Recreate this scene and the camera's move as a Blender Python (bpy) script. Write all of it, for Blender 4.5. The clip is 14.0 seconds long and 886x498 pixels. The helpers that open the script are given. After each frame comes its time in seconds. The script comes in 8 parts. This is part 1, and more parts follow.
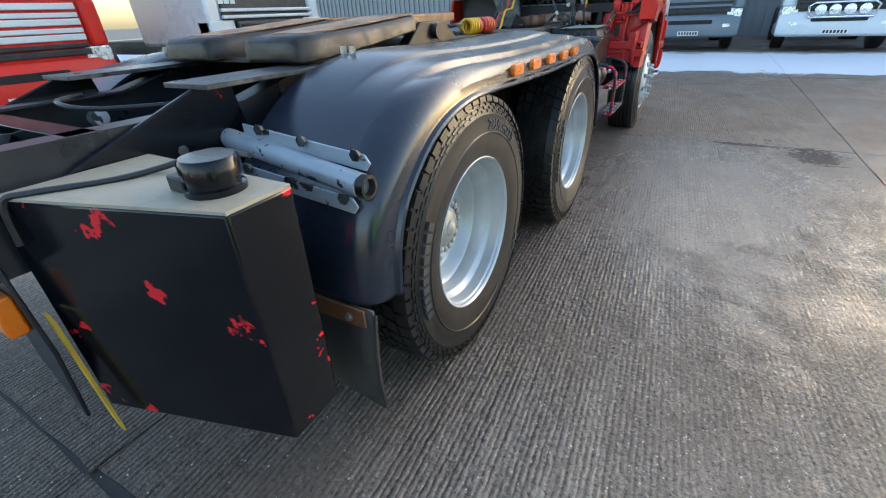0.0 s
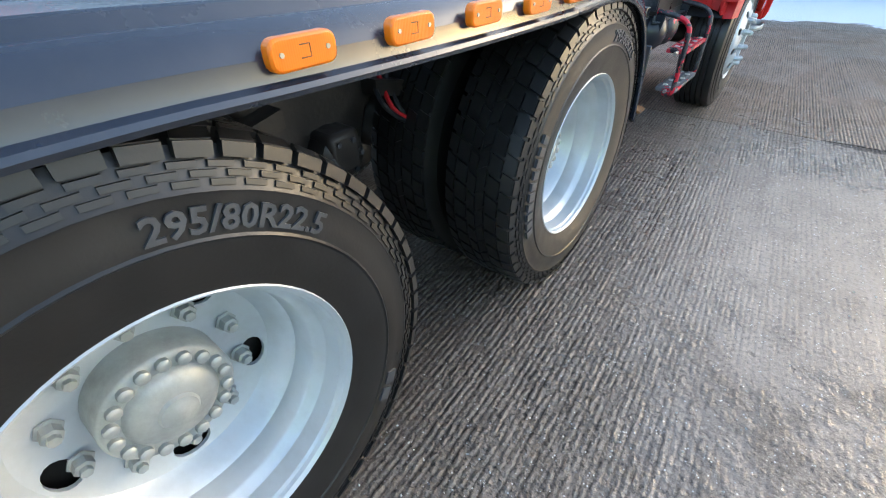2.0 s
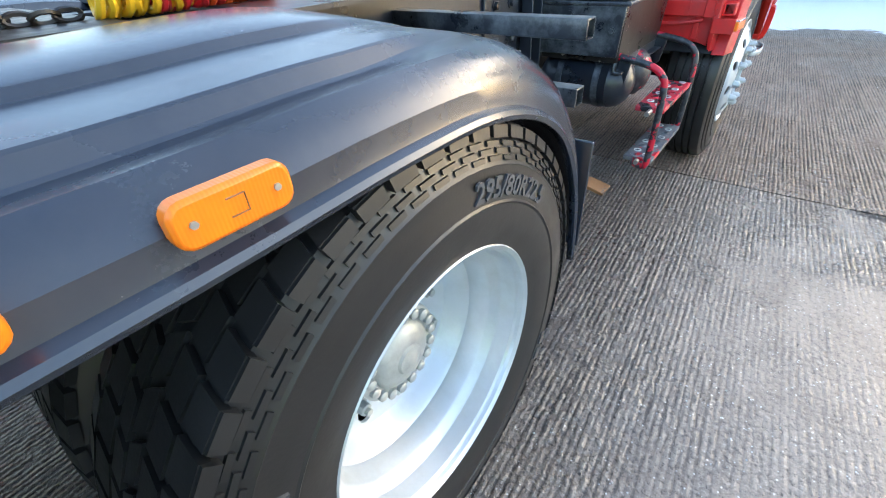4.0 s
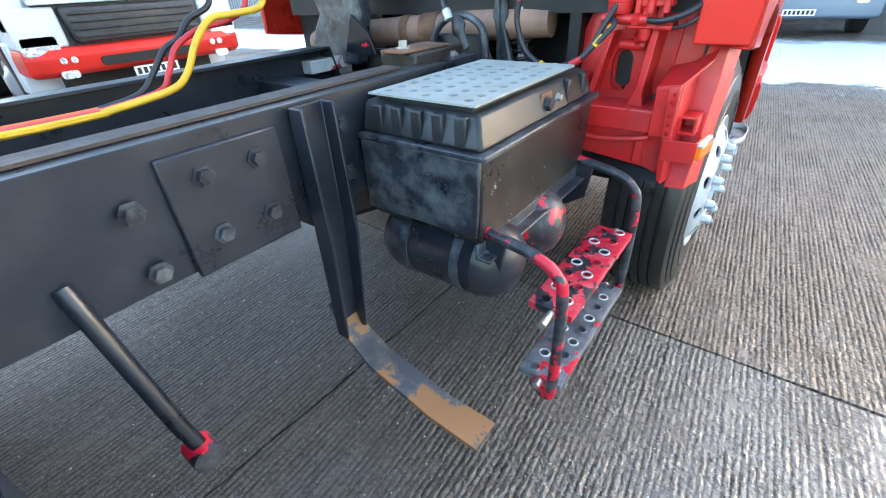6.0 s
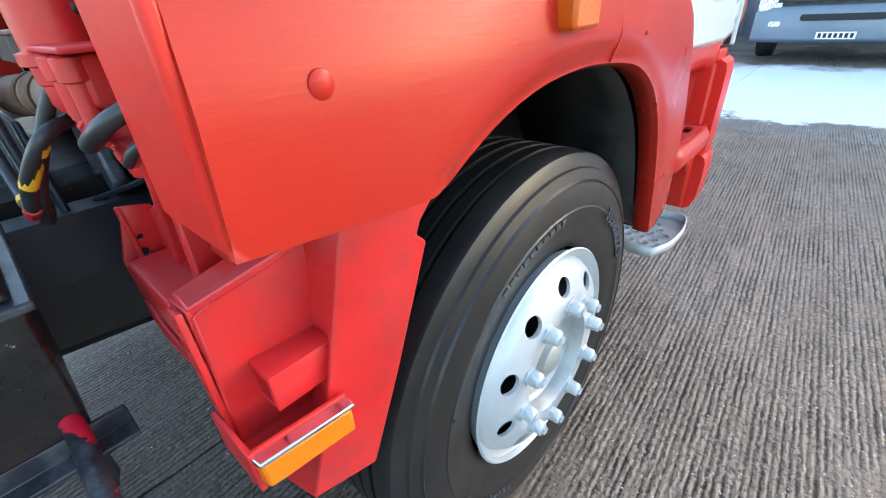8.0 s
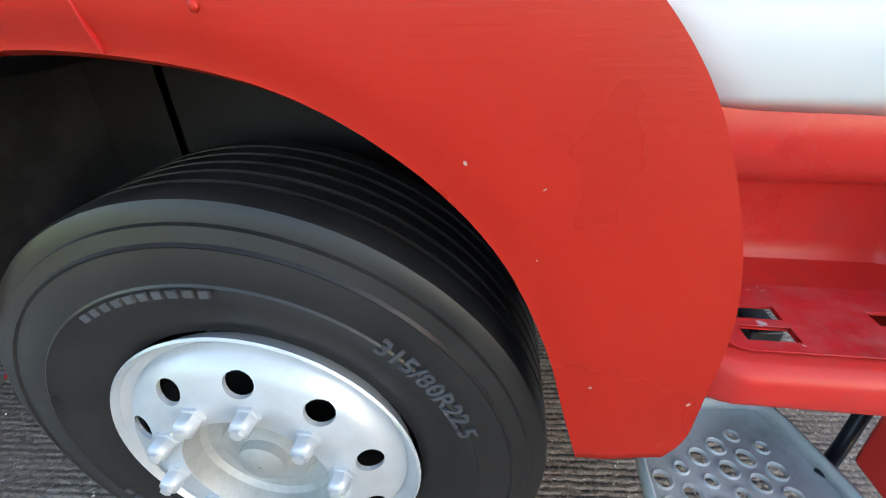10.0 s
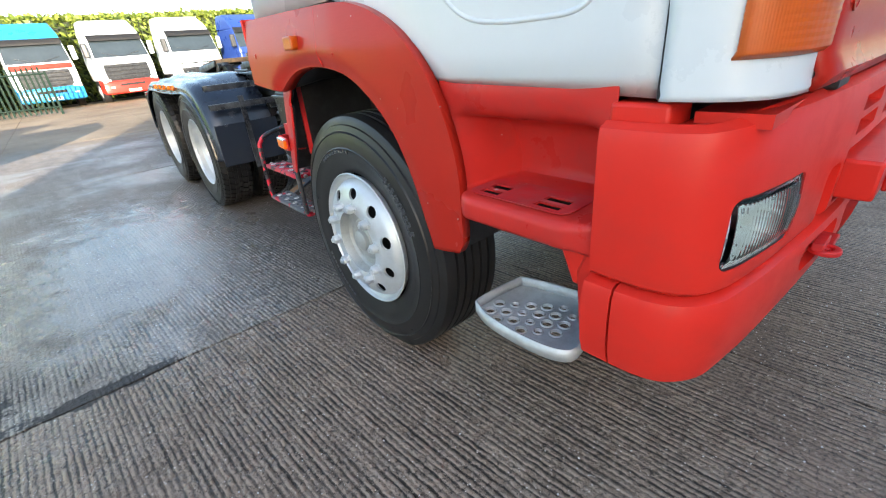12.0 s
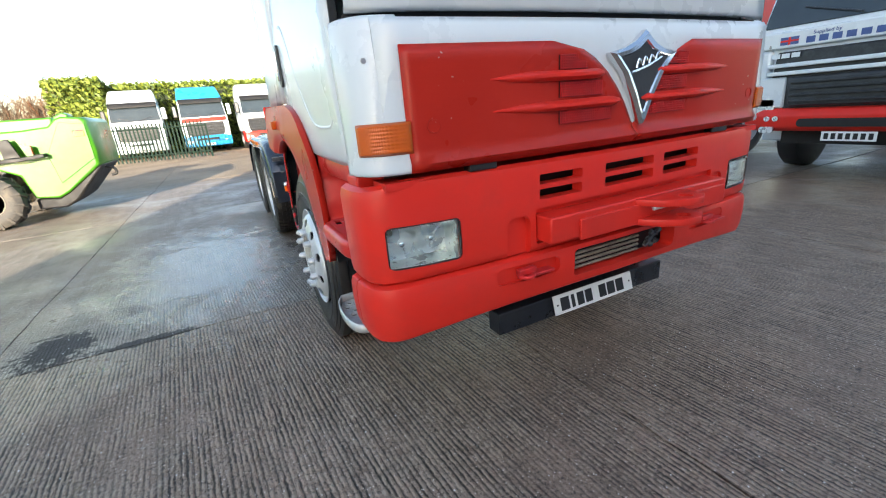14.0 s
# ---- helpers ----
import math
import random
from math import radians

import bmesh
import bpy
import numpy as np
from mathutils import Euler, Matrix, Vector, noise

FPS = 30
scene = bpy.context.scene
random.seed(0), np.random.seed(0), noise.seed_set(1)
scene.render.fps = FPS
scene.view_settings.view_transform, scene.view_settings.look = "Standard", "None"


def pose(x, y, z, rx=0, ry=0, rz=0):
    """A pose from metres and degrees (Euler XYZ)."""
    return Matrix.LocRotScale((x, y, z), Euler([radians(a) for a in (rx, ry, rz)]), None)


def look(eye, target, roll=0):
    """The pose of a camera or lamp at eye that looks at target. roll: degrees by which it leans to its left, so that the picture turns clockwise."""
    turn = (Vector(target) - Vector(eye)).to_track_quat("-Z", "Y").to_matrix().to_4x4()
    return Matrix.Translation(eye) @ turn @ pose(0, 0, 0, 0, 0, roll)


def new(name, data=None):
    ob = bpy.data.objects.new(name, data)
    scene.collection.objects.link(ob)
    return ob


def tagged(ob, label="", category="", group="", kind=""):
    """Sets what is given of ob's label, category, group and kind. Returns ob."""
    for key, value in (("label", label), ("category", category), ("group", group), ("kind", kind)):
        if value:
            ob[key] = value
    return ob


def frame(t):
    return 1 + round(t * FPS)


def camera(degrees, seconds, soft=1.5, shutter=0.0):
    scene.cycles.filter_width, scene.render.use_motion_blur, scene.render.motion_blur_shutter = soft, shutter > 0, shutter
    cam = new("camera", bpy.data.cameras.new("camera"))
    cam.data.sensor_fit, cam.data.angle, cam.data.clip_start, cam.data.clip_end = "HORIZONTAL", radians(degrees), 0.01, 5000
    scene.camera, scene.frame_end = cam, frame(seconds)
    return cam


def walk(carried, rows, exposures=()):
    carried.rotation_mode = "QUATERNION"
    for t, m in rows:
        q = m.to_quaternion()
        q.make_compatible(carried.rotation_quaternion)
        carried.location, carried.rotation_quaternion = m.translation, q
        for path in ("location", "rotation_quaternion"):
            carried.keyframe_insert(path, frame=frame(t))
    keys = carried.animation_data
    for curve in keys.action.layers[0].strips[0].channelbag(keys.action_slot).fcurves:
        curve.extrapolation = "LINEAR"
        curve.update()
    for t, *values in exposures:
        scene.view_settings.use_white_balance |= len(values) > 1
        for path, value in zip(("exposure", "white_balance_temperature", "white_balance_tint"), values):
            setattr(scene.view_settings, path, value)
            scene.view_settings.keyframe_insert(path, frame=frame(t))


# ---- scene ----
cam = camera(92.66, 14.0, soft=1.1)
PATH = [
    (0, (0.621, -1.344, 1.285), (-0.273, 0.155, 0.309), -2.67),
    (0.5, (0.704, -0.958, 1.295), (-0.295, 0.433, 0.263), -2.36),
    (1, (0.647, -0.575, 1.273), (-0.391, 0.746, 0.188), -1.68),
    (1.5, (0.599, -0.268, 1.236), (-0.454, 1.002, 0.105), -1.48),
    (2, (0.519, -0.043, 1.199), (-0.498, 1.204, 0.012), -1.36),
    (2.5, (0.362, 0.144, 1.188), (-0.606, 1.402, -0.028), -1.11),
    (3, (0.323, 0.358, 1.195), (-0.654, 1.604, -0.027), -2.15),
    (3.5, (0.346, 0.681, 1.241), (-0.652, 1.931, 0.041), -3.15),
    (4, (0.324, 1.021, 1.238), (-0.705, 2.278, 0.071), -3.48),
    (4.2, (0.336, 1.169, 1.267), (-0.720, 2.420, 0.118), -4.23),
    (6.3, (0.198, 2.408, 1.330), (-0.865, 3.730, 0.271), -3.46),
    (6.5, (0.217, 2.542, 1.330), (-0.846, 3.869, 0.276), -3.52),
    (7, (0.243, 2.903, 1.308), (-0.824, 4.244, 0.276), -3.61),
    (7.5, (0.315, 3.243, 1.302), (-0.804, 4.556, 0.291), -4.24),
    (8, (0.423, 3.592, 1.307), (-0.774, 4.842, 0.305), -3.78),
    (8.5, (0.391, 3.929, 1.265), (-0.909, 5.059, 0.248), -2.90),
    (8.7, (0.369, 4.042, 1.255), (-0.986, 5.099, 0.232), -2.30),
    (10.8, (0.660, 5.181, 1.241), (-0.792, 4.216, 0.261), -1.89),
    (11, (0.708, 5.285, 1.239), (-0.682, 4.218, 0.277), -2.30),
    (11.5, (0.814, 5.576, 1.228), (-0.443, 4.338, 0.285), -3.75),
    (12, (0.855, 5.901, 1.244), (-0.277, 4.504, 0.368), -5.46),
    (12.5, (0.898, 6.204, 1.266), (-0.151, 4.708, 0.453), -5.99),
    (13, (0.912, 6.489, 1.276), (-0.074, 4.919, 0.526), -5.82),
    (13.5, (0.717, 6.792, 1.288), (-0.195, 5.149, 0.604), -5.66),
    (14, (0.435, 6.976, 1.307), (-0.400, 5.272, 0.675), -4.98),
]
walk(cam, [(t, look(eye, target, roll)) for t, eye, target, roll in PATH], [(0.0, 1.95), (1.0, 2.3), (2.0, 2.45), (3.5, 2.7), (6.5, 3.25), (7.5, 3.08), (8.5, 2.72), (11.0, 2.48), (12.5, 2.05), (14.0, 1.95)])

# ---- sky and sun ----
SUN_ELEV, SUN_DIR = radians(14), Vector((0.34, 0.94, 0)).normalized()
world = bpy.data.worlds.new("sky")
scene.world = world
world.use_nodes = True
wn = world.node_tree
sky = wn.nodes.new("ShaderNodeTexSky")
sky.sky_type, sky.sun_disc = "NISHITA", False
sky.sun_elevation, sky.sun_rotation = SUN_ELEV, math.atan2(SUN_DIR.x, SUN_DIR.y)
sky.air_density, sky.dust_density, sky.ozone_density = 1.0, 1.7, 1.0
wn.nodes["Background"].inputs["Strength"].default_value = 0.15
wn.links.new(sky.outputs[0], wn.nodes["Background"].inputs[0])
sun = new("sun", bpy.data.lights.new("sun", "SUN"))
sun.data.energy, sun.data.angle, sun.data.color = 4.0, radians(0.5), (1.0, 0.90, 0.76)
sun.matrix_world = look((0, 0, 30), Vector((0, 0, 30)) - SUN_DIR * math.cos(SUN_ELEV) - Vector((0, 0, math.sin(SUN_ELEV))))


# ---- materials ----
def nodes_of(name):
    m = bpy.data.materials.new(name)
    m.use_nodes = True
    nt = m.node_tree
    return m, nt, nt.nodes["Principled BSDF"]


def noise_node(nt, scale, detail=4, rough=0.55, vec=None, dist=0.0):
    n = nt.nodes.new("ShaderNodeTexNoise")
    n.inputs["Scale"].default_value, n.inputs["Detail"].default_value = scale, detail
    n.inputs["Roughness"].default_value, n.inputs["Distortion"].default_value = rough, dist
    nt.links.new(vec if vec else coords(nt), n.inputs["Vector"])
    return n.outputs["Fac"]


def coords(nt):
    for n in nt.nodes:
        if n.type == "TEX_COORD":
            return n.outputs["Object"]
    return nt.nodes.new("ShaderNodeTexCoord").outputs["Object"]


def ramp(nt, fac, lo, hi, a=0.0, b=1.0):
    n = nt.nodes.new("ShaderNodeMapRange")
    n.inputs["From Min"].default_value, n.inputs["From Max"].default_value = lo, hi
    n.inputs["To Min"].default_value, n.inputs["To Max"].default_value = a, b
    nt.links.new(fac, n.inputs["Value"])
    return n.outputs["Result"]


def mix(nt, fac, a, b):
    n = nt.nodes.new("ShaderNodeMix")
    n.data_type = "RGBA"
    for sock, v in ((n.inputs["Factor"], fac), (n.inputs["A"], a), (n.inputs["B"], b)):
        if isinstance(v, (tuple, list)):
            sock.default_value = (*v[:3], 1)
        elif isinstance(v, (int, float)):
            sock.default_value = v
        else:
            nt.links.new(v, sock)
    return n.outputs["Result"]


def maths(nt, op, a, b=0.0):
    n = nt.nodes.new("ShaderNodeMath")
    n.operation = op
    for sock, v in zip(n.inputs, (a, b)):
        if isinstance(v, (int, float)):
            sock.default_value = v
        else:
            nt.links.new(v, sock)
    return n.outputs[0]


def bump(nt, p, height, strength, dist=0.01):
    n = nt.nodes.new("ShaderNodeBump")
    n.inputs["Strength"].default_value, n.inputs["Distance"].default_value = strength, dist
    nt.links.new(height, n.inputs["Height"])
    nt.links.new(n.outputs[0], p.inputs["Normal"])


def surface(name, col, rough=0.5, metal=0.0, vary=0.15, scale=5.0, grain=80.0, relief=0.15, coat=0.0,
            dirt=None, dirt_amount=0.0, dirt_scale=6.0, patch=None, patch_at=0.62, patch_scale=9.0, spec=0.5):
    """A paint, rubber, plastic or metal: two scales of variation, a film of dirt, and patches of another colour."""
    m, nt, p = nodes_of(name)
    dark = tuple(c * (1 - vary) for c in col)
    light = tuple(min(1, c * (1 + vary)) for c in col)
    big = noise_node(nt, scale, 5)
    c = mix(nt, ramp(nt, big, 0.3, 0.7), dark, light)
    fine = noise_node(nt, grain, 3)
    r = ramp(nt, big, 0.3, 0.7, max(0.03, rough * 0.8), min(1, rough * 1.25))
    if dirt:
        d = maths(nt, "MULTIPLY", ramp(nt, noise_node(nt, dirt_scale, 8, 0.7), 0.45, 0.75), dirt_amount)
        c = mix(nt, d, c, dirt)
        r = maths(nt, "ADD", r, maths(nt, "MULTIPLY", d, 0.4))
    if patch:
        k = ramp(nt, noise_node(nt, patch_scale, 6, 0.6), patch_at, patch_at + 0.02)
        c = mix(nt, k, c, patch)
    nt.links.new(c, p.inputs["Base Color"])
    nt.links.new(r, p.inputs["Roughness"])
    p.inputs["Metallic"].default_value, p.inputs["Coat Weight"].default_value = metal, coat
    p.inputs["Coat Roughness"].default_value = 0.12
    p.inputs["Specular IOR Level"].default_value = spec
    if relief:
        bump(nt, p, fine, relief, 0.002)
    return m


RED = surface("red_paint", (0.68, 0.028, 0.018), 0.32, vary=0.06, scale=2, grain=40, relief=0.06, coat=0.03, spec=0.26,
              dirt=(0.35, 0.05, 0.04), dirt_amount=0.25)
RED_CHASSIS = surface("red_chassis_paint", (0.60, 0.020, 0.020), 0.34, vary=0.15, scale=7, grain=60, relief=0.2,
                      dirt=(0.16, 0.05, 0.05), dirt_amount=0.45, dirt_scale=9)
RED_WORN = surface("worn_red_step_paint", (0.50, 0.02, 0.025), 0.45, vary=0.2, scale=8, grain=70, relief=0.3,
                   dirt=(0.30, 0.26, 0.25), dirt_amount=0.35, dirt_scale=22, patch=(0.45, 0.45, 0.46), patch_at=0.66, patch_scale=25)
RED_STEP = surface("red_step_paint", (0.56, 0.030, 0.024), 0.30, vary=0.08, scale=4, grain=40, relief=0.06, coat=0.0, spec=0.25,
                   dirt=(0.33, 0.06, 0.055), dirt_amount=0.35, dirt_scale=12, patch=(0.55, 0.30, 0.27), patch_at=0.735, patch_scale=38)
WHITE = surface("white_paint", (0.64, 0.69, 0.72), 0.28, vary=0.03, scale=1.5, grain=30, relief=0.05, coat=0.3,
                dirt=(0.5, 0.5, 0.48), dirt_amount=0.12)
BLACK = surface("black_chassis_paint", (0.014, 0.018, 0.026), 0.30, vary=0.35, scale=7, grain=90, relief=0.18,
                dirt=(0.06, 0.058, 0.055), dirt_amount=0.3, dirt_scale=8)
BLACK_SPOTS = surface("black_paint_red_spots", (0.004, 0.005, 0.008), 0.16, spec=0.35, vary=0.3, scale=4, grain=90, relief=0.06,
                      dirt=(0.05, 0.05, 0.05), dirt_amount=0.10, patch=(0.7, 0.02, 0.03), patch_at=0.645, patch_scale=8)
BLACK_RED = surface("black_paint_red_overspray", (0.016, 0.018, 0.024), 0.34, vary=0.3, scale=8, grain=90, relief=0.2,
                    dirt=(0.20, 0.21, 0.22), dirt_amount=0.5, dirt_scale=20, patch=(0.62, 0.012, 0.035), patch_at=0.52, patch_scale=15)
STEP_RED = surface("chipped_red_step_paint", (0.60, 0.010, 0.035), 0.40, vary=0.15, scale=8, grain=90, relief=0.25,
                   dirt=(0.45, 0.40, 0.40), dirt_amount=0.3, dirt_scale=30, patch=(0.02, 0.022, 0.028), patch_at=0.53, patch_scale=14)
STEP_GREY = surface("worn_grey_step", (0.13, 0.145, 0.165), 0.36, 0.3, vary=0.35, scale=9, grain=90, relief=0.25,
                    dirt=(0.40, 0.41, 0.42), dirt_amount=0.4, dirt_scale=18, patch=(0.60, 0.012, 0.035), patch_at=0.585, patch_scale=12)
STEEL_WORN = surface("worn_black_steel", (0.020, 0.023, 0.030), 0.30, vary=0.4, scale=9, grain=110, relief=0.2,
                     dirt=(0.25, 0.27, 0.28), dirt_amount=0.5, dirt_scale=14)
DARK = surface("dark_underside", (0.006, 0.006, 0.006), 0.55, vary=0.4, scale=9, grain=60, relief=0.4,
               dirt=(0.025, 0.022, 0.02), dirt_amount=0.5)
GREASE = surface("greasy_dark_steel", (0.014, 0.012, 0.011), 0.38, vary=0.4, scale=12, grain=70, relief=0.5,
                 dirt=(0.06, 0.045, 0.035), dirt_amount=0.5)
RUST = surface("rusty_steel", (0.17, 0.075, 0.035), 0.6, vary=0.45, scale=7, grain=60, relief=0.7, dirt=(0.035, 0.03, 0.028), dirt_amount=0.8, dirt_scale=8)
RUST_TOP = surface("worn_rust_plate", (0.36, 0.19, 0.085), 0.45, vary=0.45, scale=9, grain=70, relief=0.6,
                   dirt=(0.05, 0.04, 0.032), dirt_amount=0.85, dirt_scale=7)
EXHAUST = surface("rusted_exhaust_steel", (0.26, 0.15, 0.105), 0.6, 0.0, vary=0.35, scale=7, grain=70, relief=0.5,
                  dirt=(0.09, 0.06, 0.05), dirt_amount=0.6)
FENDER = surface("grey_black_plastic", (0.017, 0.024, 0.039), 0.22, vary=0.2, scale=3, grain=130, relief=0.03,
                 dirt=(0.07, 0.07, 0.07), dirt_amount=0.2, dirt_scale=4, spec=0.75)
RUBBER = surface("tyre_rubber", (0.015, 0.0148, 0.0150), 0.34, spec=0.45, vary=0.25, scale=9, grain=150, relief=0.12,
                 dirt=(0.034, 0.031, 0.029), dirt_amount=0.25, dirt_scale=7)
RUBBER_LETTER = surface("tyre_lettering", (0.060, 0.063, 0.070), 0.42, vary=0.2, scale=20, grain=150, relief=0.1)
FLAP = surface("mud_flap_rubber", (0.03, 0.031, 0.031), 0.5, vary=0.3, scale=6, grain=90, relief=0.3,
               dirt=(0.11, 0.10, 0.085), dirt_amount=0.6, dirt_scale=5)
RIM = surface("silver_wheel_paint", (0.54, 0.58, 0.61), 0.36, 0.35, vary=0.05, scale=5, grain=120, relief=0.08,
              dirt=(0.30, 0.29, 0.26), dirt_amount=0.3, dirt_scale=9)
RIM_DULL = surface("dusty_wheel_silver", (0.40, 0.42, 0.41), 0.48, 0.4, vary=0.12, scale=10, grain=90, relief=0.25,
                   dirt=(0.2, 0.19, 0.17), dirt_amount=0.5, dirt_scale=14)
COVER = surface("dull_tread_plate", (0.32, 0.34, 0.32), 0.55, 0.1, vary=0.12, scale=8, grain=140, relief=0.2, spec=0.35,
                dirt=(0.20, 0.20, 0.19), dirt_amount=0.5, dirt_scale=7)
ALLOY = surface("worn_alloy_plate", (0.58, 0.60, 0.59), 0.48, 0.3, vary=0.14, scale=9, grain=140, relief=0.2,
                dirt=(0.28, 0.27, 0.25), dirt_amount=0.55, dirt_scale=12)
GALV = surface("scuffed_grey_paint", (0.36, 0.41, 0.46), 0.38, 0.2, vary=0.12, scale=8, grain=90, relief=0.25,
               patch=(0.03, 0.03, 0.035), patch_at=0.58, patch_scale=16)
ZINC = surface("zinc_bolts", (0.45, 0.44, 0.42), 0.4, 0.8, vary=0.2, scale=30, grain=200, relief=0.2)
PLASTIC = surface("matt_black_plastic", (0.014, 0.015, 0.017), 0.38, vary=0.25, scale=6, grain=100, relief=0.12,
                  dirt=(0.10, 0.105, 0.11), dirt_amount=0.4, dirt_scale=9)
BOX_SIDE = surface("weathered_black_box", (0.010, 0.009, 0.009), 0.28, vary=0.35, scale=6, grain=90, relief=0.12,
                   dirt=(0.11, 0.10, 0.085), dirt_amount=0.32, dirt_scale=9, patch=(0.30, 0.28, 0.24), patch_at=0.655, patch_scale=24)
CREAM = surface("dusty_tank_top", (0.40, 0.36, 0.27), 0.45, vary=0.2, scale=5, grain=80, relief=0.2,
                dirt=(0.12, 0.11, 0.10), dirt_amount=0.6, dirt_scale=5, patch=(0.60, 0.05, 0.06), patch_at=0.63, patch_scale=6)
CHROME = surface("chrome", (0.75, 0.76, 0.78), 0.12, 1.0, vary=0.03, relief=0.0)
HOSE_BLACK = surface("black_hose", (0.02, 0.021, 0.024), 0.4, vary=0.2, scale=20, relief=0.1)
HOSE_RED = surface("red_air_hose", (0.55, 0.02, 0.03), 0.35, vary=0.1, scale=20, relief=0.05)
HOSE_YELLOW = surface("yellow_air_hose", (0.72, 0.42, 0.02), 0.35, vary=0.1, scale=20, relief=0.05)
HOSE_ORANGE = surface("orange_air_hose", (0.75, 0.12, 0.02), 0.35, vary=0.1, scale=20, relief=0.05)
YELLOW = surface("scuffed_yellow_board", (0.60, 0.38, 0.03), 0.5, vary=0.2, scale=12, grain=60, relief=0.3, dirt=(0.1, 0.08, 0.05), dirt_amount=0.6)
BLUE = surface("blue_paint", (0.02, 0.27, 0.55), 0.3, vary=0.05, scale=2, relief=0.03, coat=0.3)
NAVY = surface("navy_paint", (0.02, 0.05, 0.22), 0.3, vary=0.05, scale=2, relief=0.03, coat=0.3)
GREYBLUE = surface("grey_blue_paint", (0.13, 0.17, 0.21), 0.35, vary=0.06, scale=2, relief=0.03, coat=0.3, dirt=(0.2, 0.2, 0.2), dirt_amount=0.2)
GREEN = surface("lime_green_paint", (0.045, 0.21, 0.004), 0.32, vary=0.07, scale=2, relief=0.05, coat=0.2, dirt=(0.12, 0.2, 0.05), dirt_amount=0.3)
FENCE = surface("dark_green_fence_paint", (0.008, 0.022, 0.015), 0.75, spec=0.2, vary=0.2, scale=5, relief=0.1)
PLATE = surface("white_number_plate", (0.78, 0.78, 0.76), 0.35, vary=0.04, scale=9, relief=0.0)
INK = surface("black_lettering", (0.012, 0.012, 0.013), 0.4, vary=0.1, relief=0.0)
BLUE_INK = surface("blue_lettering", (0.05, 0.09, 0.25), 0.4, vary=0.1, relief=0.0)
CLADDING = surface("grey_shed_cladding", (0.26, 0.28, 0.30), 0.5, vary=0.08, scale=0.5, grain=8, relief=0.1)


def lens_mat(name, col, emit=0.0):
    m, nt, p = nodes_of(name)
    w = nt.nodes.new("ShaderNodeTexWave")
    w.bands_direction = "Y"
    w.inputs["Scale"].default_value, w.inputs["Distortion"].default_value = 90, 0.3
    nt.links.new(coords(nt), w.inputs["Vector"])
    c = mix(nt, noise_node(nt, 25, 3), tuple(v * 0.8 for v in col), col)
    nt.links.new(c, p.inputs["Base Color"])
    p.inputs["Roughness"].default_value, p.inputs["Coat Weight"].default_value = 0.32, 0.12
    p.inputs["Subsurface Weight"].default_value = 0.15
    p.inputs["Subsurface Radius"].default_value = (0.02, 0.008, 0.002)
    bump(nt, p, w.outputs["Fac"], 0.12, 0.002)
    return m


AMBER = lens_mat("amber_lens", (0.95, 0.21, 0.002))
AMBER_DEEP = lens_mat("deep_amber_lens", (0.62, 0.105, 0.002))
RED_LENS = lens_mat("red_lens", (0.55, 0.02, 0.01))


def glass_mat(name, tint, rough=0.02):
    m, nt, p = nodes_of(name)
    p.inputs["Base Color"].default_value = (*tint, 1)
    p.inputs["Transmission Weight"].default_value = 1.0
    p.inputs["Roughness"].default_value, p.inputs["IOR"].default_value = rough, 1.2
    w = nt.nodes.new("ShaderNodeTexWave")
    w.bands_direction = "X"
    w.inputs["Scale"].default_value = 26
    nt.links.new(coords(nt), w.inputs["Vector"])
    bump(nt, p, w.outputs["Fac"], 0.07, 0.002)
    return m


CLEAR = glass_mat("clear_lamp_glass", (0.93, 0.97, 0.95))
SCREEN = surface("dark_windscreen", (0.03, 0.04, 0.045), 0.06, vary=0.2, scale=1.5, relief=0.0, spec=0.8)
REFLECTOR = surface("lamp_reflector", (0.86, 0.90, 0.90), 0.28, 0.6, vary=0.08, scale=20, grain=60, relief=0.3)


def wrinkled_red():
    """Red body paint over brushed filler, with fine horizontal brush marks and small chips."""
    m, nt, p = nodes_of("brushed_red_paint")
    mp = nt.nodes.new("ShaderNodeMapping")
    mp.inputs["Scale"].default_value = (18, 18, 170)
    nt.links.new(coords(nt), mp.inputs["Vector"])
    streak = noise_node(nt, 1.0, 3, 0.5, mp.outputs[0])
    big = noise_node(nt, 2.2, 4)
    c = mix(nt, ramp(nt, big, 0.3, 0.7), (0.40, 0.018, 0.010), (0.47, 0.024, 0.013))
    chip = ramp(nt, noise_node(nt, 55, 2, 0.4), 0.775, 0.785)
    c = mix(nt, chip, c, (0.45, 0.28, 0.24))
    nt.links.new(c, p.inputs["Base Color"])
    nt.links.new(ramp(nt, big, 0.3, 0.7, 0.24, 0.36), p.inputs["Roughness"])
    p.inputs["Coat Weight"].default_value, p.inputs["Coat Roughness"].default_value = 0.04, 0.12
    p.inputs["Specular IOR Level"].default_value = 0.22
    bump(nt, p, streak, 0.14, 0.003)
    return m


RED_BODY = wrinkled_red()


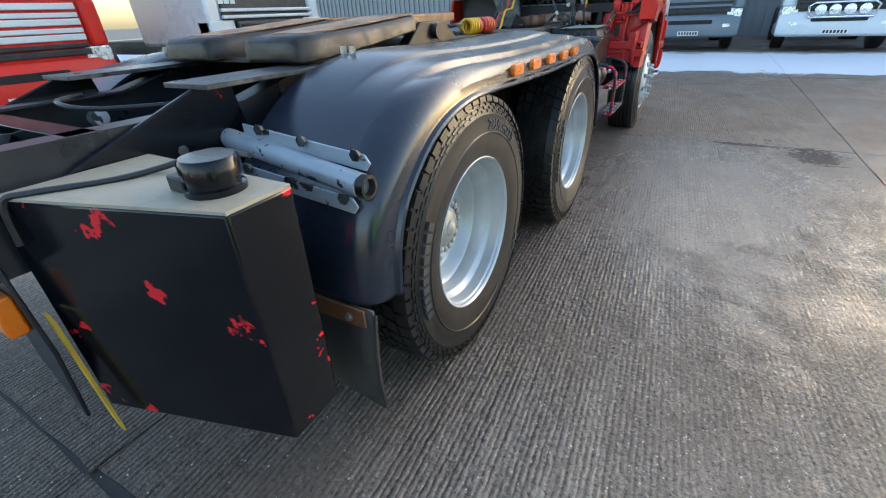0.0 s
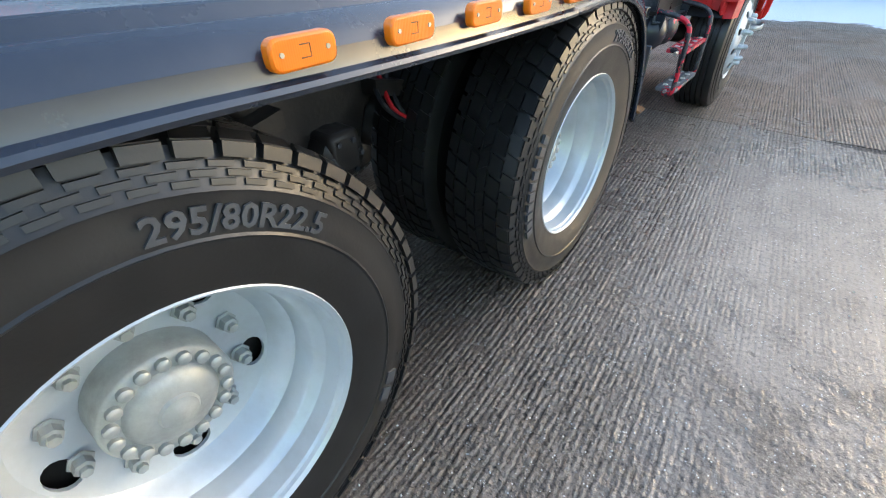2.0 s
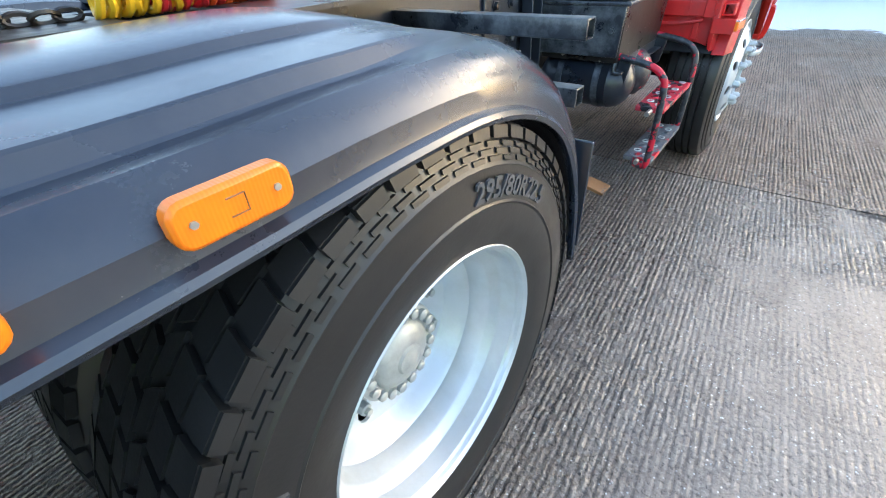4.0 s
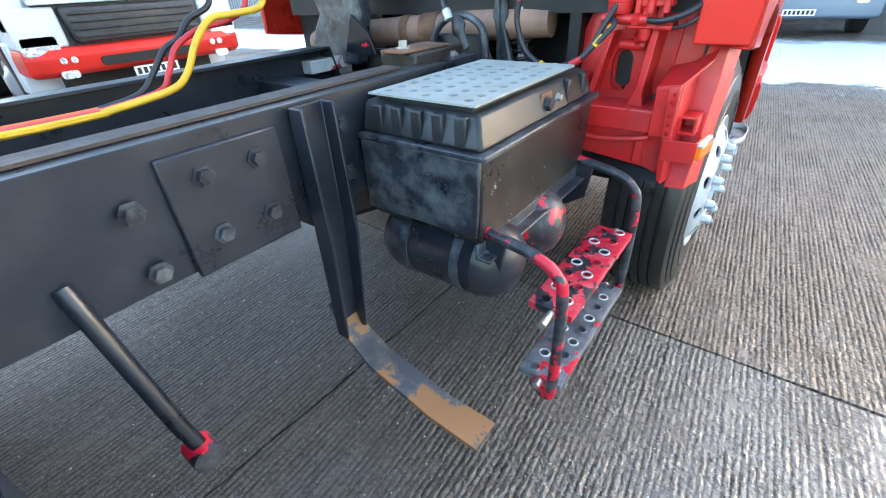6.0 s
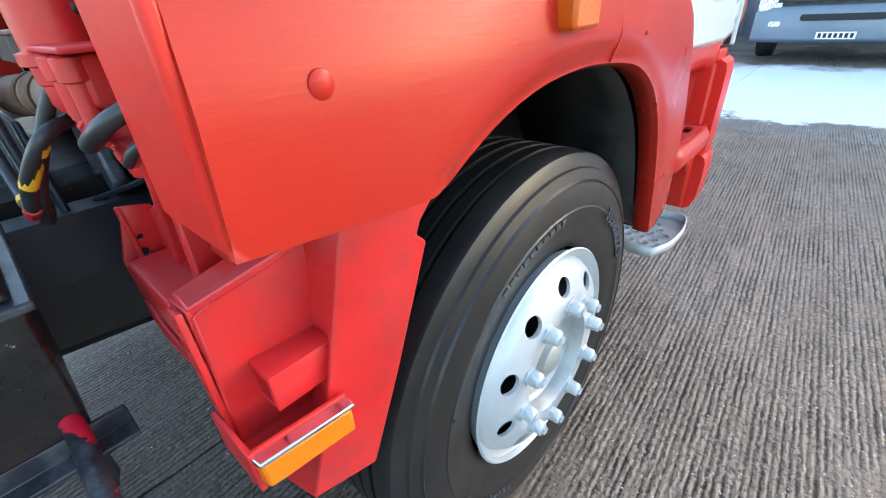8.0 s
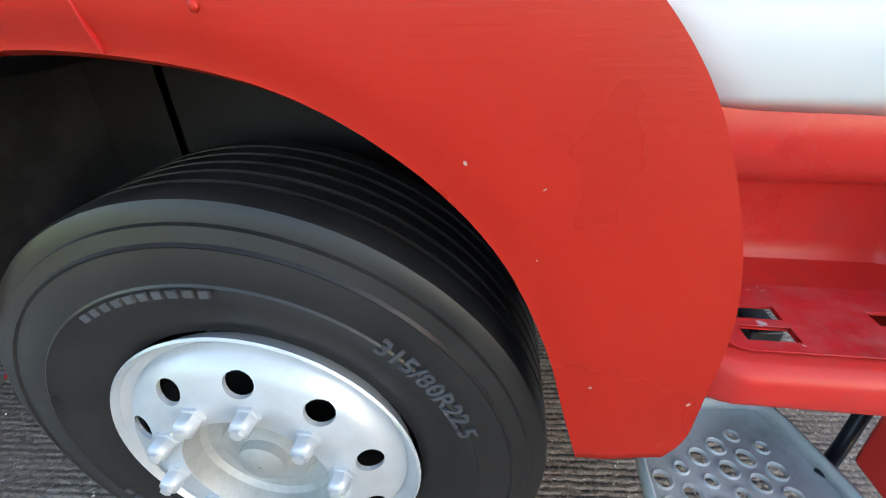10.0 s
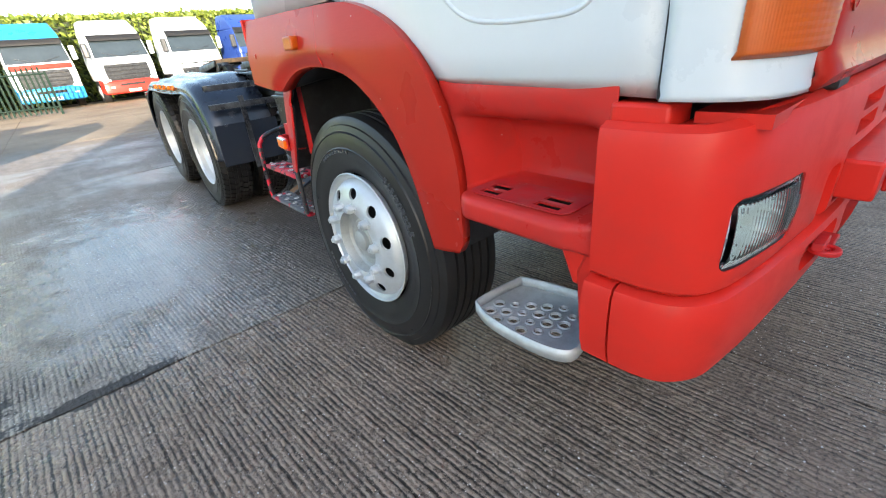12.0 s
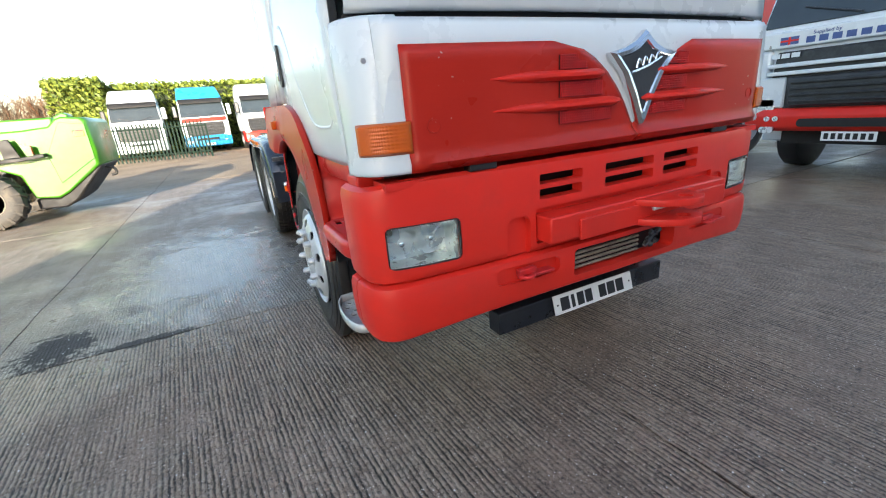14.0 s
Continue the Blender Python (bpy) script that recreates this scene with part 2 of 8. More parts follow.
def concrete():
    """Tamped yard concrete: broken ridges along the slab, exposed grit, dark blotches, painted truck shade, damp
    patches, a pale area ahead, dust behind.
    """
    m, nt, p = nodes_of("tamped_yard_concrete")
    g = nt.nodes.new("ShaderNodeNewGeometry").outputs["Position"]
    sep = nt.nodes.new("ShaderNodeSeparateXYZ")
    nt.links.new(g, sep.inputs[0])
    warp = nt.nodes.new("ShaderNodeMapping")
    warp.inputs["Rotation"].default_value = (0, 0, radians(-4))
    nt.links.new(g, warp.inputs["Vector"])

    def stretched(sx, sy, detail, rough):
        mp = nt.nodes.new("ShaderNodeMapping")
        mp.inputs["Scale"].default_value = (sx, sy, 1)
        nt.links.new(warp.outputs[0], mp.inputs["Vector"])
        return noise_node(nt, 1.0, detail, rough, mp.outputs[0])
    wv = nt.nodes.new("ShaderNodeTexWave")
    wv.bands_direction, wv.wave_profile = "X", "SIN"
    for k, v in (("Scale", 14.5), ("Distortion", 2.3), ("Detail", 3.0), ("Detail Scale", 1.6), ("Detail Roughness", 0.65)):
        wv.inputs[k].default_value = v
    nt.links.new(warp.outputs[0], wv.inputs["Vector"])
    streak = stretched(42, 3.2, 3, 0.6)
    broad = stretched(9, 0.9, 3, 0.6)
    big = noise_node(nt, 0.55, 5, 0.6, g)
    mid = noise_node(nt, 4.0, 6, 0.65, g)
    small = noise_node(nt, 62, 4, 0.75, g)
    lump = noise_node(nt, 24, 3, 0.6, g)
    grit = noise_node(nt, 240, 2, 0.6, g)
    # ridges are worn off in places, and on the far lane
    beside = ramp(nt, maths(nt, "ADD", sep.outputs["Y"], maths(nt, "MULTIPLY", mid, 1.2)), 3.6, 4.3, 1.45, 0.0)
    lane = ramp(nt, maths(nt, "ADD", maths(nt, "ADD", sep.outputs["X"], beside), maths(nt, "MULTIPLY", mid, 0.8)), 2.75, 2.0, 0.25, 1.0)
    worn = maths(nt, "MULTIPLY", ramp(nt, noise_node(nt, 1.3, 5, 0.65, g), 0.34, 0.52, 0.22, 1.0), lane)
    cutting = ramp(nt, lump, 0.38, 0.58, 0.22, 1.0)
    crest = maths(nt, "ADD", maths(nt, "MULTIPLY", wv.outputs["Fac"], 0.65), maths(nt, "MULTIPLY", ramp(nt, streak, 0.3, 0.7), 0.55))
    rougher = ramp(nt, sep.outputs["Y"], 3.78, 3.88, 1.3, 1.4)
    worn = maths(nt, "MULTIPLY", worn, rougher)
    ridge = maths(nt, "MULTIPLY", maths(nt, "MULTIPLY", crest, cutting), worn)
    vor = nt.nodes.new("ShaderNodeTexVoronoi")
    vor.inputs["Scale"].default_value = 70
    nt.links.new(g, vor.inputs["Vector"])
    c = mix(nt, ramp(nt, big, 0.3, 0.7), (0.220, 0.172, 0.136), (0.340, 0.282, 0.230))
    c = mix(nt, maths(nt, "MULTIPLY", ramp(nt, broad, 0.42, 0.68), 0.5), c, (0.125, 0.097, 0.077))
    c = mix(nt, maths(nt, "MULTIPLY", ramp(nt, mid, 0.46, 0.72), 0.6), c, (0.100, 0.079, 0.063))
    # relief shading put into the colour: crests paled, grooves blackened
    c = mix(nt, maths(nt, "MULTIPLY", ramp(nt, ridge, 0.25, 0.8), 0.50), c, (0.42, 0.362, 0.300))
    c = mix(nt, maths(nt, "MULTIPLY", maths(nt, "MULTIPLY", ramp(nt, crest, 0.52, 0.24), worn), 0.70), c, (0.022, 0.017, 0.013))
    c = mix(nt, maths(nt, "MULTIPLY", ramp(nt, small, 0.54, 0.66), 0.70), c, (0.40, 0.355, 0.30))
    c = mix(nt, maths(nt, "MULTIPLY", ramp(nt, small, 0.46, 0.36), 0.8), c, (0.020, 0.017, 0.015))
    pits = ramp(nt, noise_node(nt, 17, 3, 0.6, g), 0.31, 0.26)
    c = mix(nt, maths(nt, "MULTIPLY", pits, 0.7), c, (0.016, 0.014, 0.013))
    stone = ramp(nt, vor.outputs["Distance"], 0.22, 0.14)
    pick = ramp(nt, noise_node(nt, 31, 2, 0.5, g), 0.53, 0.57)
    speck = maths(nt, "MULTIPLY", stone, pick)
    c = mix(nt, maths(nt, "MULTIPLY", speck, 0.9), c, (0.72, 0.71, 0.68))
    # the slab ahead is darker and browner than the others
    brown = maths(nt, "MULTIPLY", ramp(nt, sep.outputs["Y"], 3.82, 3.84), ramp(nt, sep.outputs["Y"], 8.86, 8.84))
    tone = nt.nodes.new("ShaderNodeMix")
    tone.data_type, tone.blend_type = "RGBA", "MULTIPLY"
    tone.inputs["B"].default_value = (0.98, 0.86, 0.77, 1)
    nt.links.new(brown, tone.inputs["Factor"])
    nt.links.new(c, tone.inputs["A"])
    c = tone.outputs["Result"]
    # shade under the truck, painted into the concrete as a ragged dark strip
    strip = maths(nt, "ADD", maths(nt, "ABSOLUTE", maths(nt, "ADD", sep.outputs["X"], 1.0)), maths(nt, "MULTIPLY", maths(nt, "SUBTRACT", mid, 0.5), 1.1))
    truck_shade = maths(nt, "MULTIPLY", ramp(nt, strip, 1.55, 0.75), ramp(nt, sep.outputs["Y"], 4.6, 3.4))
    c = mix(nt, maths(nt, "MULTIPLY", truck_shade, 0.62), c, (0.030, 0.023, 0.019))
    # a broken patch filled with tar, and a standing damp patch
    def spot(cx, cy, rx, ry):
        dx = maths(nt, "POWER", maths(nt, "MULTIPLY", maths(nt, "SUBTRACT", sep.outputs["X"], cx), 1 / rx), 2.0)
        dy = maths(nt, "POWER", maths(nt, "MULTIPLY", maths(nt, "SUBTRACT", sep.outputs["Y"], cy), 1 / ry), 2.0)
        d = maths(nt, "ADD", maths(nt, "SQRT", maths(nt, "ADD", dx, dy)), maths(nt, "ADD", maths(nt, "MULTIPLY", maths(nt, "SUBTRACT", mid, 0.5), 2.6), maths(nt, "MULTIPLY", maths(nt, "SUBTRACT", lump, 0.5), 1.4)))
        return d
    tar = maths(nt, "MAXIMUM", ramp(nt, spot(1.66, 3.56, 0.24, 0.28), 1.0, 0.75), ramp(nt, spot(1.15, 3.80, 0.28, 0.06), 1.0, 0.8))
    c = mix(nt, maths(nt, "MULTIPLY", tar, 0.85), c, (0.020, 0.018, 0.017))
    pool = ramp(nt, spot(0.75, 2.3, 0.80, 1.6), 1.35, 0.55)
    # bluish-white area with a ragged edge, far ahead
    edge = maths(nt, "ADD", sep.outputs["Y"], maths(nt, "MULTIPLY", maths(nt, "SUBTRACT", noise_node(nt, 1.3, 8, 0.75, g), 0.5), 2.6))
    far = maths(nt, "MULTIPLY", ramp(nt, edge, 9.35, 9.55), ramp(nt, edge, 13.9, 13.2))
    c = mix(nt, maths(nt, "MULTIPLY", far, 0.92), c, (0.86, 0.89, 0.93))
    # sandy dust on the open yard behind
    dusty = ramp(nt, maths(nt, "ADD", sep.outputs["Y"], maths(nt, "MULTIPLY", mid, 4.0)), -2.2, -4.5)
    c = mix(nt, maths(nt, "MULTIPLY", dusty, 0.7), c, mix(nt, ramp(nt, big, 0.35, 0.65), (0.22, 0.15, 0.085), (0.34, 0.25, 0.15)))
    nt.links.new(c, p.inputs["Base Color"])
    wet = ramp(nt, noise_node(nt, 0.8, 4, 0.55, g, 0.6), 0.46, 0.60)
    wet = maths(nt, "MAXIMUM", wet, pool)
    dry = maths(nt, "MAXIMUM", far, dusty)
    r = mix(nt, wet, (0.56, 0.56, 0.56), (0.30, 0.30, 0.30))
    r = mix(nt, pool, r, (0.20, 0.20, 0.20))
    r = mix(nt, tar, r, (0.7, 0.7, 0.7))
    r = mix(nt, dry, r, (0.75, 0.75, 0.75))
    nt.links.new(r, p.inputs["Roughness"])
    nt.links.new(ramp(nt, pool, 0.0, 1.0, 0.34, 0.55), p.inputs["Specular IOR Level"])
    h = maths(nt, "ADD", maths(nt, "MULTIPLY", ridge, 1.0), maths(nt, "ADD", maths(nt, "MULTIPLY", small, 0.75), maths(nt, "ADD", maths(nt, "MULTIPLY", grit, 0.3), maths(nt, "MULTIPLY", lump, 0.40))))
    h = maths(nt, "SUBTRACT", h, maths(nt, "MULTIPLY", pits, 0.5))
    calm = mix(nt, maths(nt, "MAXIMUM", wet, far), (1, 1, 1), (0.55, 0.55, 0.55))
    calm = mix(nt, pool, calm, (0.32, 0.32, 0.32))
    bump(nt, p, maths(nt, "MULTIPLY", h, calm), 1.0, 0.0075)
    return m


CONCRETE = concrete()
JOINT = surface("dark_joint_filler", (0.040, 0.034, 0.029), 0.5, vary=0.4, scale=3, grain=40, relief=0.8)


# ---- building tools ----
def thing(name, label, category, at=(0, 0, 0), group=""):
    ob = new(name)
    ob.location = at
    return tagged(ob, label, category, group)


def part(name, bm, material, parent=None, label="", bevel=0.0, solid=0.0, angle=46, seg=2):
    bmesh.ops.recalc_face_normals(bm, faces=bm.faces)
    me = bpy.data.meshes.new(name)
    bm.to_mesh(me)
    bm.free()
    me.materials.append(material)
    me.shade_smooth()
    me.set_sharp_from_angle(angle=radians(angle))
    ob = new(name, me)
    if solid:
        md = ob.modifiers.new("thickness", "SOLIDIFY")
        md.thickness, md.offset = solid, -1
    if bevel:
        md = ob.modifiers.new("edges", "BEVEL")
        md.width, md.segments, md.limit_method, md.angle_limit = bevel, seg, "ANGLE", radians(40)
    if parent:
        ob.parent = parent
        ob.matrix_parent_inverse = Matrix.Translation(-parent.location) if parent.type == "EMPTY" else Matrix.Identity(4)
    if label:
        ob["label"] = label
    return ob


def box(bm, x0, x1, y0, y1, z0, z1, m=None):
    v = [bm.verts.new((x, y, z)) for x in (x0, x1) for y in (y0, y1) for z in (z0, z1)]
    for f in ((0, 1, 3, 2), (4, 6, 7, 5), (0, 4, 5, 1), (2, 3, 7, 6), (0, 2, 6, 4), (1, 5, 7, 3)):
        bm.faces.new([v[i] for i in f])
    if m:
        for q in v:
            q.co = m @ q.co
    return v


def one_box(x0, x1, y0, y1, z0, z1, m=None):
    bm = bmesh.new()
    box(bm, x0, x1, y0, y1, z0, z1, m)
    return bm


def prism(bm, poly, axis, a, b):
    """A polygon in the two other axes, pulled from a to b along axis (0, 1 or 2)."""
    def put(p, q):
        c = list(p)
        c.insert(axis, q)
        return bm.verts.new(c)
    lo, hi = [put(p, a) for p in poly], [put(p, b) for p in poly]
    n = len(poly)
    bm.faces.new(lo[::-1]), bm.faces.new(hi)
    for i in range(n):
        bm.faces.new((lo[i], lo[(i + 1) % n], hi[(i + 1) % n], hi[i]))
    return lo + hi


def one_prism(poly, axis, a, b):
    bm = bmesh.new()
    prism(bm, poly, axis, a, b)
    return bm


def lathe(bm, prof, n, cy, cz, axis=0, cx=0.0, closed=False):
    """A profile of (along, radius), turned about the x axis through (cy, cz) (axis 2: about z through (cx, cy))."""
    rings = []
    for a, r in prof:
        ring = []
        for i in range(n):
            t = 2 * math.pi * i / n
            u, w = r * math.cos(t), r * math.sin(t)
            if axis == 0:
                co = (a, cy + u, cz + w)
            elif axis == 1:
                co = (cx + u, a, cz + w)
            else:
                co = (cx + u, cy + w, a)
            ring.append(bm.verts.new(co))
        rings.append(ring)
    pairs = list(zip(rings, rings[1:])) + ([(rings[-1], rings[0])] if closed else [])
    for p, q in pairs:
        for i in range(n):
            j = (i + 1) % n
            bm.faces.new((p[i], p[j], q[j], q[i]))
    if not closed:
        for ring in (rings[0], rings[-1]):
            bm.faces.new(ring)
    return rings


def tube(bm, pts, r, n=8, smooth=0):
    """A round bar along the points; smooth adds that many Catmull-Rom steps between them."""
    P = [Vector(p) for p in pts]
    if smooth:
        Q = []
        for i in range(len(P) - 1):
            a, b, c, d = P[max(i - 1, 0)], P[i], P[i + 1], P[min(i + 2, len(P) - 1)]
            for k in range(smooth):
                t = k / smooth
                Q.append(0.5 * (2 * b + (c - a) * t + (2 * a - 5 * b + 4 * c - d) * t * t + (3 * b - a - 3 * c + d) * t ** 3))
        P = Q + [P[-1]]
    up, rings = Vector((0.13, 0.27, 0.95)), []
    for i, p in enumerate(P):
        d = (P[min(i + 1, len(P) - 1)] - P[max(i - 1, 0)]).normalized()
        s = d.cross(up)
        if s.length < 0.05:
            s = d.cross(Vector((1, 0, 0)))
        s.normalize()
        u = s.cross(d).normalized()
        up = u
        rings.append([bm.verts.new(p + r * (math.cos(2 * math.pi * k / n) * s + math.sin(2 * math.pi * k / n) * u)) for k in range(n)])
    for a, b in zip(rings, rings[1:]):
        for k in range(n):
            bm.faces.new((a[k], a[(k + 1) % n], b[(k + 1) % n], b[k]))
    bm.faces.new(rings[0]), bm.faces.new(rings[-1])


def one_tube(pts, r, n=8, smooth=0):
    bm = bmesh.new()
    tube(bm, pts, r, n, smooth)
    return bm


def sheet(rows):
    """A surface through rows of points, all rows as long."""
    bm = bmesh.new()
    V = [[bm.verts.new(p) for p in row] for row in rows]
    for a, b in zip(V, V[1:]):
        for i in range(len(a) - 1):
            bm.faces.new((a[i], a[i + 1], b[i + 1], b[i]))
    return bm


def bolt(bm, x, y, z, axis, r=0.014, h=0.012):
    """A hexagon head that stands out along +axis, on a washer."""
    for rr, a, b in ((r * 1.5, 0, h * 0.25), (r, h * 0.25, h)):
        ring = [(rr * math.cos(k * math.pi / 3), rr * math.sin(k * math.pi / 3)) for k in range(6)]
        lo, hi = [], []
        for u, w in ring:
            for lst, q in ((lo, a), (hi, b)):
                c = [u, w]
                c.insert(axis, q)
                lst.append(bm.verts.new((x + c[0], y + c[1], z + c[2])))
        bm.faces.new(hi)
        for k in range(6):
            bm.faces.new((lo[k], lo[(k + 1) % 6], hi[(k + 1) % 6], hi[k]))


def lettering(text, size, depth, place, bold=0.0):
    """The text as a solid mesh in the xy plane, each vertex moved by place(x, y, z)."""
    cu = bpy.data.curves.new("lettering", "FONT")
    cu.body, cu.size, cu.extrude, cu.align_x = text, size, depth, "CENTER"
    cu.resolution_u, cu.offset = 2, size * bold
    tmp = new("lettering", cu)
    me = bpy.data.meshes.new_from_object(tmp.evaluated_get(bpy.context.evaluated_depsgraph_get()))
    bm = bmesh.new()
    bm.from_mesh(me)
    bpy.data.objects.remove(tmp), bpy.data.curves.remove(cu), bpy.data.meshes.remove(me)
    for v in bm.verts:
        v.co = place(*v.co)
    return bm


def rounded(x0, x1, y0, y1, r, n=4):
    """A rectangle with round corners, as a polygon."""
    out = []
    for cx, cy, s in ((x1 - r, y1 - r, 0), (x0 + r, y1 - r, 1), (x0 + r, y0 + r, 2), (x1 - r, y0 + r, 3)):
        for k in range(n + 1):
            t = (s + k / n) * math.pi / 2
            out.append((cx + r * math.cos(t), cy + r * math.sin(t)))
    return out


def cut(ob, cutters):
    """Cuts the solids in the list of bmeshes out of ob's mesh, for good."""
    bm = bmesh.new()
    for c in cutters:
        me = bpy.data.meshes.new("cutter")
        c.to_mesh(me)
        c.free()
        bm.from_mesh(me)
        bpy.data.meshes.remove(me)
    bmesh.ops.recalc_face_normals(bm, faces=bm.faces)
    me = bpy.data.meshes.new("cutter")
    bm.to_mesh(me)
    bm.free()
    tool = new("cutter", me)
    md = ob.modifiers.new("holes", "BOOLEAN")
    md.operation, md.solver, md.object = "DIFFERENCE", "EXACT", tool
    md.use_self = True
    made = bpy.data.meshes.new_from_object(ob.evaluated_get(bpy.context.evaluated_depsgraph_get()))
    ob.modifiers.clear()
    ob.data = made
    made.set_sharp_from_angle(angle=radians(35))
    bpy.data.objects.remove(tool)
    bpy.data.meshes.remove(me)
    return ob


def ring_loft(loops, closed_path=False):
    """A solid through closed loops of points, all as long, with capped ends."""
    bm = bmesh.new()
    V = [[bm.verts.new(p) for p in lp] for lp in loops]
    n = len(V[0])
    for a, b in zip(V, V[1:]):
        for i in range(n):
            bm.faces.new((a[i], a[(i + 1) % n], b[(i + 1) % n], b[i]))
    bm.faces.new(V[0]), bm.faces.new(V[-1])
    return bm


def drum(x, y, z0, z1, r, n=14, axis=2):
    """A plain round cutter or rod along axis, from z0 to z1."""
    bm = bmesh.new()
    if axis == 2:
        lathe(bm, [(z0, r), (z1, r)], n, y, 0, 2, x)
    elif axis == 1:
        lathe(bm, [(z0, r), (z1, r)], n, 0, y, 1, x)
    else:
        lathe(bm, [(z0, r), (z1, r)], n, x, y, 0)
    return bm


def smooth_line(pts, k=6):
    P = [Vector(p) for p in pts]
    out = []
    for i in range(len(P) - 1):
        a, b, c, d = P[max(i - 1, 0)], P[i], P[i + 1], P[min(i + 2, len(P) - 1)]
        for j in range(k):
            t = j / k
            out.append(0.5 * (2 * b + (c - a) * t + (2 * a - 5 * b + 4 * c - d) * t * t + (3 * b - a - 3 * c + d) * t ** 3))
    return out + [P[-1]]

# ---- ground: one sheet to the horizon, with concrete slabs on it ----
bm = bmesh.new()
for x0, x1, y0, y1 in ((-400, 400, -400, 400),):
    bm.faces.new([bm.verts.new(p) for p in ((x0, y0, -0.012), (x1, y0, -0.012), (x1, y1, -0.012), (x0, y1, -0.012))])
ground = tagged(part("ground", bm, JOINT), "dark joint filler and earth under the yard slabs", "ground", kind="structure")


def edge_wobble(a, b, seed):
    return 0.014 * noise.noise((a * 1.7, b * 1.7, seed)) + 0.010 * noise.noise((a * 9, b * 9, seed + 3))


def bite(a, b):
    """Where a slab edge has broken away and is filled with tar."""
    return 0.16 * max(0.0, noise.noise((a * 0.8 + 3.1, b * 0.8, 1.7)) - 0.22)


def slab(i0, i1, j0, j1, gap=0.0045):
    """One slab with worn, slightly wandering edges; x from i0 to i1, y from j0 to j1."""
    bm = bmesh.new()
    step = 0.12 if -12 < j0 < 10 and -8 < i0 < 8 else 2.0
    nx, ny = max(2, int((i1 - i0) / step)), max(2, int((j1 - j0) / step))
    loop = []
    for k in range(nx):
        x = i0 + (i1 - i0) * k / nx
        loop.append((x + (gap if k == 0 else 0), j0 + bite(x, j0) + 2.0 * gap * (1 + 0.7 * noise.noise((x * 3, j0, 2))) + edge_wobble(x, j0, 0)))
    for k in range(ny):
        y = j0 + (j1 - j0) * k / ny
        loop.append((i1 - gap * (1 + 0.7 * noise.noise((y * 3, i1, 5))) + edge_wobble(i1, y, 7), y + (gap if k == 0 else 0)))
    for k in range(nx):
        x = i1 + (i0 - i1) * k / nx
        loop.append((x - (gap if k == 0 else 0), j1 - 1.2 * gap * (1 + 0.7 * noise.noise((x * 3, j1, 2))) + edge_wobble(x, j1, 0)))
    for k in range(ny):
        y = j1 + (j0 - j1) * k / ny
        loop.append((i0 + gap * (1 + 0.7 * noise.noise((y * 3, i0, 5))) + edge_wobble(i0, y, 7), y - (gap if k == 0 else 0)))
    top = [bm.verts.new((x, y, 0)) for x, y in loop]
    low = [bm.verts.new((x, y, -0.014)) for x, y in loop]
    bm.faces.new(top)
    for k in range(len(top)):
        bm.faces.new((top[k - 1], top[k], low[k], low[k - 1]))
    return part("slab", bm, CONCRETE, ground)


XJ = [-60, -27, -24, -21, -18, -15.4, -12.5, -9.6, -6.7, -3.8, -0.87, 2.0, 4.95, 7.9, 10.8, 13.7, 16.6, 28, 60]
YJ = [-70, -40, -31, -26, -21, -16, -11.2, -6.2, -1.2, 3.83, 8.85, 13.8, 18.8, 24, 40, 70]
for i0, i1 in zip(XJ, XJ[1:]):
    for j0, j1 in zip(YJ, YJ[1:]):
        slab(i0, i1, j0, j1)

# pale grit lying on the concrete
GRIT = surface("pale_grit", (0.62, 0.61, 0.58), 0.45, vary=0.3, scale=30, grain=200, relief=0.2)


def grit():
    rnd = random.Random(11)
    verts, faces = [], []
    for k in range(7000):
        x, y = rnd.uniform(-1.8, 4.6), rnd.uniform(-3.0, 9.0)
        if noise.noise((x * 1.1, y * 1.1, 4)) < rnd.uniform(-0.9, 0.35):
            continue
        r, a, n = rnd.choice((0.0018, 0.0024, 0.003, 0.0036, 0.0045)), rnd.uniform(0, 6.3), len(verts)
        for d, f in ((0, 1.0), (1.4, 0.75), (3.0, 1.1), (4.5, 0.8)):
            verts.append((x + r * f * math.cos(a + d), y + r * f * math.sin(a + d), 0.0))
        verts.append((x + 0.2 * r, y - 0.1 * r, 1.1 * r))
        faces += [(n + i, n + (i + 1) % 4, n + 4) for i in range(4)]
    me = bpy.data.meshes.new("loose_grit")
    me.from_pydata(verts, [], faces)
    me.materials.append(GRIT)
    tagged(new("loose_grit", me), "pale loose grit scattered over the ridged concrete", "grit", kind="stuff")


grit()

# ---- the red and white tractor unit ----
XC = -1.01
truck = thing("tractor_unit", "red and white six-wheel tractor unit with a bare black chassis", "truck", (XC, 2.0, 0))


def uncap(bm):
    for f in [f for f in bm.faces if len(f.verts) > 4]:
        bm.faces.remove(f)


def flat_foot(ob, z=0.001):
    for v in ob.data.vertices:
        if v.co.z < z:
            v.co.z = z


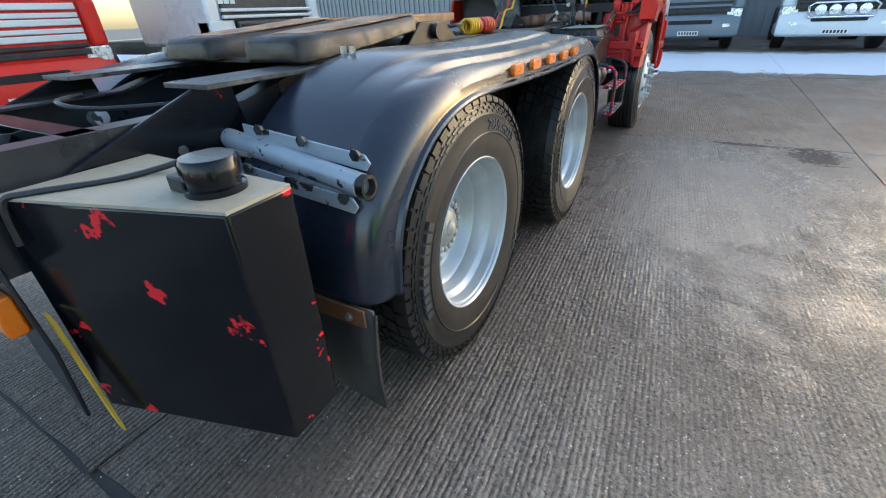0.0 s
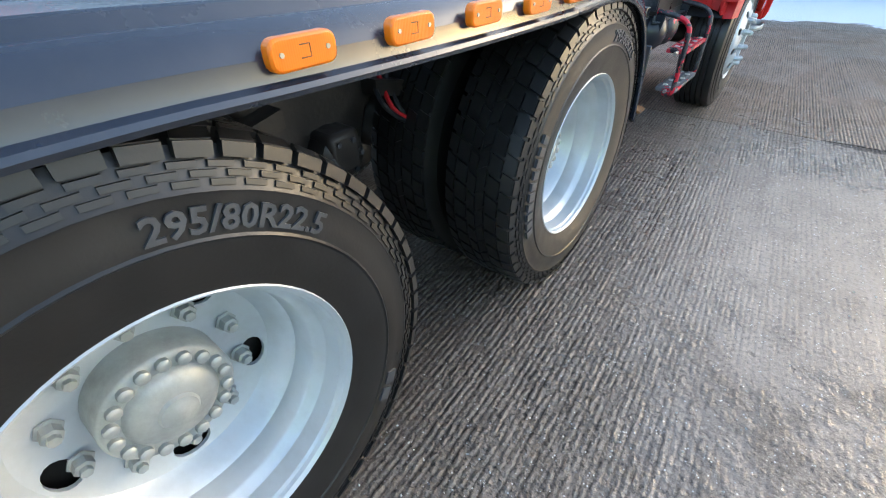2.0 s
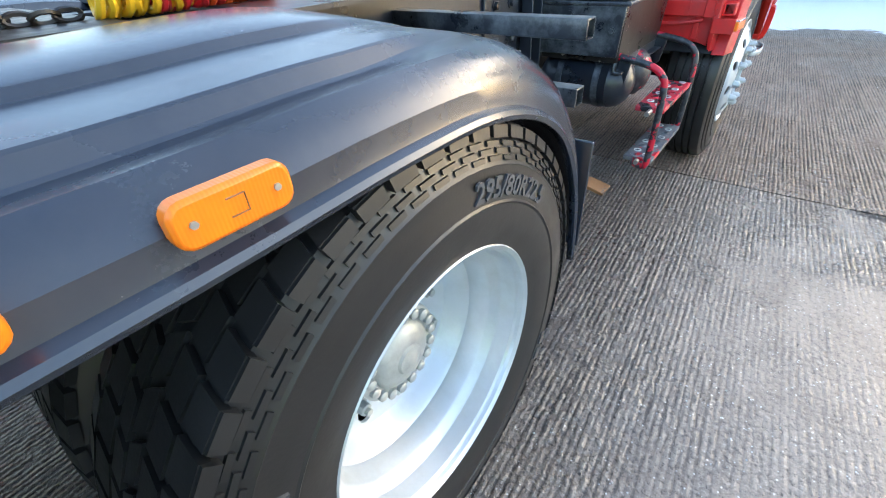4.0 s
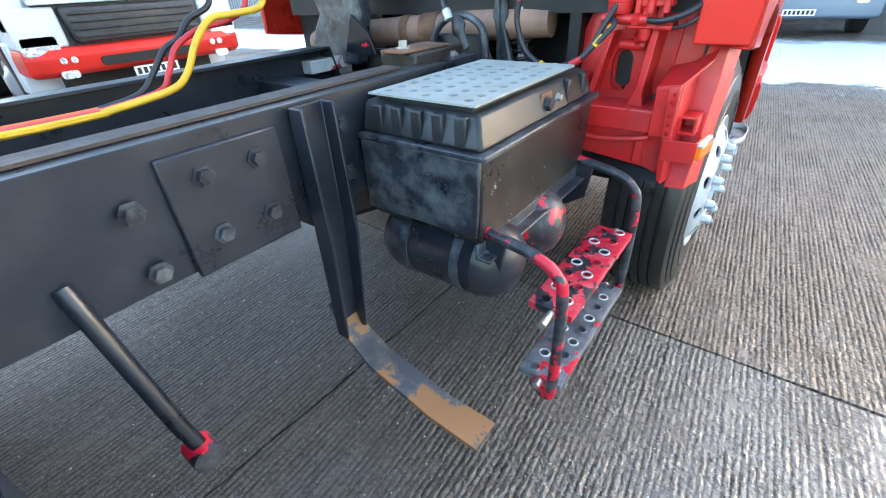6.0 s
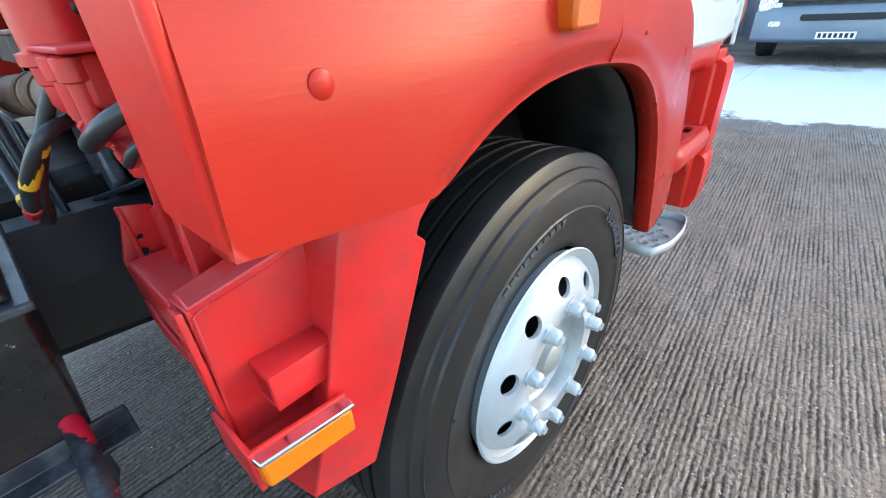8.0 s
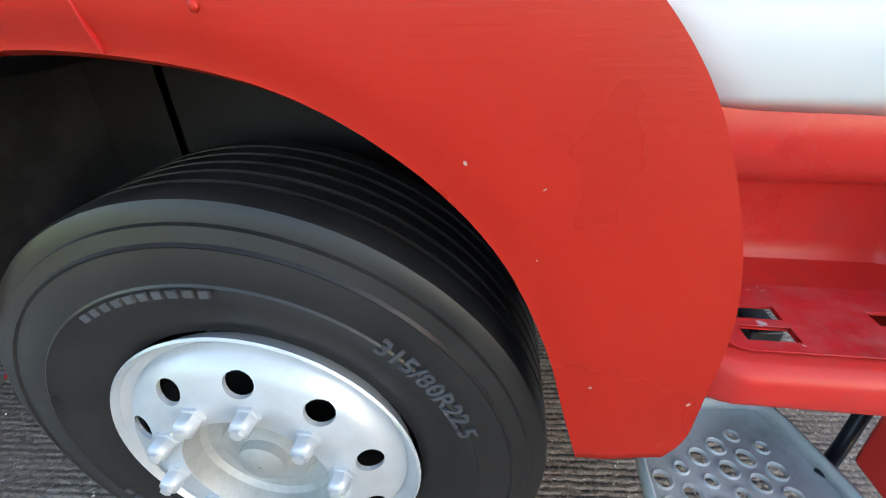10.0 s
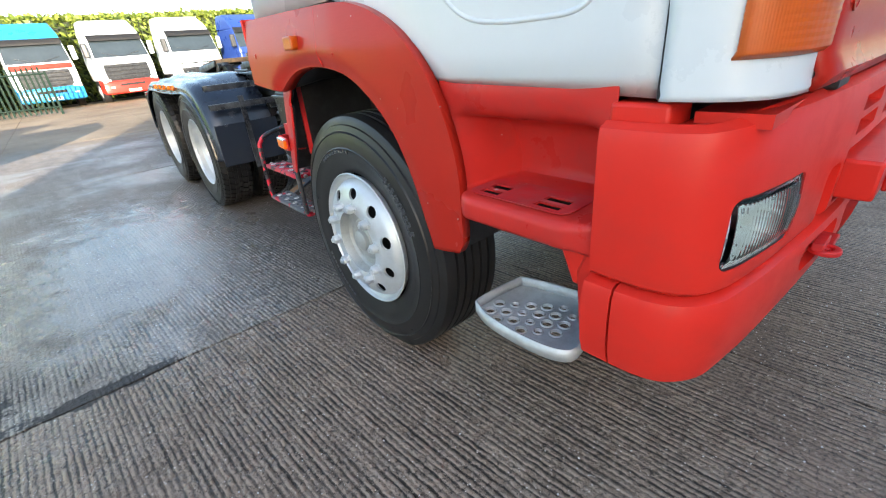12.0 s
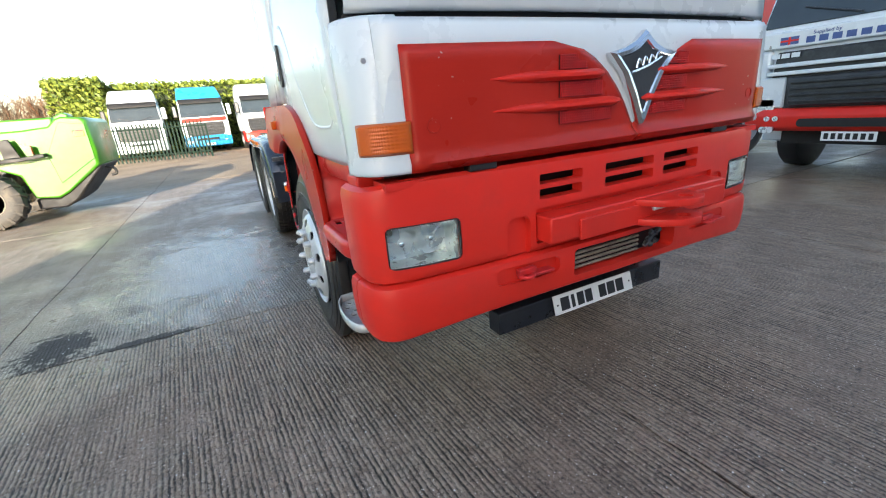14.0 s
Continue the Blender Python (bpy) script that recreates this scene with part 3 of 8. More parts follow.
def drive_tyre(x0, side, cy, cz, wheel, letters):
    """A tyre with block tread; x0 is its outer face, side +1 where that face looks to +x."""
    R, w, s = 0.522, 0.285, side
    X = lambda a: x0 - s * a
    bm = bmesh.new()
    prof = [(0.028, 0.292), (0.018, 0.302), (0.012, 0.325), (0.004, 0.352), (0.0, 0.385), (-0.003, 0.389), (0.0, 0.393), (0.001, 0.42), (0.006, 0.448),
            (0.005, 0.452), (0.008, 0.456), (0.017, 0.478), (0.030, R - 0.016), (0.046, R - 0.010), (w / 2, R - 0.008), (w - 0.046, R - 0.010), (w - 0.03, R - 0.016),
            (w - 0.012, 0.46), (w, 0.39), (w - 0.02, 0.30), (w - 0.03, 0.285)]
    lathe(bm, [(X(a), r) for a, r in prof], 72, cy, cz)
    uncap(bm)
    tyre = part("tyre", bm, RUBBER, wheel, angle=25)
    flat_foot(tyre)
    bm = bmesh.new()
    rows = ((0.022, 0.058, 56, 0.0), (0.064, 0.105, 50, 0.5), (0.112, 0.138, 50, 0.1), (0.146, 0.172, 50, 0.6), (0.18, 0.222, 50, 0.2), (0.228, 0.264, 56, 0.7))
    for a0, a1, n, ph in rows:
        for k in range(n):
            t0, t1 = 2 * math.pi * (k + ph) / n, 2 * math.pi * (k + ph + 0.80) / n
            lean = 0.22 * (2 * math.pi / n) * (1 if int(a0 * 100) % 2 else -1)
            v = []
            for r in (R - 0.014, R):
                for a, t in ((a0, t0), (a1, t0 + lean), (a1, t1 + lean), (a0, t1)):
                    rr = r - (0.007 if a < 0.03 or a > w - 0.03 else 0)
                    v.append(bm.verts.new((X(a), cy + rr * math.cos(t), cz + rr * math.sin(t))))
            for f in ((4, 5, 6, 7), (0, 1, 5, 4), (1, 2, 6, 5), (2, 3, 7, 6), (3, 0, 4, 7)):
                bm.faces.new([v[i] for i in f])
    tread = part("tread", bm, RUBBER, wheel)
    flat_foot(tread)
    if letters:
        bm = bmesh.new()
        for k in range(56):
            t, t1 = 2 * math.pi * k / 56, 2 * math.pi * (k + 0.80) / 56
            v = [bm.verts.new((X(a), cy + r * math.cos(q), cz + r * math.sin(q))) for a, r, q in ((0.012, 0.494, t), (0.017, 0.513, t), (0.017, 0.513, t1), (0.012, 0.494, t1))]
            u = [bm.verts.new((X(0.030), c.co.y, c.co.z)) for c in v]
            bm.faces.new(v)
            for i in range(4):
                bm.faces.new((v[i - 1], v[i], u[i], u[i - 1]))
        sipes = part("shoulder_rib", bm, RUBBER, wheel)
        flat_foot(sipes)
        bm = bmesh.new()
        for row, (r0, a0) in enumerate(((0.459, 0.0095), (0.470, 0.013), (0.481, 0.0175))):
            for k in range(64):
                t, t1 = 2 * math.pi * (k + 0.5 * (row % 2)) / 64, 2 * math.pi * (k + 0.5 * (row % 2) + 0.70) / 64
                v = [bm.verts.new((X(a), cy + r * math.cos(q), cz + r * math.sin(q))) for a, r, q in ((a0 - 0.0030, r0, t), (a0 - 0.0005, r0 + 0.0075, t), (a0 - 0.0005, r0 + 0.0075, t1), (a0 - 0.0030, r0, t1))]
                u = [bm.verts.new((c.co.x - s * 0.008, c.co.y, c.co.z)) for c in v]
                bm.faces.new(v)
                for i in range(4):
                    bm.faces.new((v[i - 1], v[i], u[i], u[i - 1]))
        dash = part("dash_pattern", bm, RUBBER, wheel)
        dash["kind"] = "stuff"
        flat_foot(dash)
        def bend(mid, r0):
            def place(x, y, z):
                t = mid - x / r0
                r = r0 + y
                return Vector((X(-0.002) + s * (z - 0.001), cy + r * math.cos(t), cz + r * math.sin(t)))
            return place
        part("size_lettering", lettering("295/80R22.5", 0.050, 0.0022, bend(radians(65), 0.401), 0.022), RUBBER_LETTER, wheel, "raised tyre size lettering")
        for t0, t1, r0, r1 in ((150, 198, 0.405, 0.437), (-35, -22, 0.405, 0.432)):
            n = int((t1 - t0) / 4.4)
            for k in range(n):
                a, b = radians(t0 + (t1 - t0) * k / n), radians(t0 + (t1 - t0) * (k + 0.72) / n)
                bm = bmesh.new()
                pts = [(r, q) for q in (a, (a + b) / 2, b) for r in (r0, r1)]
                v = [bm.verts.new((X(-0.004), cy + r * math.cos(q), cz + r * math.sin(q))) for r, q in pts]
                u = [bm.verts.new((X(0.004), c.co.y, c.co.z)) for c in v]
                for i in (0, 2):
                    bm.faces.new((v[i], v[i + 1], v[i + 3], v[i + 2]))
                for i, j in ((0, 1), (1, 3), (3, 5), (5, 4), (4, 2), (2, 0)):
                    bm.faces.new((v[i], v[j], u[j], u[i]))
                part("sidewall_mark", bm, RUBBER_LETTER, wheel, "raised plain mark on the sidewall")


def disc_with_holes(parent, prof, y, z, s, r_ring, n, phase, rad, stretch, thick=0.009):
    """A wheel disc turned from its profile of (along, radius), with clean hand holes cut through."""
    bm = bmesh.new()
    lathe(bm, prof + [(a - s * thick, r) for a, r in prof[::-1]], 96, y, z, 0, 0, True)
    disc = part("disc", bm, RIM, parent, angle=40)
    tools = []
    for k in range(n):
        t = phase + 2 * math.pi * k / n
        cy, cz = y + r_ring * math.cos(t), z + r_ring * math.sin(t)
        ring = []
        for i in range(16):
            q = 2 * math.pi * i / 16
            u, w = rad * math.cos(q), rad * stretch * math.sin(q)
            ring.append((cy + u * math.cos(t) - w * math.sin(t), cz + u * math.sin(t) + w * math.cos(t)))
        a = min(p[0] for p in prof)
        tools.append(one_prism(ring, 0, a - 0.1, a + 0.2))
    return cut(disc, tools)


def drive_wheel(x, y, z, s, letters, phase):
    """A pair of tyres on a deep-dished silver rim with a planetary hub; x: rim plane, s: +1 outward to +x."""
    X = lambda a: x - s * a
    bm = bmesh.new()
    prof = [(0.02, 0.287), (0.004, 0.291), (-0.004, 0.2985), (0.0, 0.302), (0.006, 0.299), (0.010, 0.291), (0.020, 0.284), (0.060, 0.279), (0.068, 0.274), (0.078, 0.262),
            (0.085, 0.258), (0.135, 0.252), (0.145, 0.242), (0.175, 0.230), (0.193, 0.216)]
    V = lathe(bm, [(X(a), r) for a, r in prof], 72, y, z)
    for f in [f for f in bm.faces if len(f.verts) > 4]:
        bm.faces.remove(f)
    wheel = part("wheel", bm, RIM, truck, "silver deep-dish wheel with block-tread tyre", angle=24)
    n, rad, stretch = (5, 0.024, 1.6) if letters == 1 else (8, 0.021, 1.1)
    disc_with_holes(wheel, [(X(0.221), 0.105), (X(0.217), 0.14), (X(0.206), 0.18), (X(0.199), 0.20), (X(0.191), 0.218)], y, z, s, 0.187, n, phase, rad, stretch)
    bm = bmesh.new()
    lathe(bm, [(X(0.240), 0.26), (X(0.265), 0.26), (X(0.27), 0.1)], 40, y, z)
    part("brake_drum", bm, DARK, wheel)
    bm = bmesh.new()
    lathe(bm, [(X(0.223), 0.118), (X(0.151), 0.116), (X(0.145), 0.110), (X(0.143), 0.082), (X(0.137), 0.078), (X(0.131), 0.073), (X(0.123), 0.058), (X(0.119), 0.036),
               (X(0.113), 0.032), (X(0.111), 0.02), (X(0.107), 0.014), (X(0.106), 0.002)], 48, y, z)
    hub = part("hub", bm, RIM_DULL, wheel, "dusty silver hub cap")
    me = None
    for k in range(18):
        t = 2 * math.pi * k / 18
        cy, cz = y + 0.097 * math.cos(t), z + 0.097 * math.sin(t)
        if me is None:
            bm = bmesh.new()
            lathe(bm, [(0, 0.0125), (s * 0.010, 0.0125), (s * 0.013, 0.009), (s * 0.013, 0.001)], 8, 0, 0)
            ob = part("bolt", bm, RIM_DULL, wheel)
            me = ob.data
        else:
            ob = new("bolt", me)
            ob.parent = wheel
        ob.location = (X(0.144), cy, cz)
    me = None
    for k in range(10):
        t = 2 * math.pi * (k + 0.5) / 10
        cy, cz = y + 0.160 * math.cos(t), z + 0.160 * math.sin(t)
        if me is None:
            bm = bmesh.new()
            lathe(bm, [(0, 0.022), (s * 0.004, 0.022), (s * 0.005, 0.0165), (s * 0.024, 0.0165), (s * 0.026, 0.010), (s * 0.036, 0.010), (s * 0.037, 0.001)], 6, 0, 0)
            ob = part("wheel_nut", bm, RIM_DULL, wheel)
            me = ob.data
        else:
            ob = new("wheel_nut", me)
            ob.parent = wheel
        ob.location = (X(0.207), cy, cz)
    drive_tyre(x + s * 0.02, s, y, z, wheel, letters)
    drive_tyre(x - s * 0.325, s, y, z, wheel, False)
    return wheel


def steer_wheel(x, y, z, s):
    """A ribbed tyre on a silver wheel with eight round holes, a recessed centre and ten long nuts."""
    X = lambda a: x - s * a
    R = 0.528
    bm = bmesh.new()
    prof = [(0.03, 0.292), (0.014, 0.300), (0.004, 0.33), (-0.006, 0.37), (-0.010, 0.40), (-0.0125, 0.404), (-0.010, 0.408), (-0.008, 0.44), (-0.003, 0.462), (-0.006, 0.466), (0.000, 0.470),
            (0.006, 0.492), (0.012, 0.495), (0.016, 0.512), (0.022, R - 0.004), (0.030, R)]
    for g in (0.072, 0.112, 0.152, 0.192, 0.232):
        prof += [(g - 0.006, R + 0.002), (g - 0.004, R - 0.012), (g + 0.004, R - 0.012), (g + 0.006, R + 0.002)]
    prof += [(0.275, R), (0.29, R - 0.02), (0.30, 0.47), (0.315, 0.40), (0.30, 0.31), (0.28, 0.29)]
    lathe(bm, [(X(a), r) for a, r in prof], 96, y, z)
    uncap(bm)
    bm2 = bmesh.new()
    prof = [(0.03, 0.283), (0.006, 0.288), (-0.006, 0.296), (-0.002, 0.300), (0.004, 0.292), (0.012, 0.280), (0.020, 0.272)]
    lathe(bm2, [(X(a), r) for a, r in prof], 72, y, z)
    for f in [f for f in bm2.faces if len(f.verts) > 4]:
        bm2.faces.remove(f)
    wheel = part("wheel", bm2, RIM, truck, "silver steel steering wheel with ribbed tyre", angle=30)
    tyre = part("tyre", bm, RUBBER, wheel, angle=25)
    flat_foot(tyre)

    def dish(r):
        if r > 0.245:
            return X(0.020 - 0.035 * ((0.272 - r) / 0.027) ** 0.7)
        if r > 0.19:
            return X(-0.015 - 0.022 * (0.245 - r) / 0.055)
        return X(-0.037 + 0.0 * r)
    disc_with_holes(wheel, [(dish(r), r) for r in (0.142, 0.165, 0.188, 0.20, 0.215, 0.23, 0.244, 0.25, 0.256, 0.263, 0.272)], y, z, s, 0.222, 10, radians(14), 0.0235, 1.15)
    bm = bmesh.new()
    lathe(bm, [(X(-0.037), 0.150), (X(-0.036), 0.142), (X(-0.030), 0.138), (X(0.000), 0.132), (X(0.010), 0.122), (X(0.012), 0.095), (X(0.004), 0.088), (X(0.000), 0.060), (X(-0.004), 0.050), (X(-0.020), 0.046), (X(-0.026), 0.036), (X(-0.028), 0.002)], 48, y, z)
    uncap(bm)
    part("hub", bm, RIM_DULL, wheel, "recessed silver hub", angle=30)
    bm = bmesh.new()
    lathe(bm, [(X(0.05), 0.24), (X(0.10), 0.24), (X(0.11), 0.1)], 32, y, z)
    part("brake_drum", bm, DARK, wheel)
    me = None
    for k in range(10):
        t = 2 * math.pi * (k + 0.25) / 10
        if me is None:
            bm = bmesh.new()
            lathe(bm, [(0, 0.024), (s * 0.006, 0.024), (s * 0.007, 0.0195), (s * 0.030, 0.0195), (s * 0.033, 0.016), (s * 0.034, 0.011), (s * 0.040, 0.011), (s * 0.041, 0.001)], 6, 0, 0)
            ob = part("wheel_nut", bm, RIM, wheel)
            me = ob.data
        else:
            ob = new("wheel_nut", me)
            ob.parent = wheel
        ob.location = (X(-0.037), y + 0.1675 * math.cos(t), z + 0.1675 * math.sin(t))

    def place(px, py, pz):
        t = radians(35) - px / 0.395
        r = 0.392 + py
        return Vector((X(-0.011) + s * (pz - 0.001) + s * 0.002, y + r * math.cos(t), z + r * math.sin(t)))
    if s > 0:
        part("size_lettering", lettering("315/80R22.5", 0.046, 0.002, place, 0.018), RUBBER_LETTER, wheel, "raised tyre size lettering")
        for t0, t1 in ((88, 125), (205, 245)):
            n = int((t1 - t0) / 3.4)
            for k in range(n):
                a, b = radians(t0 + (t1 - t0) * k / n), radians(t0 + (t1 - t0) * (k + 0.65) / n)
                bm = bmesh.new()
                v = [bm.verts.new((X(-0.0135), y + r * math.cos(q), z + r * math.sin(q))) for q, r in ((a, 0.385), (a, 0.398), (b, 0.398), (b, 0.385))]
                u = [bm.verts.new((X(-0.009), c.co.y, c.co.z)) for c in v]
                bm.faces.new(v)
                for i in range(4):
                    bm.faces.new((v[i - 1], v[i], u[i], u[i - 1]))
                part("sidewall_mark", bm, RUBBER_LETTER, wheel, "raised plain mark on the sidewall")
    return wheel


Z1, Z2, Z3 = 0.519, 0.517, 0.492
for x, s in ((-0.02, 1), (2 * XC + 0.02, -1)):
    drive_wheel(x, 0.0, Z1, s, 1 if s > 0 else 0, radians(-20))
    drive_wheel(x + 0.012 * s, 1.435, Z2, s, 2 if s > 0 else 0, radians(17))
    steer_wheel(x + s * 0.062, 4.354, Z3, s)
for y in (0.0, 1.435, 4.354):
    bm = bmesh.new()
    lathe(bm, [(XC - 0.8, 0.07), (XC - 0.25, 0.075), (XC - 0.16, 0.19), (XC + 0.16, 0.19), (XC + 0.25, 0.075), (XC + 0.8, 0.07)], 24, y, 0.5)
    part("axle", bm, GREASE, truck)

# ---- cab ----
FY = 5.735


def mir(x, s):
    return x if s > 0 else 2 * XC - x


def front_y(x):
    """The bow of the front, seen from above."""
    return FY + 0.03 - 0.03 * ((x - XC) / 0.95) ** 2


def corner_plan(side=1, out=0.065, fy=0.0, back=5.56, n=8):
    """From the grille's edge round the corner to the door, seen from above."""
    pts = [(-0.10, front_y(-0.10) + fy), (-0.05, FY - 0.004 + fy), (0.0, FY - 0.022 + fy), (0.034, FY - 0.055 + fy), (0.054, FY - 0.10 + fy), (out, back)]
    return [(mir(x, side), y) for x, y in [(p.x, p.y) for p in smooth_line([(x, y, 0) for x, y in pts], 3)]]


# wing over the front wheel, with its arch
ARCH = [(3.955, 1.112), (4.01, 1.142), (4.1, 1.178), (4.21, 1.199), (4.36, 1.202), (4.53, 1.176), (4.66, 1.108), (4.765, 1.0), (4.835, 0.86), (4.875, 0.73), (4.905, 0.635)]


def wing(side):
    arch = [(p.x, p.y) for p in smooth_line([(a, b, 0) for a, b in ARCH], 4)]
    outer = [(5.025, 0.655), (5.046, 0.70), (5.046, 0.90), (5.03, 1.02), (4.985, 1.10), (4.945, 1.185), (4.86, 1.262), (4.76, 1.325), (4.65, 1.366), (4.52, 1.386), (4.20, 1.395), (3.70, 1.402), (3.685, 1.142)]
    poly = arch + outer
    dense = [(p.x, p.y) for p in smooth_line([(a, b, 0) for a, b in ARCH], 40)]

    def bulge(y, z):
        d = min(math.hypot(y - a, z - b) for a, b in dense)
        tuck = (0.022 - 0.016 * max(0.0, min(1.0, (y - 4.3) / 0.35))) * math.exp(-(d / 0.030) ** 2)
        rear = 0.113 - 0.030 * max(0, min(1, (y - 4.5) / 0.5))
        return rear - 0.02 * max(0, z - 1.25) / 0.15 - tuck
    loops = []
    # a strip between the arch and the outer line, six rows deep
    n = 110
    def along(path, t):
        L = [0]
        for a, b in zip(path, path[1:]):
            L.append(L[-1] + math.hypot(b[0] - a[0], b[1] - a[1]))
        q = t * L[-1]
        for i in range(len(path) - 1):
            if q <= L[i + 1] or i == len(path) - 2:
                f = (q - L[i]) / max(1e-9, L[i + 1] - L[i])
                return (path[i][0] + f * (path[i + 1][0] - path[i][0]), path[i][1] + f * (path[i + 1][1] - path[i][1]))
    top = [(3.685, 1.142), (3.70, 1.402)] + [(p.x, p.y) for p in smooth_line([(a, b, 0) for a, b in ((4.20, 1.395), (4.52, 1.386), (4.65, 1.366), (4.76, 1.325), (4.86, 1.262), (4.935, 1.185), (4.985, 1.10), (5.025, 1.00), (5.046, 0.90), (5.048, 0.78), (5.046, 0.70), (5.025, 0.655))], 6)]
    low = [(3.685, 1.142), (3.79, 1.129)] + arch
    keys_low = [(0.0, 0.0)]
    rows = []
    pairs = [(0, 0), (0.09, 0.10), (0.18, 0.25), (0.30, 0.42), (0.42, 0.52), (0.55, 0.62), (0.68, 0.72), (0.80, 0.83), (0.90, 0.92), (1, 1)]
    for i in range(n + 1):
        t = i / n
        for (a, b), (c, d) in zip(pairs, pairs[1:]):
            if a <= t <= c:
                tt = b + (d - b) * (t - a) / (c - a)
                break
        p, q = along(low, t), along(top, tt)
        row = []
        for k in range(15):
            f = (k / 14) ** 1.7
            y, z = p[0] + f * (q[0] - p[0]), p[1] + f * (q[1] - p[1])
            row.append((mir(bulge(y, z), side), y, z))
        lip = [(mir(bulge(*p) - 0.012, side), p[0], p[1] - 0.006), (mir(bulge(*p) - 0.05, side), p[0], p[1] - 0.004)]
        edge = row[-1]
        rows.append(lip[::-1] + row + [(mir(edge[0] - side * 0 - 0.03, 1) if side > 0 else edge[0] + 0.03, edge[1], edge[2] + 0.001)])
    return part("wing", sheet(rows), RED_BODY, truck, "red painted wing with round wheel arch", solid=0.006, angle=45)


for s in (1, -1):
    w_ob = wing(s)
    # joint between the two wing pieces, and two rivet heads under the paint
    part("wing_joint", ring_loft([[(mir(x + d, s), y, z) for d, y in ((-0.006, 4.3885), (0.0006, 4.3885), (0.0006, 4.3912), (-0.006, 4.3912))] for x, z in ((0.098, 1.2015), (0.107, 1.225), (0.1125, 1.25), (0.100, 1.345), (0.0945, 1.388))]), RED_CHASSIS, w_ob, "dirty joint in the wing")
    for y, z, r in ((3.79, 1.257, 0.012), (4.503, 1.239, 0.005)):
        bm = bmesh.new()
        lathe(bm, [(mir(0.112 + d, s), r * k) for d, k in ((-0.004, 1.1), (0.0012, 1.0), (0.0026, 0.8), (0.0036, 0.45), (0.0039, 0.02))], 16, y, z)
        part("rivet_head", bm, RED_BODY, w_ob)

# wheel housing behind the arch, with a loose wire
part("arch_wire", one_tube([(-0.30, 3.98, 1.155), (-0.28, 4.10, 1.165), (-0.27, 4.22, 1.150), (-0.28, 4.36, 1.190)], 0.0035, 6, 4), GALV, truck, "thin grey wire in the wheel arch")
for s in (1, -1):
    rows = []
    line = smooth_line([(a, b, 0) for a, b in ARCH[:-1] + [(4.94, 0.62)]], 4)
    for p in line:
        rows.append([(mir(x, s), p.x, p.y + d) for x, d in ((0.030, 0.010), (-0.1, 0.03), (-0.35, 0.035))])
    part("wheel_housing", sheet(rows), PLASTIC, truck, "black wheel arch liner", solid=0.006)
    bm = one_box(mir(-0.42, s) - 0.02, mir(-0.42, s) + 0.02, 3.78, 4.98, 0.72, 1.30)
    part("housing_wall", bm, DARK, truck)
    if s > 0:
        bm = one_box(-0.30, 0.03, 4.945, 4.957, 0.62, 1.15)
        part("front_flap", bm, PLASTIC, truck)

# door and white side above the wing
for s in (1, -1):
    zs = [1.118, 1.16, 1.22, 1.30, 1.40, 1.55, 1.75, 2.0, 2.3, 2.6]
    rows = []
    for z in zs:
        y0 = 4.945 if z < 1.185 else (4.945 - (z - 1.185) / 0.2 * 0.42 if z < 1.385 else 4.47 - min(0.05, (z - 1.385) * 0.1))
        row = []
        for k in range(11):
            f = k / 10
            x = 0.052 + 0.012 * math.sin(math.pi * min(1, (z - 1.11) / 0.9)) - 0.04 * max(0, z - 1.8) - (0.02 if z == zs[0] else 0)
            row.append((mir(x, s), y0 + f * (5.552 - y0), z + (0.024 * (1 - f) if z == zs[0] else 0)))
        rows.append(row)
    door = part("door", sheet(rows), WHITE, truck, "white cab door", solid=0.02, angle=50)
    # pressed panel line of the door
    bm = one_tube([(mir(x, s), y, z) for x, y, z in ((0.058, 4.62, 1.735), (0.060, 4.70, 1.715), (0.060, 4.77, 1.64), (0.059, 4.893, 1.467), (0.057, 5.016, 1.339), (0.056, 5.092, 1.290), (0.055, 5.18, 1.274), (0.055, 5.29, 1.272), (0.055, 5.37, 1.275), (0.055, 5.41, 1.290), (0.052, 5.42, 1.310))], 0.007, 8, 5)
    part("pressing", bm, WHITE, door)
    bm = one_prism(rounded(4.465, 4.540, 1.475, 1.675, 0.03), 0, mir(0.058, s), mir(0.074, s))
    recess = part("door_handle", bm, PLASTIC, door, "black door handle", bevel=0.004)
    bm = one_box(min(mir(0.072, s), mir(0.085, s)), max(mir(0.072, s), mir(0.085, s)), 4.492, 4.519, 1.505, 1.650)
    part("lever", bm, CHROME, door, bevel=0.004)
    bm = one_box(min(mir(0.030, s), mir(0.0535, s)), max(mir(0.030, s), mir(0.0535, s)), 5.5515, 5.5605, 1.12, 1.80)
    part("door_seal", bm, PLASTIC, door, "thin black gap at the door edge")
    bm = one_prism(rounded(4.62, 5.48, 1.86, 2.5, 0.08), 0, mir(0.028, s), mir(0.04, s))
    part("side_window", bm, SCREEN, door)
    rows = []
    for z in (1.40, 1.55, 1.8, 2.2, 2.6):
        x = 0.062 - 0.03 * max(0, z - 1.8)
        rows.append([(mir(x, s), y, z) for y in (3.76, 3.9, 4.1, 4.3, 4.455)])
    part("side_panel", sheet(rows), WHITE, truck, "white cab side panel", solid=0.02)

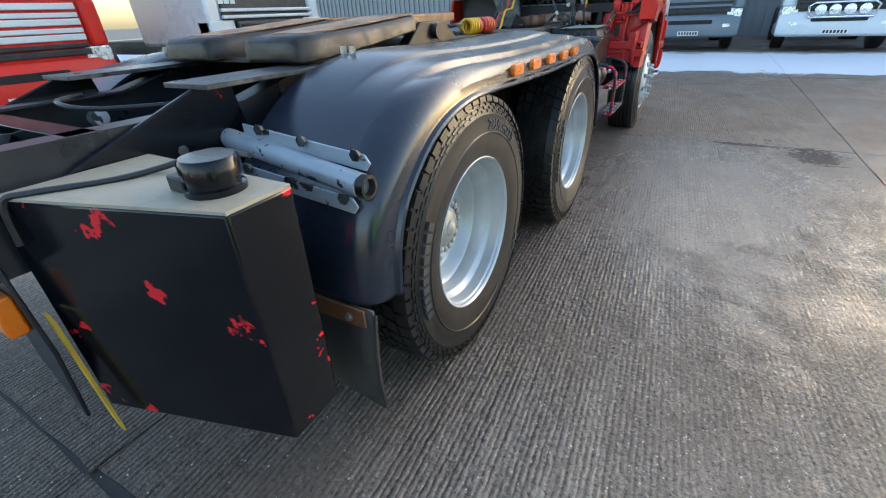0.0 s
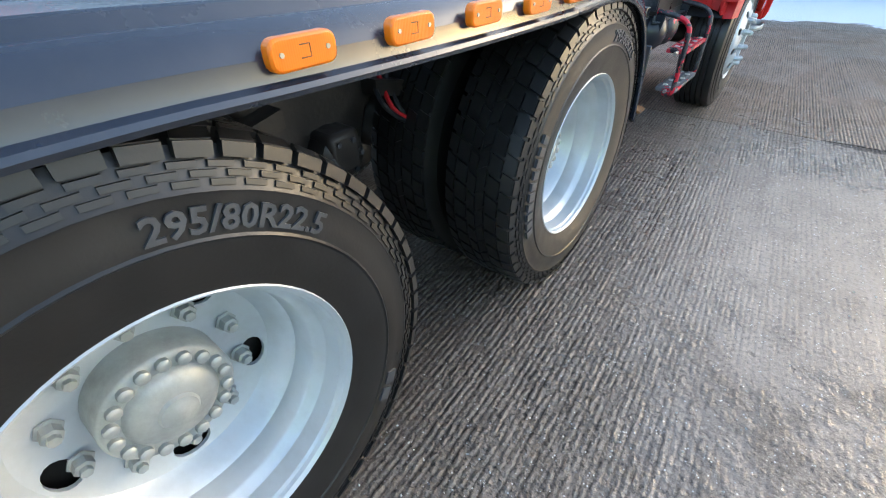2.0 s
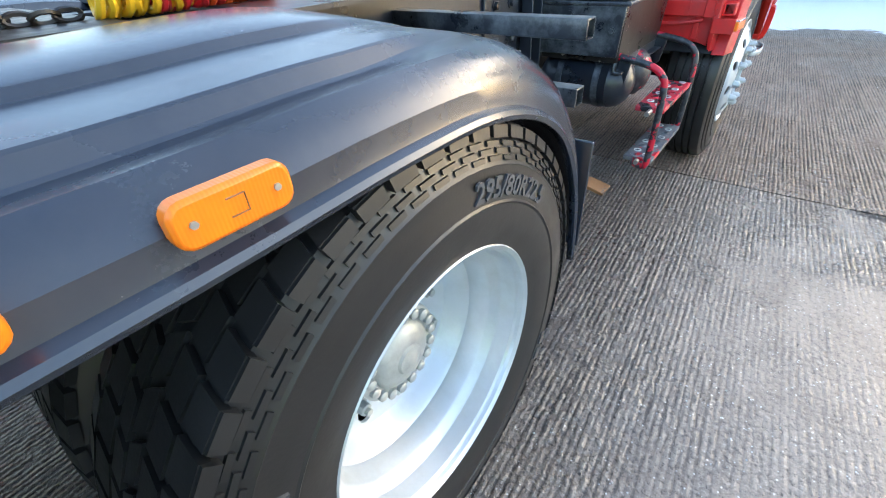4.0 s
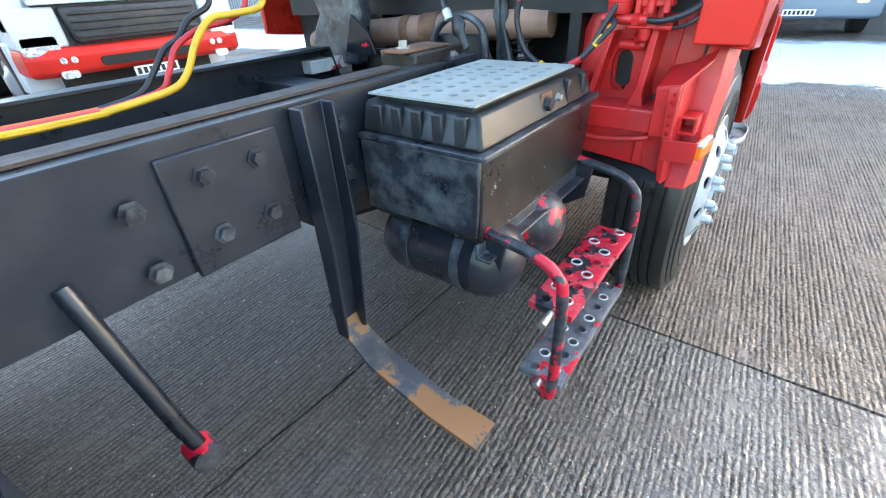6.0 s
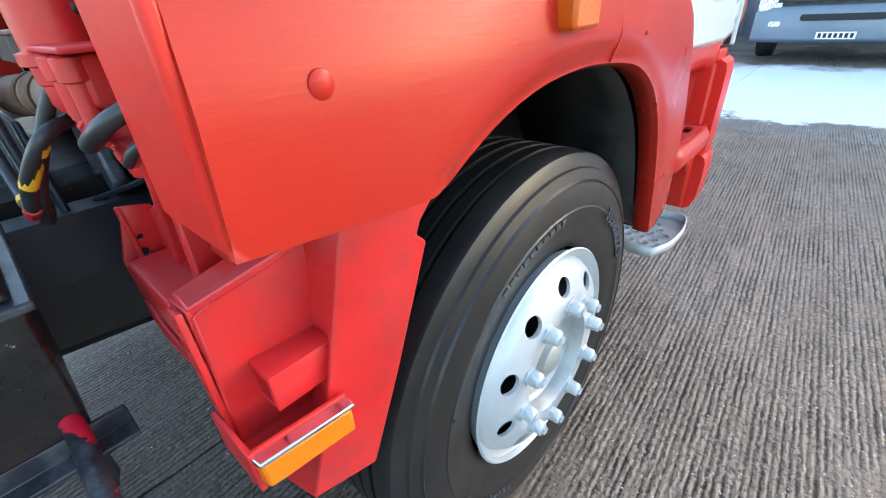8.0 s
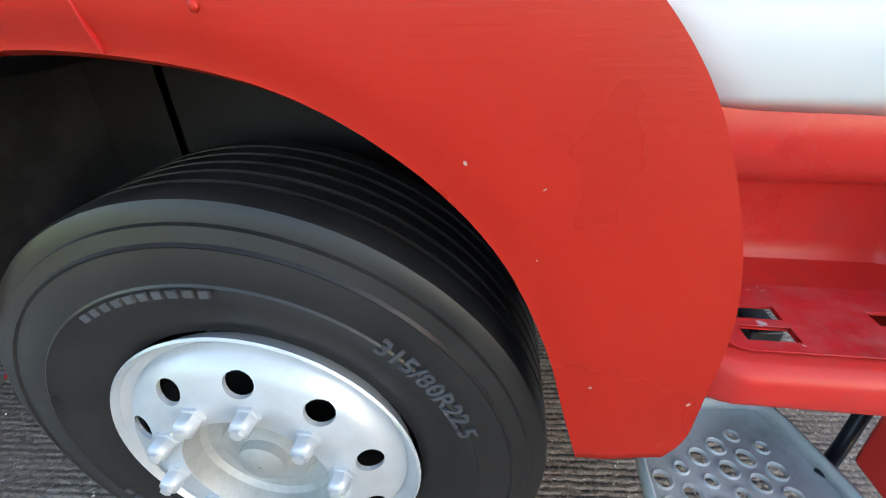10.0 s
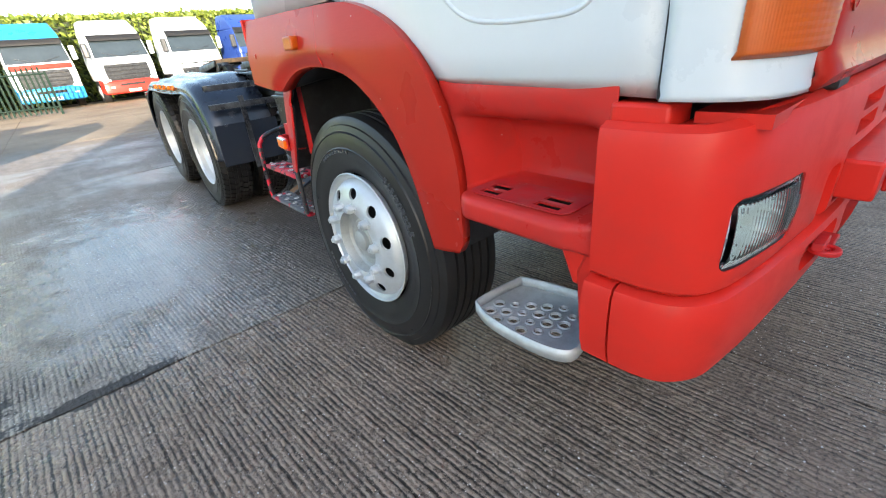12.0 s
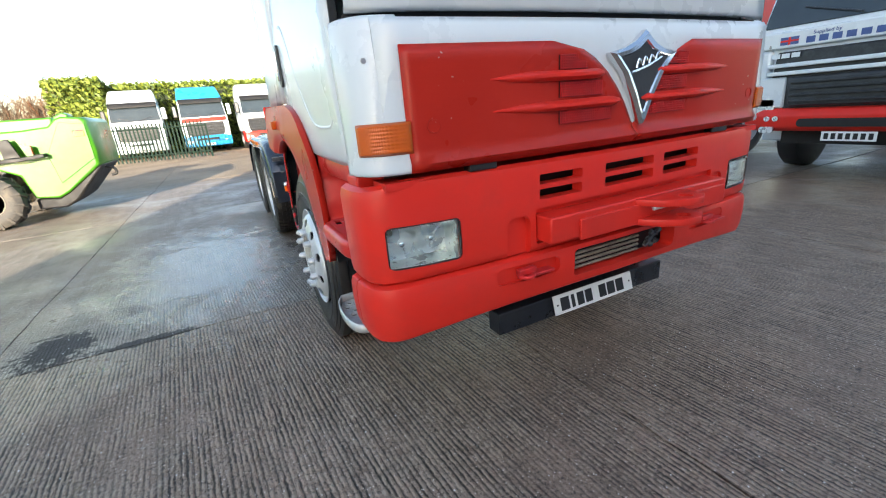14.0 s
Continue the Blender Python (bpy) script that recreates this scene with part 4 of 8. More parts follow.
# front corners: white, with the indicator
for s in (1, -1):
    plan = corner_plan(s)
    rows = []
    for z, d in ((1.118, 0.012), (1.128, 0.003), (1.142, 0.0), (1.25, 0.0), (1.40, -0.012), (1.56, -0.03), (1.575, -0.04)):
        rows.append([(x, y + d - (0.012 if d > 0.005 else 0), z) for x, y in plan])
    corner = part("corner_panel", sheet(rows), WHITE, truck, "white front corner panel", solid=0.02, angle=50)
    ind = []
    ribs = [(1.188 + 0.0054 * k, 0.0112 + (0.0007 if k % 2 else 0.0)) for k in range(16)]
    for z, d in [(1.180, 0.004)] + ribs + [(1.277, 0.004)]:
        pl = [p for p in plan if p[1] > 5.638]
        ind.append([(x + s * d * 0.5, y + d, z) for x, y in pl])
    part("indicator", sheet(ind), AMBER_DEEP, corner, "ribbed amber front indicator", solid=0.012, angle=15)
    bm = bmesh.new()
    bolt(bm, mir(0.02, s), 5.722, 1.45, 1, 0.006, 0.004)
    part("screw", bm, ZINC, corner)

# upper front: white panel, windscreen, roof, back
def front_row(z, inset, dx=0.0):
    return [(XC + (1.045 - dx) * f, front_y(XC + f) - inset - 0.05 * abs(f) ** 6, z) for f in [i / 8 - 1 for i in range(17)]]


part("front_panel", sheet([front_row(z, i) for z, i in ((1.585, 0.035), (1.60, 0.022), (1.75, 0.03), (1.82, 0.06))]), WHITE, truck, "white panel under the windscreen", solid=0.02)
part("gap_strip", sheet([front_row(1.572, 0.06), front_row(1.588, 0.06)]), DARK, truck)
part("windscreen", sheet([front_row(z, i, 0.03) for z, i in ((1.83, 0.07), (2.1, 0.13), (2.45, 0.22))]), SCREEN, truck, "dark glass windscreen")
part("roof", ring_loft([[(XC - 1.03, y, z0), (XC + 1.03, y, z0), (XC + 1.0, y, z1), (XC - 1.0, y, z1)] for y, z0, z1 in ((3.76, 2.6, 2.95), (4.6, 2.6, 3.0), (5.2, 2.55, 2.85), (5.55, 2.45, 2.6))]), WHITE, truck, bevel=0.03)
part("cab_back", one_box(2 * XC - 0.050, 0.050, 3.74, 3.76, 1.42, 2.62), WHITE, truck, "white cab rear wall")
part("cab_floor", one_box(2 * XC + 0.05, -0.05, 3.77, 5.60, 1.22, 1.30), DARK, truck)

# grille: white surround and red panels with ribs and mesh
def v_edge(s):
    pts = [(-0.60, 1.492), (-0.70, 1.480), (-0.775, 1.450), (-0.86, 1.39), (-0.93, 1.32), (-0.985, 1.245), (-1.03, 1.165)]
    return [(x - 0.053 if s > 0 else -2.12 - (x - 0.053), z) for x, z in pts]


part("grille_surround", sheet([[(x, front_y(x) - 0.012 + d, z) for x in [XC - 0.99 + 1.98 * i / 24 for i in range(25)]] for z, d in ((1.145, 0.0), (1.2, 0.0), (1.35, -0.002), (1.49, -0.006), (1.545, -0.008), (1.568, -0.022))]), WHITE, truck, "white grille surround", solid=0.02)
for s in (1, -1):
    edge = v_edge(s)
    poly = [(mir(-0.085, s), 1.128), (mir(-0.085, s), 1.490)] + edge + [(-1.07, 1.150), (mir(-0.6, s), 1.136)]
    zs = [1.118 + (1.49 - 1.118) * k / 14 for k in range(15)]
    rows = []
    ex = [(1.117, -1.075 if s > 0 else -0.975), (1.15, -1.075 if s > 0 else -0.975)] + [(z, x if s > 0 else 2 * XC - x) for x, z in edge[::-1]]
    def lim(z):
        for (a, p), (b, q) in zip(ex, ex[1:]):
            if a <= z <= b:
                return p + (q - p) * (z - a) / max(1e-6, b - a)
        return ex[-1][1]
    for z in zs:
        w = lim(z) if z < 1.49 else -0.64
        row = []
        for k in range(25):
            f = k / 24
            x = -0.085 + f * (w + 0.085)
            fold = 0.020 * max(0.0, min(1.0, (x + 0.55) / -0.2)) if 1.17 < z < 1.48 else 0.0
            rim = 0.0 if 0 < k < 24 and z not in (zs[0], zs[-1]) else -0.010
            low_lip = 0.016 * math.exp(-((z - 1.140) / 0.022) ** 2)
            row.append((mir(x, s), front_y(x) + 0.010 - fold * 0.8 + rim + low_lip, z))
        rows.append(row)
    panel = part("grille_panel", sheet(rows), RED_BODY, truck, "red painted grille panel", solid=0.012, angle=60)
    for z, x1 in ((1.379, -0.87), (1.280, -0.955)):
        loops = []
        for k in range(15):
            f = k / 14
            x = -0.345 + f * (x1 + 0.345)
            h = 0.004 + 0.014 * min(1, f * 3) * (1 if f < 0.97 else 0.4)
            d = 0.010 + 0.028 * min(1, f * 2.2) * (1 if f < 0.97 else 0.3)
            yb = front_y(x) - 0.004
            loops.append([(mir(x, s), yb + q * d, z + v * h) for q, v in ((0, -1), (0.6, -0.9), (1, -0.3), (1, 0.3), (0.6, 0.9), (0, 1))])
        part("rib", ring_loft(loops), RED, panel, angle=50)
    for z0, z1, x1 in ((1.398, 1.445, -0.80), (1.306, 1.360, -0.88), (1.215, 1.262, -0.925)):
        yv = lambda x: front_y(x) + 0.002
        bm = bmesh.new()
        top_in = 0.05 if z0 > 1.39 else 0.0
        q = [(-0.665, z0), (x1, z0), (x1 + 0.02 + top_in, z1), (-0.665, z1)]
        prism(bm, [(mir(x, s), z) for x, z in q], 1, FY + 0.022, FY + 0.030)
        back = part("vent", bm, DARK, panel)
        bm = bmesh.new()
        k = -0.668
        while k > x1 + 0.01:
            box(bm, min(mir(k, s), mir(k - 0.0022, s)), max(mir(k, s), mir(k - 0.0022, s)), FY + 0.030, FY + 0.035, z0 + 0.001, z1 - 0.001 - (0.018 if k < x1 + top_in else 0))
            k -= 0.0095
        zz = z0 + 0.004
        while zz < z1:
            e = x1 + 0.01 + (top_in if zz > z1 - 0.02 else 0)
            box(bm, min(mir(-0.666, s), mir(e, s)), max(mir(-0.666, s), mir(e, s)), FY + 0.031, FY + 0.036, zz, zz + 0.0022)
            zz += 0.0085
        part("mesh_screen", bm, RED_CHASSIS, panel, "dirty red wire mesh")
    bm = bmesh.new()
    lathe(bm, [(front_y(-0.17) + 0.008, 0.024), (front_y(-0.17) + 0.0125, 0.024), (front_y(-0.17) + 0.0125, 0.020), (front_y(-0.17) + 0.009, 0.019)], 24, 0, 1.256, 1, mir(-0.173, s))
    part("round_boss", bm, RED_BODY, panel)

# kite-shaped badge: chrome frame over a dark mesh field with a plain silver shape
KC = (-1.078, 1.40)
def kite(k, d):
    pts = [(0.0, 0.122), (0.050, 0.084), (0.11, 0.060), (0.184, 0.046), (0.112, -0.025), (0.052, -0.125), (0.008, -0.222)]
    pts = pts + [(-x, z) for x, z in pts[::-1] if x > 0.0]
    return [(KC[0] + x * k, FY + d, KC[1] - 0.02 + (z + 0.02) * k) for x, z in pts]


badge = part("badge", ring_loft([kite(1.0, 0.02), kite(1.0, 0.042), kite(0.90, 0.056), kite(0.76, 0.052), kite(0.70, 0.042)]), CHROME, truck, "chrome kite-shaped badge", angle=25)
part("badge_field", ring_loft([kite(0.72, 0.036), kite(0.71, 0.046)]), surface("badge_mesh", (0.05, 0.05, 0.055), 0.35, 0.5, vary=0.4, scale=200, grain=250, relief=0.8), badge)
bm = one_tube([(KC[0] + 0.075, FY + 0.05, 1.375), (KC[0] + 0.03, FY + 0.053, 1.385), (KC[0] - 0.02, FY + 0.053, 1.40), (KC[0] - 0.085, FY + 0.05, 1.425)], 0.006, 6, 4)
for k in range(4):
    x = KC[0] + 0.05 - 0.034 * k
    tube(bm, [(x, FY + 0.05, 1.388 + 0.008 * k), (x - 0.008, FY + 0.052, 1.42 + 0.006 * k), (x - 0.02, FY + 0.05, 1.405 + 0.008 * k)], 0.005, 6, 3)
part("badge_shape", bm, CHROME, badge, "plain silver raised shape")

# bumper: upper shell and lower shell
def bumper_path(out, side_back):
    pts = [(0.078 + out, side_back), (0.078 + out, 5.54), (0.072 + out, 5.60), (0.050 + out, 5.655), (0.0 + out * 0.7, 5.695 + out), (-0.08, 5.716 + out), (-0.25, 5.738 + out), (-0.6, 5.762 + out), (XC, 5.772 + out)]
    right = [(p.x, p.y) for p in smooth_line([(x, y, 0) for x, y in pts], 4)]
    return right + [(2 * XC - x, y) for x, y in right[::-1][1:]]


def bumper_shell(z_of, out, side_back, thick=0.03):
    path = bumper_path(out, side_back)
    loops = []
    for i, (x, y) in enumerate(path):
        a, b = path[max(i - 1, 0)], path[min(i + 1, len(path) - 1)]
        tx, ty = b[0] - a[0], b[1] - a[1]
        L = math.hypot(tx, ty)
        nx, ny = -ty / L, tx / L
        if (x - XC) * nx + (y - 4.5) * ny < 0:
            nx, ny = -nx, -ny
        loops.append([(x + nx * d, y + ny * d, z) for d, z in z_of(x)])
    return ring_loft(loops)


def upper_section(x):
    e = min(1.0, abs(x - XC) / 1.05)
    b = 0.756 - 0.016 * e ** 4
    t = 1.098 - 0.018 * max(0.0, min(1.0, (abs(x - XC) - 0.95) / 0.12))
    return [(-0.045, t - 0.009), (-0.02, t), (0.0, t - 0.012), (0.006, t - 0.036), (0.006, 0.95), (0.004, 0.78), (0.0, b + 0.012), (-0.012, b), (-0.05, b)]


def lower_section(x):
    e = min(1.0, abs(x - XC) / 1.08)
    b, t = 0.560 - 0.058 * e ** 3, 0.750 - 0.016 * e ** 4
    return [(-0.06, t), (-0.016, t), (0.002, t - 0.008), (0.009, t - 0.030), (0.010, t - 0.09), (0.005, b + 0.06), (-0.008, b + 0.015), (-0.03, b), (-0.06, b + 0.002)]


bumper = part("bumper", bumper_shell(upper_section, 0.0, 5.462), RED, truck, "red painted steel bumper", angle=40)
slots = []
for x0, x1 in ((-0.572, -0.775), (-0.895, -1.178), (-1.245, -1.488)):
    for z0, z1 in ((1.012, 1.048), (0.956, 0.994)):
        slots.append(one_prism(rounded(x1, x0, z0, z1, 0.006, 2), 1, 5.5, 5.95))
slots.append(one_prism(rounded(-0.247, 0.014, 0.797, 0.948, 0.022), 1, 5.60, 5.9))
slots.append(one_prism(rounded(2 * XC - 0.014, 2 * XC + 0.247, 0.797, 0.948, 0.022), 1, 5.60, 5.9))
slots.append(one_prism(rounded(-0.53, -0.43, 0.70, 0.905, 0.03), 1, 5.735, 5.95))
slots.append(one_prism(rounded(-1.72, -1.62, 0.70, 0.905, 0.03), 1, 5.735, 5.95))
slots.append(one_prism(rounded(-1.62, -0.555, 0.786, 0.925, 0.01), 1, 5.738, 5.95))
cut(bumper, slots)
lower = part("lower_bumper", bumper_shell(lower_section, 0.006, 5.455), RED, truck, "red painted lower bumper", angle=40)
cuts = [one_prism(rounded(-1.35, -0.735, 0.610, 0.725, 0.02), 1, 5.5, 6.0)]
for a, b in ((-0.66, -0.37), (-1.75, -1.46)):
    cuts.append(one_prism(rounded(a, b, 0.655, 0.722, 0.028), 1, 5.752, 6.0))
for s in (1, -1):
    cuts.append(one_box(min(mir(0.05, s), mir(0.2, s)), max(mir(0.05, s), mir(0.2, s)), 5.522, 5.528, 0.4, 0.736))
cut(lower, cuts)
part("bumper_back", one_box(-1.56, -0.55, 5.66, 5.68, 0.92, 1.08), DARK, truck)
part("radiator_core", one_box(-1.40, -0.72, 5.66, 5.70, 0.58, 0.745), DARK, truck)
COOLER = surface("oil_cooler_metal", (0.30, 0.27, 0.21), 0.4, 0.5, vary=0.3, scale=20)
for k in range(5):
    z = 0.625 + 0.021 * k
    part("cooler_tube", one_tube([(-0.745, 5.735, z), (-1.16, 5.735, z)], 0.0065, 8), COOLER, truck, "grimy oil cooler tube")
bm = one_tube([(-1.20, 5.74, 0.63), (-1.24, 5.745, 0.67), (-1.30, 5.74, 0.69)], 0.012, 6, 3)
for k in range(5):
    bolt(bm, -1.24 + 0.03 * math.cos(k * 1.26), 5.745, 0.662 + 0.03 * math.sin(k * 1.26), 1, 0.010, 0.012)
part("bracket", bm, STEEL_WORN, truck)
# latches between bumper and grille
for x in (-0.35, 2 * XC + 0.35):
    part("latch", one_box(x - 0.055, x + 0.055, 5.70, 5.745, 1.094, 1.128), PLASTIC, truck, "black catch over the bumper", bevel=0.004)
part("bumper_ledge", one_box(2 * XC - 0.0, 0.0, 5.60, 5.72, 1.07, 1.094), RED, truck)
# towing beam with two lugs
beam = part("tow_beam", one_box(-1.60, -0.565, 5.69, 5.838, 0.797, 0.898), RED, truck, "red steel towing beam", bevel=0.008)
part("beam_plate", one_box(-1.585, -0.70, 5.838, 5.850, 0.790, 0.872), RED, beam, bevel=0.004)
for z in (0.880, 0.800):
    poly = [(-1.00, 5.835), (-1.05, 5.92), (-1.12, 5.975), (-1.21, 5.985), (-1.27, 5.95), (-1.29, 5.835)]
    lug = part("tow_lug", one_prism(poly, 2, z - 0.014, z + 0.014), RED, beam, bevel=0.004)
    cut(lug, [drum(-1.185, 5.925, z - 0.1, z + 0.1, 0.028)])
part("shackle", one_tube([(-1.16, 5.84, 0.862), (-1.10, 5.90, 0.866), (-1.04, 5.89, 0.860)], 0.010, 6, 3), ALLOY, beam)
# towing eyes in the lower bumper
for x in (-0.515, -1.605):
    bm = bmesh.new()
    lathe(bm, [(0.678, 0.018), (0.678, 0.034), (0.692, 0.034), (0.692, 0.018)], 16, 5.79, 0, 2, x + 0.03, True)
    box(bm, x - 0.10, x + 0.02, 5.76, 5.80, 0.674, 0.686)
    box(bm, x - 0.02, x + 0.06, 5.765, 5.79, 0.688, 0.710)
    part("tow_eye", bm, RED_CHASSIS, truck, "red towing eye", bevel=0.003)
# headlamps
for s in (1, -1):
    x0, x1 = sorted((mir(-0.247, s), mir(0.014, s)))
    cup = part("headlamp", one_box(x0 + 0.004, x1 - 0.004, 5.615, 5.62, 0.801, 0.944), REFLECTOR, truck, "clear glass headlamp")
    bm = bmesh.new()
    inner, outer = (x0, x1) if s > 0 else (x1, x0)
    box(bm, min(inner + s * 0.004, inner + s * 0.007), max(inner + s * 0.004, inner + s * 0.007), 5.62, 5.715, 0.801, 0.944)
    box(bm, min(outer - s * 0.004, outer - s * 0.007), max(outer - s * 0.004, outer - s * 0.007), 5.62, 5.684, 0.801, 0.944)
    for a, b in ((0.801, 0.804), (0.941, 0.944)):
        prism(bm, [(inner + s * 0.004, 5.62), (inner + s * 0.004, 5.715), (outer - s * 0.06, 5.695), (outer - s * 0.004, 5.672), (outer - s * 0.004, 5.62)], 2, a, b)
    part("bowl_side", bm, REFLECTOR, cup)
    for cx, r in ((mir(-0.16, s), 0.055), (mir(-0.05, s), 0.045)):
        bm = bmesh.new()
        lathe(bm, [(5.622, 0.012), (5.63, 0.03), (5.655, r), (5.658, r + 0.002)], 24, 0, 0.873, 1, cx)
        part("reflector", bm, REFLECTOR, cup)
        bm = bmesh.new()
        lathe(bm, [(5.63, 0.009), (5.672, 0.009), (5.676, 0.002)], 12, 0, 0.873, 1, cx)
        part("bulb", bm, CHROME, cup)
    path = sorted(bumper_path(0.0, 5.45))
    def skin(x):
        for (a, p), (b, q) in zip(path, path[1:]):
            if a <= x <= b and b > a:
                return p + (q - p) * (x - a) / (b - a)
        return 5.7
    rows = []
    for k in range(9):
        z = 0.802 + 0.141 * k / 8
        rows.append([(x, skin(x) + 0.001 + 0.008 * math.sin(math.pi * k / 8) ** 0.5, z) for x in [x0 + 0.004 + (x1 - x0 - 0.008) * i / 16 for i in range(17)]])
    bm = bmesh.new()
    for z0, z1 in ((0.7975, 0.803), (0.942, 0.9475)):
        lp = [(x, skin(x)) for x in [x0 + 0.002 + (x1 - x0 - 0.004) * i / 12 for i in range(13)]]
        prism(bm, [(x, y - 0.016) for x, y in lp] + [(x, y + 0.0015) for x, y in lp[::-1]], 2, z0, z1)
    for x in (x0 + 0.001, x1 - 0.006):
        box(bm, x, x + 0.005, skin(x) - 0.016, skin(x) + 0.0015, 0.800, 0.945)
    part("bezel", bm, PLASTIC, cup, "thin black lamp seal")
    lens = part("lens", sheet(rows), CLEAR, cup, "clear ribbed glass", solid=0.004)
    lens.visible_shadow = False
# under-bumper beam and plate
part("under_beam", one_box(-1.55, -0.49, 5.50, 5.585, 0.325, 0.43), BLACK, truck, "black cross beam under the bumper", bevel=0.005)
plate = part("number_plate", ring_loft([[(x, 5.598 + d, 0.440), (x, 5.605 + d, 0.440), (x, 5.630 + d, 0.352), (x, 5.623 + d, 0.352)] for x, d in ((-1.285, 0.0), (-0.775, 0.0))]), PLATE, truck, "white front number plate with dark characters", bevel=0.002)
for x, w in ((-0.840, 0.052), (-0.890, 0.02), (-0.937, 0.042), (-0.989, 0.044), (-1.080, 0.046), (-1.137, 0.05), (-1.197, 0.05)):
    part("character_bar", ring_loft([[(q, 5.6095, 0.4245), (q, 5.6107, 0.4245), (q, 5.6273, 0.366), (q, 5.6261, 0.366)] for q in (x - w / 2, x + w / 2)]), INK, plate)
for x in (-0.795, -1.265):
    bm = bmesh.new()
    lathe(bm, [(5.612, 0.005), (5.6195, 0.005), (5.6205, 0.001)], 8, 0, 0.396, 1, x)
    part("plate_screw", bm, INK, plate)

# step well between arch and bumper
WELL = [(0.030, 1.150), (0.036, 1.125), (0.033, 1.100), (0.024, 1.078), (0.006, 1.062), (-0.03, 1.052), (-0.100, 1.036), (-0.138, 1.016), (-0.152, 0.990), (-0.156, 0.905), (-0.151, 0.878), (-0.132, 0.863), (-0.05, 0.857),
        (0.060, 0.852), (0.080, 0.849), (0.090, 0.842), (0.094, 0.830), (0.092, 0.802), (0.084, 0.786), (0.055, 0.776)]
for s in (1, -1):
    bx = lambda a, b: (min(mir(a, s), mir(b, s)), max(mir(a, s), mir(b, s)))
    line = [(p.x, p.y) for p in smooth_line([(x, z, 0) for x, z in WELL], 2)]
    rows = []
    for k in range(33):
        f = k / 32
        row = []
        for x, z in line:
            up = max(0.0, min(1.0, (z - 0.93) / 0.17))
            y0 = 5.025 - 0.075 * up
            y = y0 + f * (5.475 - y0)
            e = max(0.0, min(1.0, f / 0.13, (1 - f) / 0.24))
            e = math.sin(e * math.pi / 2) ** 1.4
            hub_x = 0.040 + 0.022 * (1 - up)
            row.append((mir(hub_x + (x - hub_x) * e, s), y, z))
        rows.append(row)
    well = part("step_well", sheet(rows), RED_STEP, truck, "red moulded step with slots and scuffed tread", solid=0.003, angle=70)
    holes = []
    for y0, y1 in ((5.092, 5.158), (5.277, 5.352)):
        for xa, xb in ((-0.026, 0.004), (0.018, 0.048)):
            a, b = bx(xa, xb)
            holes.append(one_box(a, b, y0, y1, 0.80, 0.90))
    cut(well, holes)
    a, b = bx(-0.11, 0.066)
    worn = part("worn_tread", one_prism(rounded(a, b, 5.060, 5.385, 0.03), 2, 0.8595, 0.8615), RED_WORN, well, "scuffed red tread with bare metal")
    cut(worn, [one_box(*bx(xa, xb), y0, y1, 0.80, 0.90) for y0, y1 in ((5.092, 5.158), (5.277, 5.352)) for xa, xb in ((-0.026, 0.004), (0.018, 0.048))])
    part("well_skirt", one_prism([(5.03, 0.80), (5.46, 0.80), (5.46, 0.68), (5.40, 0.68), (5.36, 0.775), (5.03, 0.76)], 0, *bx(0.035, 0.048)), RED, truck, bevel=0.006)
    part("bumper_side", one_prism([(5.44, 1.068), (5.475, 1.068), (5.475, 0.51), (5.43, 0.51), (5.41, 0.72), (5.44, 0.80)], 0, *bx(-0.05, 0.052)), RED, truck, bevel=0.01)
    # hanging alloy tread
    out = [(0.068, 5.068), (0.098, 5.14), (0.108, 5.23), (0.106, 5.32), (0.090, 5.395), (0.045, 5.428), (-0.10, 5.395), (-0.175, 5.37), (-0.197, 5.335), (-0.18, 5.20), (-0.155, 5.095), (-0.13, 5.075), (0.02, 5.062)]
    poly = [(p.x, p.y) for p in smooth_line([(x, y, 0) for x, y in out + out[:1]], 3)][:-1]
    poly = [(mir(x, s), y) for x, y in poly]
    tread = part("step_tread", one_prism(poly, 2, 0.452, 0.458), ALLOY, truck, "perforated alloy step plate")
    holes = []
    for j in range(-1, 3):
        for i in range(-2, 4):
            x, y = -0.015 - 0.0275 * i + 0.049 * j, 5.192 + 0.0425 * i + 0.004 * j
            if not (-0.13 < x < 0.075 and 5.10 < y < 5.39):
                continue
            r = 0.015 if (i + 2 * j) % 3 else 0.010
            holes.append(drum(mir(x, s), y, 0.43, 0.5, r, 14))
            bm = bmesh.new()
            lathe(bm, [(0.4575, r), (0.4625, r + 0.002), (0.4625, r + 0.0035), (0.4575, r + 0.006)], 16, y, 0, 2, mir(x, s), True)
            part("grip_ring", bm, ALLOY, tread)
    cut(tread, holes)
    bm = bmesh.new()
    for i in range(len(poly)):
        a, b = poly[i], poly[(i + 1) % len(poly)]
        lo = [bm.verts.new((*a, 0.452)), bm.verts.new((*b, 0.452)), bm.verts.new((*b, 0.492)), bm.verts.new((*a, 0.492))]
        bm.faces.new(lo)
    bmesh.ops.remove_doubles(bm, verts=bm.verts, dist=0.0005)
    part("rim_wall", bm, ALLOY, tread, solid=0.006)
    part("hanger", one_tube([(mir(-0.05, s), 5.40, 0.45), (mir(-0.10, s), 5.46, 0.47), (mir(-0.14, s), 5.50, 0.55)], 0.014, 8, 3), BLACK, tread)

